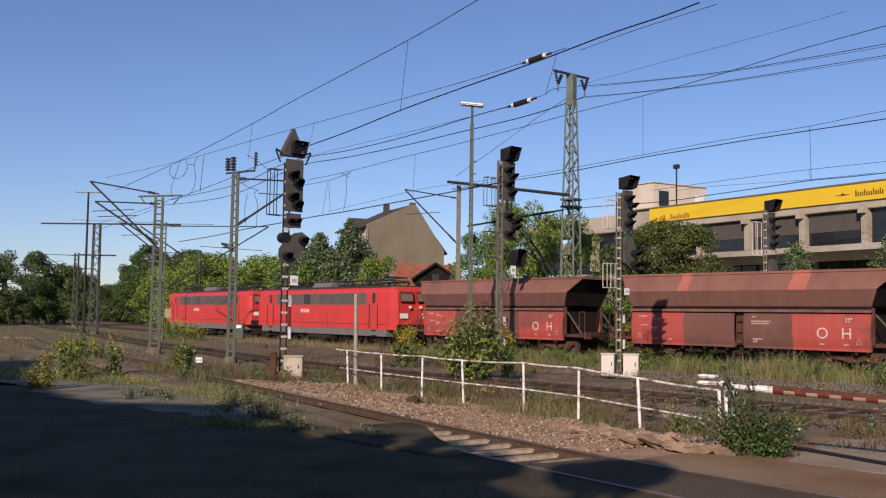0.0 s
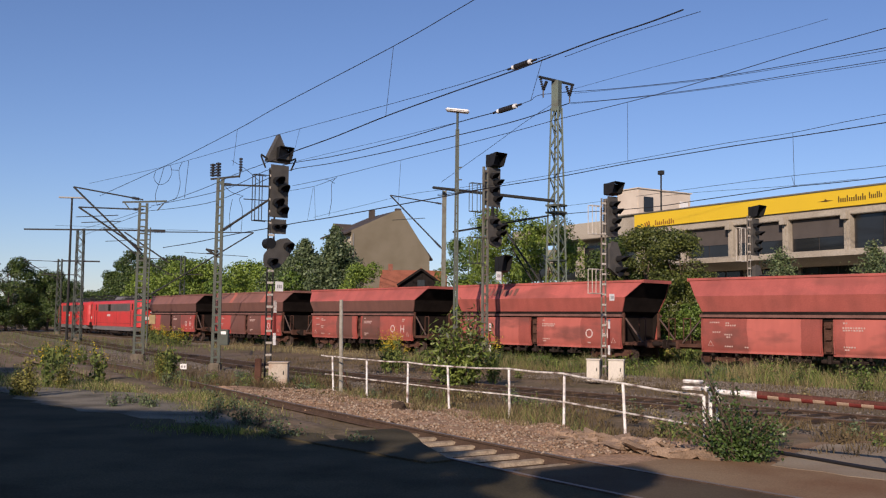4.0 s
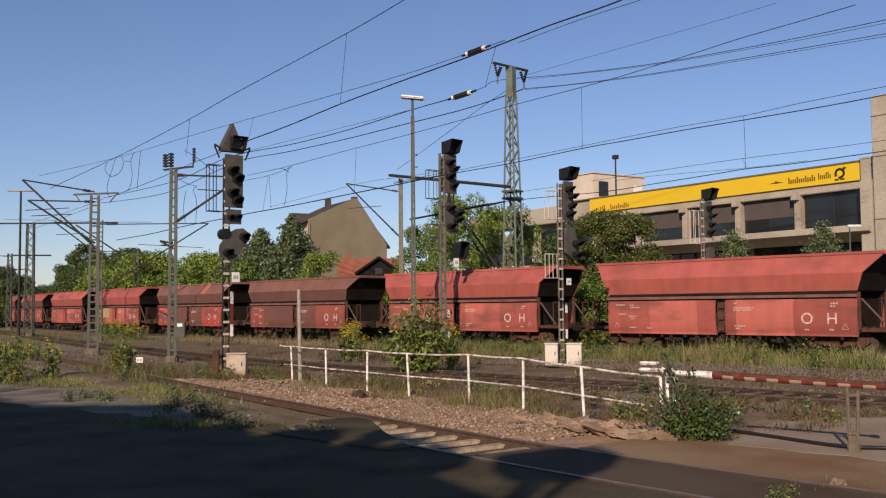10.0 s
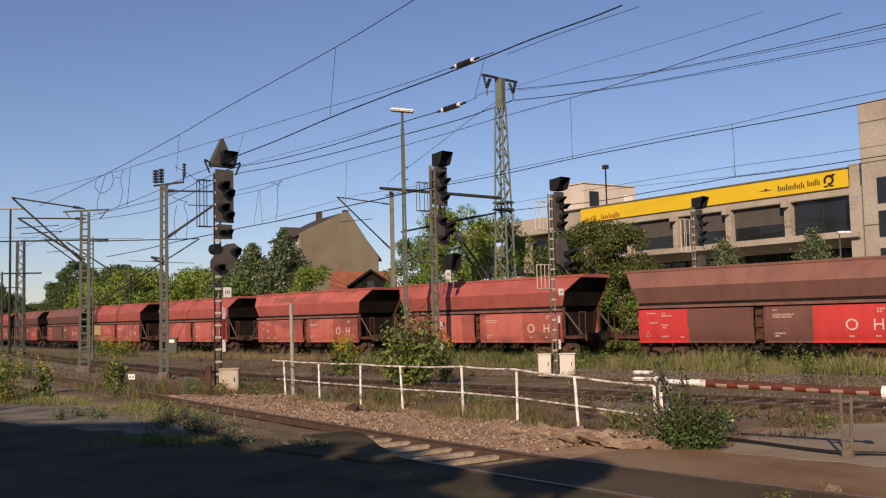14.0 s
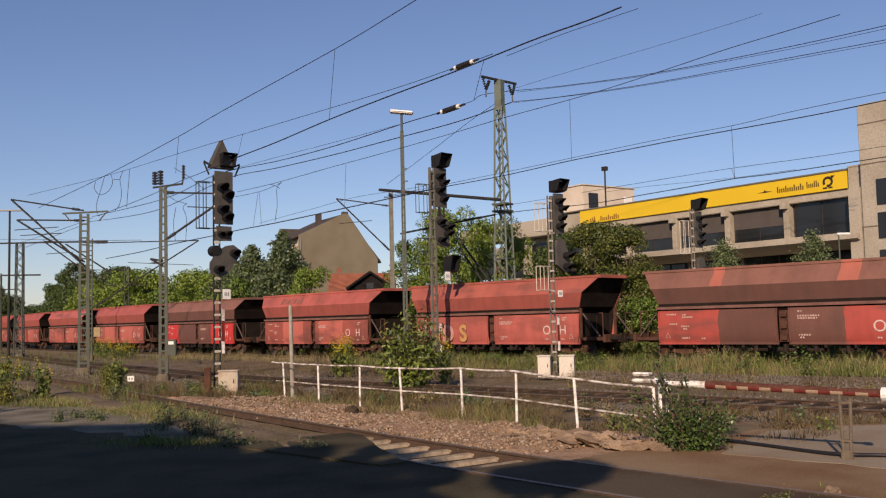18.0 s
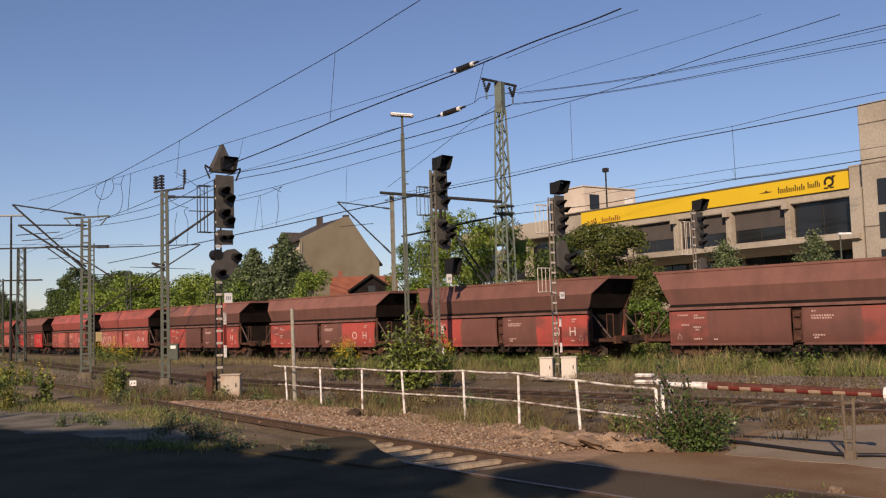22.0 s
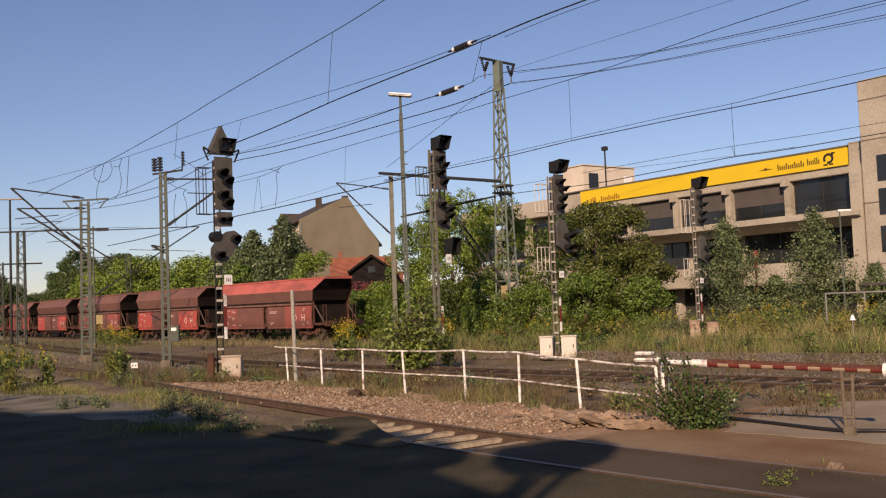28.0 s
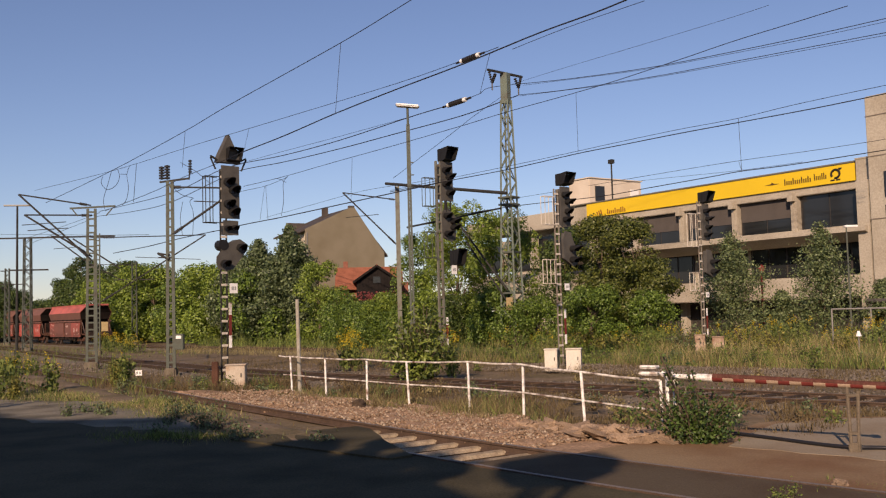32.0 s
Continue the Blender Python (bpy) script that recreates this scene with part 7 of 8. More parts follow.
# ---- trees and bushes ----
def scrub(name, x, y, h, w, stems, label, mat, leaf, per, seed, category="bush", bare=0.15, z=-0.12, slim=0.36):
    """A loose bush: arching stems from one root, leaves along them."""
    rng = np.random.default_rng(seed)
    ob = thing(name, label, category, pose(x, y, z))
    bm = bmesh.new()
    C, N = [], []
    for _ in range(stems):
        a, r = rng.uniform(0, 2 * np.pi), rng.uniform(0.1, 1.0) ** 0.7
        hh = h * rng.uniform(0.5, 1.08) * (1.05 - 0.55 * r * r)
        base = np.array([0.12 * w * np.cos(a + 1) * rng.uniform(0, 1), 0.12 * w * np.sin(a + 1) * rng.uniform(0, 1), 0.0])
        end = np.array([r * w / 2 * np.cos(a), r * w / 2 * np.sin(a), hh])
        mid = base * 0.5 + end * 0.5 + np.array([0, 0, hh * 0.16])
        bar(bm, base, mid, 0.012 * w, 0.012 * w)
        bar(bm, mid, end, 0.008 * w, 0.008 * w)
        for _ in range(per):
            f = rng.uniform(bare, 1.0)
            p = (1 - f) ** 2 * base + 2 * f * (1 - f) * mid + f * f * end
            q = rng.normal(size=3) * leaf * 1.1
            C.append(p + q)
            N.append(q / leaf + np.array([0, 0, 0.6]))
    C = np.array(C)
    C[:, 2] = np.maximum(C[:, 2], 0.03)
    part("branchwork", bm, "bark", ob)
    tagged(share("foliage", leaves_mesh("foliage", C, np.array(N), leaf, mat, rng, slim), ob), kind="stuff")
    return ob


def feathery_tree(name, x, y, h, w, branches, per, leaf, mat, label, seed, trunk=0.06, low=0.06, spread=1.0):
    """A pointed young tree: upswept side branches of small leaves round a thin stem, uneven in length."""
    rng = np.random.default_rng(seed)
    ob = thing(name, label, "tree", pose(x, y, -0.1))
    bm = bmesh.new()
    rod(bm, (0, 0, 0), (0.1, 0.05, h * 0.55), trunk, 7, trunk * 0.6)
    rod(bm, (0.1, 0.05, h * 0.55), (0.02, 0, h * 0.97), trunk * 0.6, 6, trunk * 0.15)
    C, N = [], []
    for k in range(branches):
        f = low + (1 - low) * (k / branches) ** 0.85
        a = k * 2.4 + rng.uniform(-0.5, 0.5)
        reach = w / 2 * (1 - f) ** 0.95 * rng.uniform(0.45, 1.15) * (0.55 + 0.45 * min(1, f / 0.2)) + 0.12
        z0 = h * f * 0.94
        rise = reach * rng.uniform(0.45, 1.0) * spread
        base = np.array([0, 0, z0])
        mid = base + np.array([np.cos(a) * reach * 0.55, np.sin(a) * reach * 0.55, rise * 0.75])
        end = base + np.array([np.cos(a) * reach, np.sin(a) * reach, rise])
        bar(bm, base, mid, trunk * 0.3, trunk * 0.3)
        bar(bm, mid, end, trunk * 0.16, trunk * 0.16)
        n = max(10, int(per * reach))
        t = rng.uniform(0.12, 1.05, n)[:, None]
        p = (1 - t) ** 2 * base + 2 * t * (1 - t) * mid + t * t * end
        q = rng.normal(size=(n, 3)) * np.array([1, 1, 0.8]) * (0.1 + 0.12 * reach)
        C.append(p + q)
        N.append(q + np.array([0, 0, 0.12]))
    part("trunk", bm, "bark", ob)
    C, N = np.concatenate(C), np.concatenate(N)
    C[:, 2] = np.maximum(C[:, 2], 0.05)
    tagged(share("crown", leaves_mesh("crown", C, N / (np.linalg.norm(N, axis=1)[:, None] + 1e-9), leaf, mat, rng, 0.3), ob), kind="stuff")
    return ob


def at(s, off):
    return along(s, off)


def bush_row():
    """The dense green row behind the main track."""
    rng = random.Random(11)
    spec = []
    for k in range(8):
        s = -66 - k * 6.2
        spec.append((s, 9.0 + rng.uniform(-1.0, 2.0) + 0.02 * k, rng.uniform(6.0, 7.4) + (0.14 * k), rng.uniform(7.5, 9.0)))
    for i, (s, off, h, w) in enumerate(spec):
        x, y = at(s, off)
        tree("tree", x, y, h, w, 0.3, "dense green tree in a row along the railway", "leaf_light" if i % 3 else "leaf_mid", 0.22, 110, 30 + i, 60, 0.25, trunk=0.15)


bush_row()
for s, off, h, w in ((-70.5, 8.5, 8.0, 6.5), (-66.5, 8.0, 9.2, 6.2), (-63.0, 9.0, 10.2, 6.4)):
    x, y = at(s, off)
    feathery_tree("tree", x, y, h, w, 190, 190, 0.24, "leaf_grey", "full grey-green pointed tree beside the railway", int(-s * 2), 0.12, 0.03, 1.1)
for s, off, h, w, low, mat, leaf, dens, lab in (
    (-57.2, 8.0, 6.2, 5.0, 0.2, "leaf_light", 0.32, 40, "low green tree below the house"),
    (-53.4, 7.4, 3.9, 3.6, 0.2, "leaf_mid", 0.32, 40, "low green tree below the house"),
    (-50.5, 7.0, 2.9, 6.0, 0.1, "leaf_mid", 0.3, 40, "wide spreading green shrub"),
    (-46.5, 6.5, 2.7, 5.0, 0.1, "leaf_mid", 0.3, 40, "wide spreading green shrub"),
    (-44.0, 7.2, 7.2, 4.8, 0.1, "leaf_mid", 0.3, 44, "leafy young green tree"),
    (-40.8, 7.2, 8.9, 6.4, 0.2, "leaf_light", 0.3, 46, "tall light green tree"),
    (-37.0, 7.4, 8.0, 5.6, 0.2, "leaf_light", 0.3, 46, "tall light green tree"),
    (-35.5, 5.2, 3.4, 4.0, 0.1, "leaf_mid", 0.26, 44, "low spreading green shrub"),
    (-33.0, 8.8, 6.8, 4.2, 0.2, "leaf_dark", 0.3, 50, "dark green leafy tree"),
    (-30.2, 8.6, 7.1, 5.4, 0.2, "leaf_olive", 0.3, 56, "broad olive green tree in front of the office building"),
    (-27.8, 8.2, 6.7, 4.8, 0.2, "leaf_olive", 0.3, 56, "broad olive green tree in front of the office building"),
    (-43.4, 5.8, 3.3, 4.4, 0.1, "leaf_mid", 0.26, 44, "low spreading green shrub"),
    (-39.6, 5.6, 3.0, 4.0, 0.1, "leaf_dark", 0.26, 44, "low spreading green shrub"),
    (-47.4, 6.2, 3.5, 4.0, 0.1, "leaf_light", 0.26, 44, "low spreading green shrub"),
    (-33.0, 5.6, 2.8, 4.0, 0.1, "leaf_mid", 0.26, 44, "low spreading green shrub"),
    (-29.0, 5.6, 3.2, 4.4, 0.1, "leaf_mid", 0.26, 44, "low spreading green shrub"),
    (-25.8, 6.2, 2.8, 3.2, 0.1, "leaf_mid", 0.26, 44, "low spreading green shrub"),
):
    x, y = at(s, off)
    tree("tree" if h > 4.5 else "shrub", x, y, h, w, low, lab, mat, leaf * 0.42, dens * 6.0, int(-s * 7), 66, category="tree" if h > 4.5 else "shrub")
for s, off, h, w in ((-22.6, 9.0, 6.1, 4.6), (-18.2, 9.6, 6.3, 4.0), (-20.2, 9.5, 2.6, 2.6), (-15.8, 10.5, 3.0, 2.4)):
    x, y = at(s, off)
    if h > 4:
        feathery_tree("birch_tree", x, y, h, w * 1.1, 100, 120, 0.12, "leaf_birch", "slender feathery young birch", int(-s * 3))
    else:
        tree("shrub", x, y, h, w, 0.3, "low spreading green shrub", "leaf_birch", 0.11, 260, int(-s * 3), 80, 0.95, category="shrub", trunk=0.06)
for i, (s, off, h, w) in enumerate(((-117, 11, 9.6, 8.5), (-127, 11, 11.0, 7.5), (-137, 12, 10.8, 6.5), (-148, 12, 9.0, 6), (-106, 11, 9.2, 8))):
    x, y = at(s, off)
    tree("tree", x, y, h, w, 0.3, "tall dark green tree in a row along the railway", "leaf_dark", 0.24, 100, 150 + i, 60, 0.5, trunk=0.18)
# far wood on the horizon at the end of the line
for i, (x, y, h, w) in enumerate(((-66, 119, 9.8, 9), (-61, 121, 9.2, 8), (-57, 124, 7.6, 7), (-76, 126, 10.5, 10), (-84, 188, 8.2, 14), (-92, 190, 8.6, 14), (-68, 165, 6.0, 10), (-75, 176, 6.5, 11), (-72, 215, 8, 16), (-58, 150, 4.6, 9), (-104, 225, 9, 18))):
    tree("tree", x, y, h, w, 0.2, "distant green tree at the end of the line", "leaf_dark", 0.2, 190, 90 + i, 46, 0.25, trunk=0.2)
scrub("bush", -0.75, 30.6, 2.35, 2.3, 50, "long-leaved green bush growing by the railing", "leaf_bush", 0.19, 64, 5, bare=0.08, slim=0.17)
scrub("bush", 3.72, 14.2, 0.92, 1.25, 42, "dark green straggly bush at the end of the railing", "leaf_shrub", 0.052, 110, 6, bare=0.05)
scrub("bush", 3.62, 14.2, 1.5, 1.9, 26, "long leafy sprigs straggling round the railing end", "leaf_shrub", 0.05, 60, 16, bare=0.15)


def goldenrod(x, y, n, r, h, seed, bloom=0.5):
    """A clump of yellow-flowering stems."""
    rng = np.random.default_rng(seed)
    ob = thing("goldenrod", "yellow-flowering goldenrod clump in the trackside grass", "wild flowers", pose(x, y, -0.1), group="goldenrod clumps")
    bm = bmesh.new()
    C, N, F = [], [], []
    for _ in range(n):
        a, d = rng.uniform(0, 2 * np.pi), r * np.sqrt(rng.uniform(0, 1))
        px, py, hh = d * np.cos(a), d * np.sin(a), h * rng.uniform(0.65, 1.1)
        tip = np.array([px * 1.25, py * 1.25, hh])
        bar(bm, (px, py, 0), tip, 0.012, 0.012)
        for k in range(16):
            f = rng.uniform(0.1, 0.85)
            C.append(np.array([px, py, 0]) * (1 - f) + tip * f + rng.normal(size=3) * 0.06)
            N.append(rng.normal(size=3) + [0, 0, 0.6])
        for k in range(34 if rng.uniform() < bloom else 0):
            F.append(tip + rng.normal(size=3) * [0.08, 0.08, 0.13])
    tagged(part("stalkwork", bm, "grassgreen", ob), kind="stuff")
    tagged(share("foliage", leaves_mesh("foliage", np.array(C), np.array(N), 0.13, "grassgreen", rng), ob), kind="stuff")
    F = np.array(F if F else [tip])
    tagged(share("flower_head", leaves_mesh("flower_head", F, rng.normal(size=F.shape), 0.05, "flower", rng), ob, label="yellow plumes of flowers"), kind="stuff")
    return ob


for i, (s, off, n, r, h) in enumerate(((-66, -4.5, 36, 1.0, 1.2), (-69, -4.5, 30, 0.9, 1.3), (-63.5, -4.8, 20, 0.8, 0.8))):
    x, y = at(s, off)
    goldenrod(x, y, n, r, h, 200 + i)
for i, (x, y, n, r, h) in enumerate(((-3.6, 38.3, 34, 0.5, 1.3), (0.45, 31.8, 10, 0.25, 1.35), (-17.5, 40.5, 16, 0.8, 0.8), (-13.6, 30.6, 15, 0.42, 1.1), (-10.3, 31.0, 20, 0.3, 1.1), (-12.3, 27.2, 16, 0.3, 1.3), (-11.5, 28.6, 9, 0.22, 1.1), (-19.5, 43.5, 16, 1.0, 0.8))):
    goldenrod(x, y, n, r, h, 240 + i, 0.7 if i < 2 else 0.2)
for i in range(22):
    rng = np.random.default_rng(300 + i)
    x, y = at(-38 + i * 1.3, 4.4 + rng.uniform(-0.8, 3.0))
    goldenrod(x, y, 26, 0.9, rng.uniform(0.8, 1.5), 270 + i, 0.16)


def band_spots(rng, k, s0, s1, o0, o1, z=-0.1, gap=0.0):
    s, o = rng.uniform(s0, s1, k), rng.uniform(o0, o1, k)
    kk = K + CV * s * s + o
    x, y = NX * kk - UX * s, NY * kk - UY * s
    p = np.stack([x, y, np.full(k, z)], 1)
    if gap:
        f = np.array([noise.noise((a * 0.45, b * 0.45, 7)) for a, b in zip(x, y)])
        p = p[f > gap]
    return p


R1 = np.random.default_rng(77)
blades("tall_grass", np.concatenate([band_spots(R1, 15000, -34, -6, -5.5, -0.6, gap=-0.1), band_spots(R1, 3000, -60, -34, -5, -1.0, gap=0.0)]), "tall dry grass in front of the main track", "grass", 0.4, 0.014, 1)
blades("weeds", band_spots(R1, 7000, -36, -6, -5.5, -0.7, gap=0.0), "green weeds in front of the main track", "grassgreen", 0.42, 0.026, 2, "weeds")
blades("tall_grass", band_spots(R1, 9000, -40, -6, 3.2, 9.5, gap=-0.1), "tall dry grass behind the main track", "grass", 0.6, 0.016, 3)
blades("weeds", band_spots(R1, 12000, -70, -6, 3.0, 9.5, gap=-0.1), "green weeds behind the main track", "grassgreen", 0.7, 0.03, 4, "weeds")
blades("dry_grass", np.concatenate([band_spots(R1, 18000, -26, -6, -21.8, -17.0, gap=-0.2), band_spots(R1, 2000, -34, -26, -21.8, -17.2, gap=0.0), band_spots(R1, 11000, -40, -6, -13.0, -5.6, gap=-0.05), band_spots(R1, 4000, -70, -30, -24, -6, gap=0.1), band_spots(R1, 4000, -120, -60, -26, -4, gap=0.0)]), "thin dry grass between the tracks", "thatch", 0.2, 0.014, 5)
blades("weeds", np.concatenate([band_spots(R1, 2500, -32, -8, -21.8, -17.3, gap=0.15), band_spots(R1, 5000, -60, -24, -28, -15, gap=0.12), band_spots(R1, 5000, -110, -50, -24, -3, gap=0.0)]), "low green weeds between the tracks", "grassgreen", 0.28, 0.018, 6, "weeds")


def edge_spots(rng, pts, k, spread):
    out = []
    for _ in range(k):
        i = rng.integers(0, len(pts) - 1)
        f = rng.uniform()
        a, b = np.array(pts[i]), np.array(pts[i + 1])
        c = a + (b - a) * f + rng.normal(size=2) * spread
        out.append((c[0], c[1], -0.06))
    return np.array(out)


def rail_spots(rng, k, s0, s1, d0, d1):
    out = []
    for _ in range(k):
        c, _ = centre(FRONT, rng.uniform(s0, s1), rng.uniform(d0, d1))
        out.append((c.x, c.y, -0.14))
    return np.array(out)


blades("dry_grass", np.concatenate([rail_spots(R1, 1500, -34, -12.4, -1.7, -0.9), rail_spots(R1, 300, -45, -14, -0.5, 0.4)]), "withered grass over the near rail of the siding", "thatch", 0.13, 0.012, 15)
blades("weeds", rail_spots(R1, 900, -34, -12.4, -1.9, -0.9), "green weeds over the near rail of the siding", "grassgreen", 0.11, 0.014, 16, "weeds")
EDGE = [(-14, 26.4), (-8.6, 24.6), (-6.4, 21.8), (-4.6, 17.9), (-3.0, 15.9), (-1.6, 14.9)]
blades("weeds", edge_spots(R1, EDGE[:5], 3600, 0.5), "tufts of weeds along the asphalt edge", "grassgreen", 0.13, 0.013, 7, "weeds")
blades("dry_grass", edge_spots(R1, EDGE[:5], 2600, 0.55), "dry grass along the asphalt edge", "grass", 0.15, 0.011, 8)
FRINGE = [(-15.5, 29.5), (-12.6, 28.2), (-9.8, 27.2), (-8.1, 24.6), (-6.8, 22.5), (-5.3, 20.2)]
blades("straw_grass", edge_spots(R1, FRINGE, 4200, 0.4), "tall yellow-green grass fringe beside the asphalt", "straw", 0.15, 0.012, 41)
blades("weeds", edge_spots(R1, FRINGE, 5200, 0.45), "green weeds in the grass fringe beside the asphalt", "grassgreen", 0.16, 0.015, 42, "weeds")
YARDWEED = [(-5.9, 17.0), (-5.2, 16.5), (-4.4, 16.6), (-3.7, 16.2)]
blades("weeds", edge_spots(R1, YARDWEED, 1500, 0.28), "low green weeds growing through the asphalt", "grassgreen", 0.12, 0.014, 43, "weeds")
blades("weeds", edge_spots(R1, [(4.3, 10.6), (4.6, 10.3), (5.0, 10.0), (5.6, 10.2)], 1600, 0.22), "dark weeds beside the path", "grassgreen", 0.14, 0.012, 44, "weeds")
for i, (x, y, w, h) in enumerate(((-4.4, 17.6, 0.6, 0.55), (-5.2, 18.4, 0.45, 0.45), (-3.2, 15.9, 0.8, 0.3), (-7.9, 21.5, 0.5, 0.3), (-5.0, 17.0, 0.5, 0.3), (-12.6, 28.5, 0.8, 0.8), (-13.4, 30.0, 1.0, 0.9), (-4.1, 17.7, 0.5, 0.75), (-4.25, 17.4, 0.4, 0.6), (-5.2, 19.9, 0.6, 0.6), (-5.4, 19.6, 0.5, 0.55), (-3.5, 16.5, 0.5, 0.35), (-8.0, 20.7, 0.35, 0.4), (-7.4, 21.0, 0.35, 0.35), (-6.6, 23.2, 0.6, 0.45), (-8.8, 26.6, 0.5, 0.6), (-1.9, 15.3, 0.5, 0.22), (-7.2, 20.8, 0.5, 0.25))):
    scrub("weed_plant", x, y, h, w, 14, "straggly green weed growing through the asphalt edge", "leaf_grey", 0.05, 14, 400 + i, "weed", z=-0.06)
for i, (x, y, w, h) in enumerate(((3.3, 9.68, 0.24, 0.2), (3.42, 9.6, 0.2, 0.26))):
    scrub("weed_plant", x, y, h, w, 9, "small green sprig growing in the crossing", "grassgreen", 0.026, 16, 440 + i, "weed", z=0.0)
for i, (x, y, w, h) in enumerate(((-10.9, 22.9, 0.4, 1.1), (-11.35, 23.2, 0.4, 0.85), (-11.9, 26.9, 0.5, 0.8), (-10.5, 31.1, 0.5, 1.15))):
    scrub("weed_plant", x, y, h, w, 20, "tall yellow-green weed at the edge of the yard", "leaf_gold", 0.06, 40, 450 + i, "weed", z=-0.1)

# ---- loose stones on the bank and ballast ----
def stones(name, spots, size, mat, label, seed):
    rng = np.random.default_rng(seed)
    base = np.array([(1, 0, 0), (-1, 0, 0), (0, 1, 0), (0, -1, 0), (0, 0, 1), (0, 0, -1)], float)
    tri = np.array([(0, 2, 4), (2, 1, 4), (1, 3, 4), (3, 0, 4), (2, 0, 5), (1, 2, 5), (3, 1, 5), (0, 3, 5)])
    k = len(spots)
    sc = size * rng.uniform(0.5, 1.5, (k, 1, 1)) * rng.uniform(0.6, 1.3, (k, 6, 1)) * np.array([1, 1, 0.7])
    a = rng.uniform(0, 2 * np.pi, k)
    c, s = np.cos(a), np.sin(a)
    v = base[None] * sc
    v = np.stack([v[..., 0] * c[:, None] - v[..., 1] * s[:, None], v[..., 0] * s[:, None] + v[..., 1] * c[:, None], v[..., 2]], -1)
    v += rng.normal(size=v.shape) * size * 0.15 + np.asarray(spots)[:, None, :]
    f = (np.arange(k)[:, None, None] * 6 + tri[None]).reshape(-1, 3)
    tagged(new(name, raw(name, v.reshape(-1, 3), f, mat)), label, "gravel", kind="stuff")


def bank_spots(rng, k):
    out = []
    for _ in range(k):
        c, _ = centre(FRONT, rng.uniform(-23, -9), rng.uniform(0.75, 3.2))
        out.append((c.x, c.y, 0.09 * noise.noise((c.x * 1.1, c.y * 1.1, 0)) + 0.045 * noise.noise((c.x * 4, c.y * 4, 3))))
    return np.array(out)


M["bankstone"] = leaf_material("reddish loose stone", (0.18, 0.115, 0.07), (0.46, 0.31, 0.2), 0.9)
M["greystone"] = leaf_material("grey loose stone", (0.12, 0.098, 0.075), (0.3, 0.255, 0.2), 0.9)
M["palestone"] = leaf_material("pale sandy chippings", (0.3, 0.23, 0.16), (0.6, 0.48, 0.35), 0.9)
stones("gravel", bank_spots(R1, 11000), 0.029, "bankstone", "loose reddish stones on the bank", 1)
stones("chippings", bank_spots(R1, 4200), 0.031, "palestone", "pale sandy chippings on the bank", 4)
stones("gravel", np.concatenate([band_spots(R1, 9000, -24, -4, -9.5, -5.0, -0.09), band_spots(R1, 4500, -24, -2, -17.4, -12.8, -0.1), band_spots(R1, 4000, -50, -24, -17.4, -12.0, -0.1)]), 0.036, "greystone", "loose grey ballast stones", 2)


# ---- unseen buildings and trees, added to cast the shade on the yard ----
def shade_casters():
    ob = thing("station_building", "unseen long brick block added to shade the asphalt yard", "building", pose(-33, -10.5, -0.1))
    bm = bmesh.new()
    box(bm, 0, 0, 6.55, 40, 8, 13.1)
    part("wall", bm, "brick", ob)
    bm = bmesh.new()
    box(bm, 0, 0, 13.2, 40.4, 8.2, 0.2)
    part("roof", bm, "slate", ob)
    # added upper block, its outline set by the wanted shadow edge
    bm = bmesh.new()
    prism(bm, [(-20, 13.25), (18, 13.25), (16, 13.7), (10, 16.7), (1.5, 22.5), (-20, 22.5)], "y", -2, 4)
    part("shade_upper", bm, "brick", ob)
    # second added block; the stepped top shapes the shadow near the crossing
    ob = thing("shed", "unseen brick block with a stepped top, added to shade the yard", "building", pose(-8.0, -8.5, -0.1))
    bm = bmesh.new()
    prism(bm, [(-5.2, 0), (5.0, 0), (5.0, 7.3), (3.55, 8.3), (2.4, 9.1), (1.4, 9.8), (-1.3, 10.5), (-4.4, 11.8), (-5.2, 12.2)], "y", -2, 2)
    part("wall", bm, "brick", ob)
    bm = bmesh.new()
    prism(bm, [(5.2, 7.2), (3.55, 8.32), (2.4, 9.12), (1.4, 9.82), (-1.3, 10.52), (-4.4, 11.82), (-5.2, 12.22), (-5.2, 12.32), (-4.4, 11.95), (-1.3, 10.65), (1.4, 9.95), (2.4, 9.24), (3.55, 8.44), (5.2, 7.32)], "y", -2.1, 2.1)
    part("roof", bm, "slate", ob)


shade_casters()
# added crowns out of view give the shadow its leafy edge
for x, y, h, w in ((-12.0, -5.0, 11.6, 4.5), (-9.5, -5.2, 10.3, 3.4), (-7.9, -5.0, 10.1, 2.0), (-6.7, -5.2, 10.2, 1.7), (-5.8, -5.0, 9.5, 1.4), (-5.1, -5.0, 9.1, 1.0), (-3.6, -5.0, 9.05, 1.25)):
    tree("tree", x, y, h, w, 3.0 if x < -4 else 8.3, "unseen leafy green tree added to shade the yard", "leaf_mid", 0.4, 200, int(70 + x), 70, 0.2, trunk=0.2)

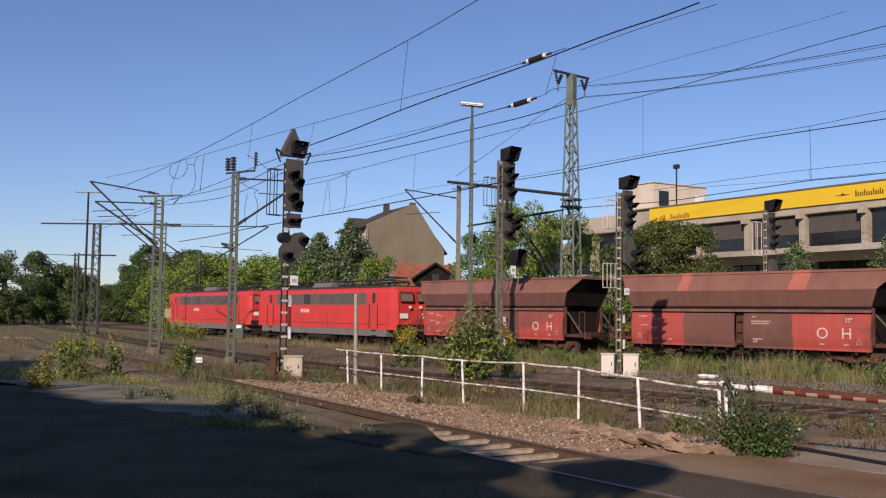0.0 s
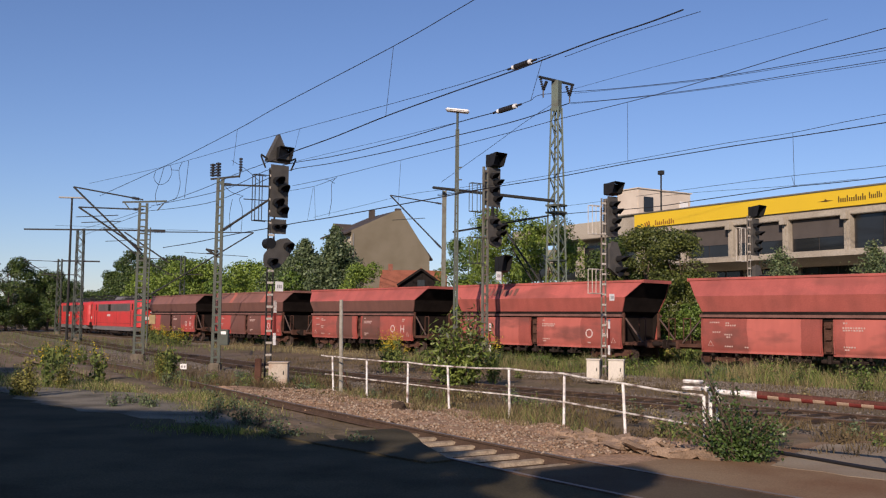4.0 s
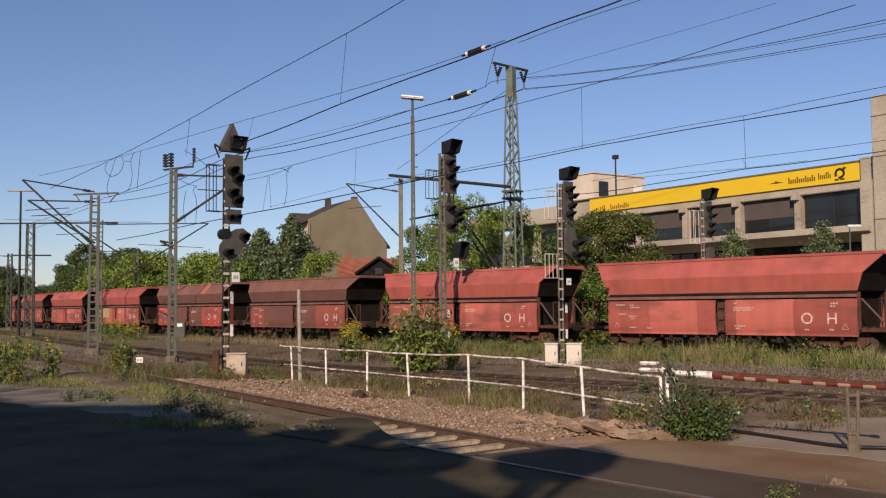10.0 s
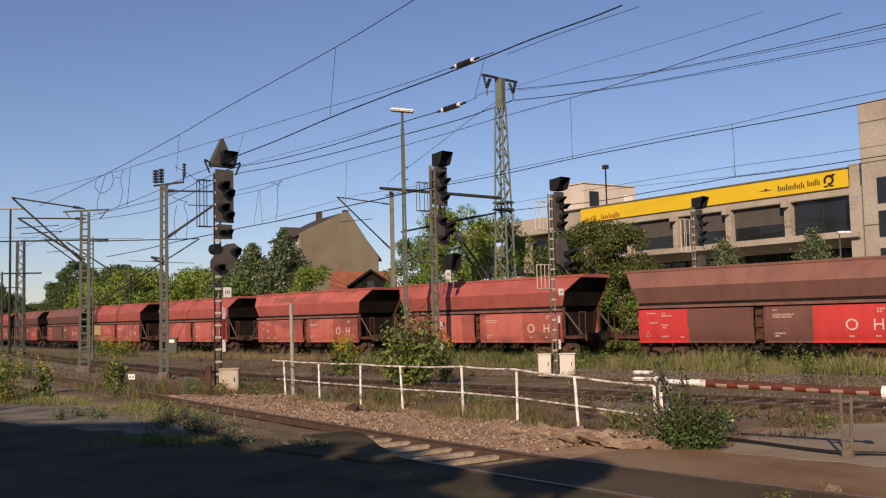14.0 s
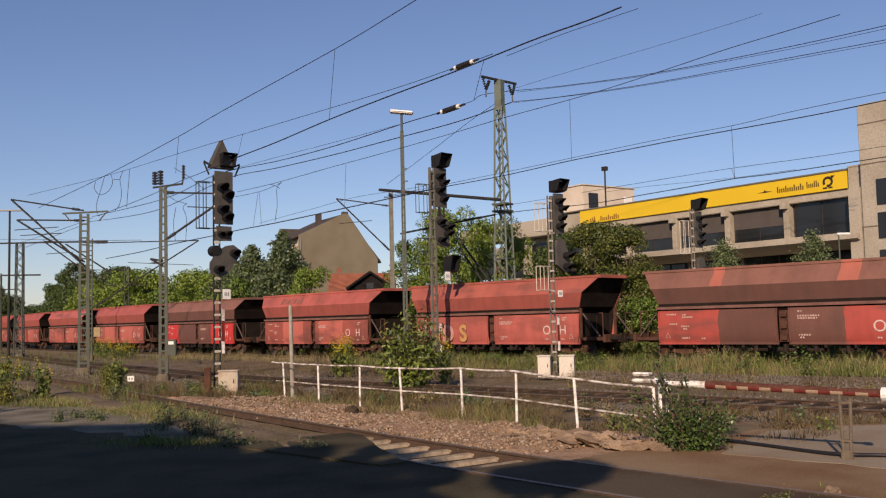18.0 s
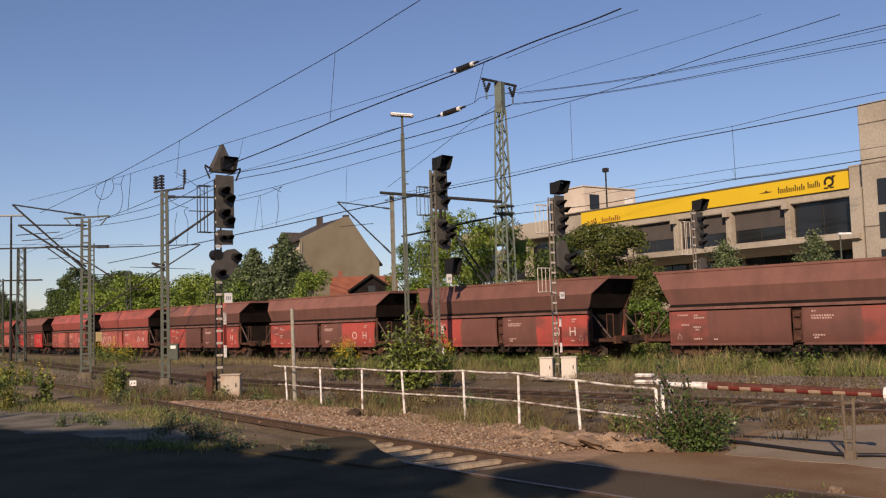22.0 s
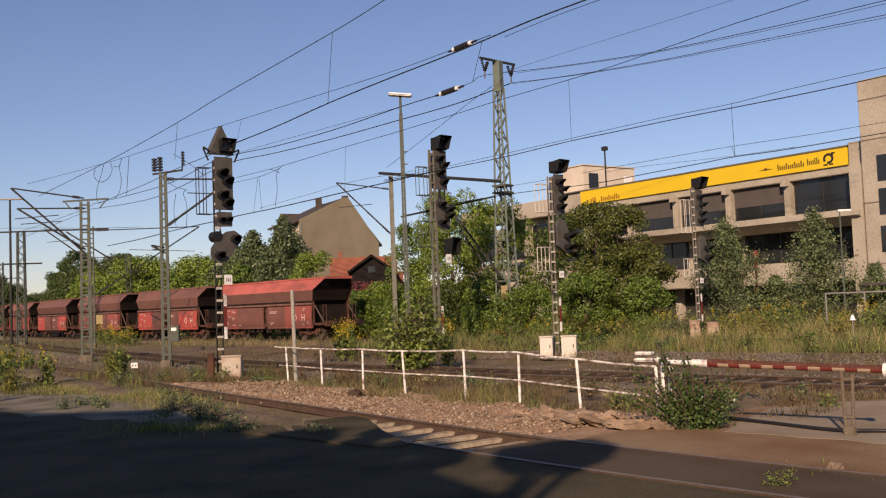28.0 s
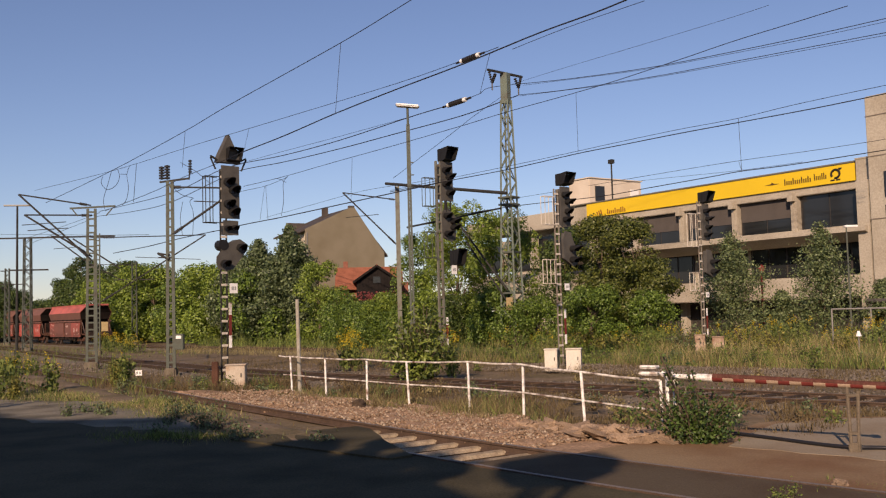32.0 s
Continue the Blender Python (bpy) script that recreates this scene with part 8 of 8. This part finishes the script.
# ---- weeds that break up the grass before and behind the train ----
for i in range(46):
    rng = np.random.default_rng(500 + i)
    s = -37 + 0.66 * i + rng.uniform(-0.5, 0.5)
    x, y = at(s, rng.choice([-1.6, -2.6, -3.6, -4.8]) + rng.uniform(-0.4, 0.4))
    scrub("weed_plant", x, y, rng.uniform(0.3, 0.85), rng.uniform(0.5, 1.3), 16, "low green weed clump in the trackside grass", rng.choice(["leaf_mid", "leaf_grey", "leaf_dark", "grassgreen"]), 0.09, 16, 600 + i, "weed")
for i in range(60):
    rng = np.random.default_rng(700 + i)
    s = -30 + 0.4 * i + rng.uniform(-0.6, 0.6)
    x, y = at(s, rng.uniform(-12.5, -9.6) if i % 4 == 0 else rng.uniform(-21.3, -17.4))
    scrub("weed_plant", x, y, rng.uniform(0.15, 0.45), rng.uniform(0.3, 0.8), 12, "low dry weed clump between the tracks", rng.choice(["grass", "leaf_grey", "thatch", "grassgreen"]), 0.06, 14, 800 + i, "weed")
for i in range(34):
    rng = np.random.default_rng(900 + i)
    s = -40 + 1.0 * i + rng.uniform(-0.6, 0.6)
    x, y = at(s, rng.uniform(3.6, 8.5))
    hi = rng.uniform(0.7, 1.7) * (1.0 if s < -14 else 0.7)
    scrub("wild_shrub", x, y, hi, hi * rng.uniform(1.2, 1.8), 26, "yellow-green wild shrub in the tall grass", rng.choice(["leaf_gold", "leaf_gold", "leaf_mid", "leaf_grey"]), 0.1, 26, 950 + i, "shrub")
blades("straw_grass", np.concatenate([band_spots(R1, 15000, -24, -2, 3.0, 8.0, gap=-0.1), band_spots(R1, 4000, -22, -4, -4.5, -1.0, gap=0.1)]), "pale straw-coloured grass beside the main track", "straw", 0.5, 0.014, 21)
boulder("loose_stone", 4.26, 10.5, 0.02, 0.09, "pale loose stone on the path", "slab", 9)
blades("dry_grass", rail_spots(R1, 2600, -22, -11, 2.5, 3.7), "dry grass along the foot of the railing", "grass", 0.26, 0.012, 31)
blades("weeds", rail_spots(R1, 900, -22, -11, 2.7, 3.7), "green weeds along the foot of the railing", "grassgreen", 0.24, 0.014, 32, "weeds")
for x, y, w, h in ((6.3, 41.5, 1.3, 0.65), (7.4, 42.5, 1.0, 0.5), (5.4, 40.8, 0.9, 0.5)):
    scrub("weed_plant", x, y, h, w, 30, "bright green leafy weed beside the main track", "leaf_light", 0.1, 26, int(x * 100), "weed")

motions()
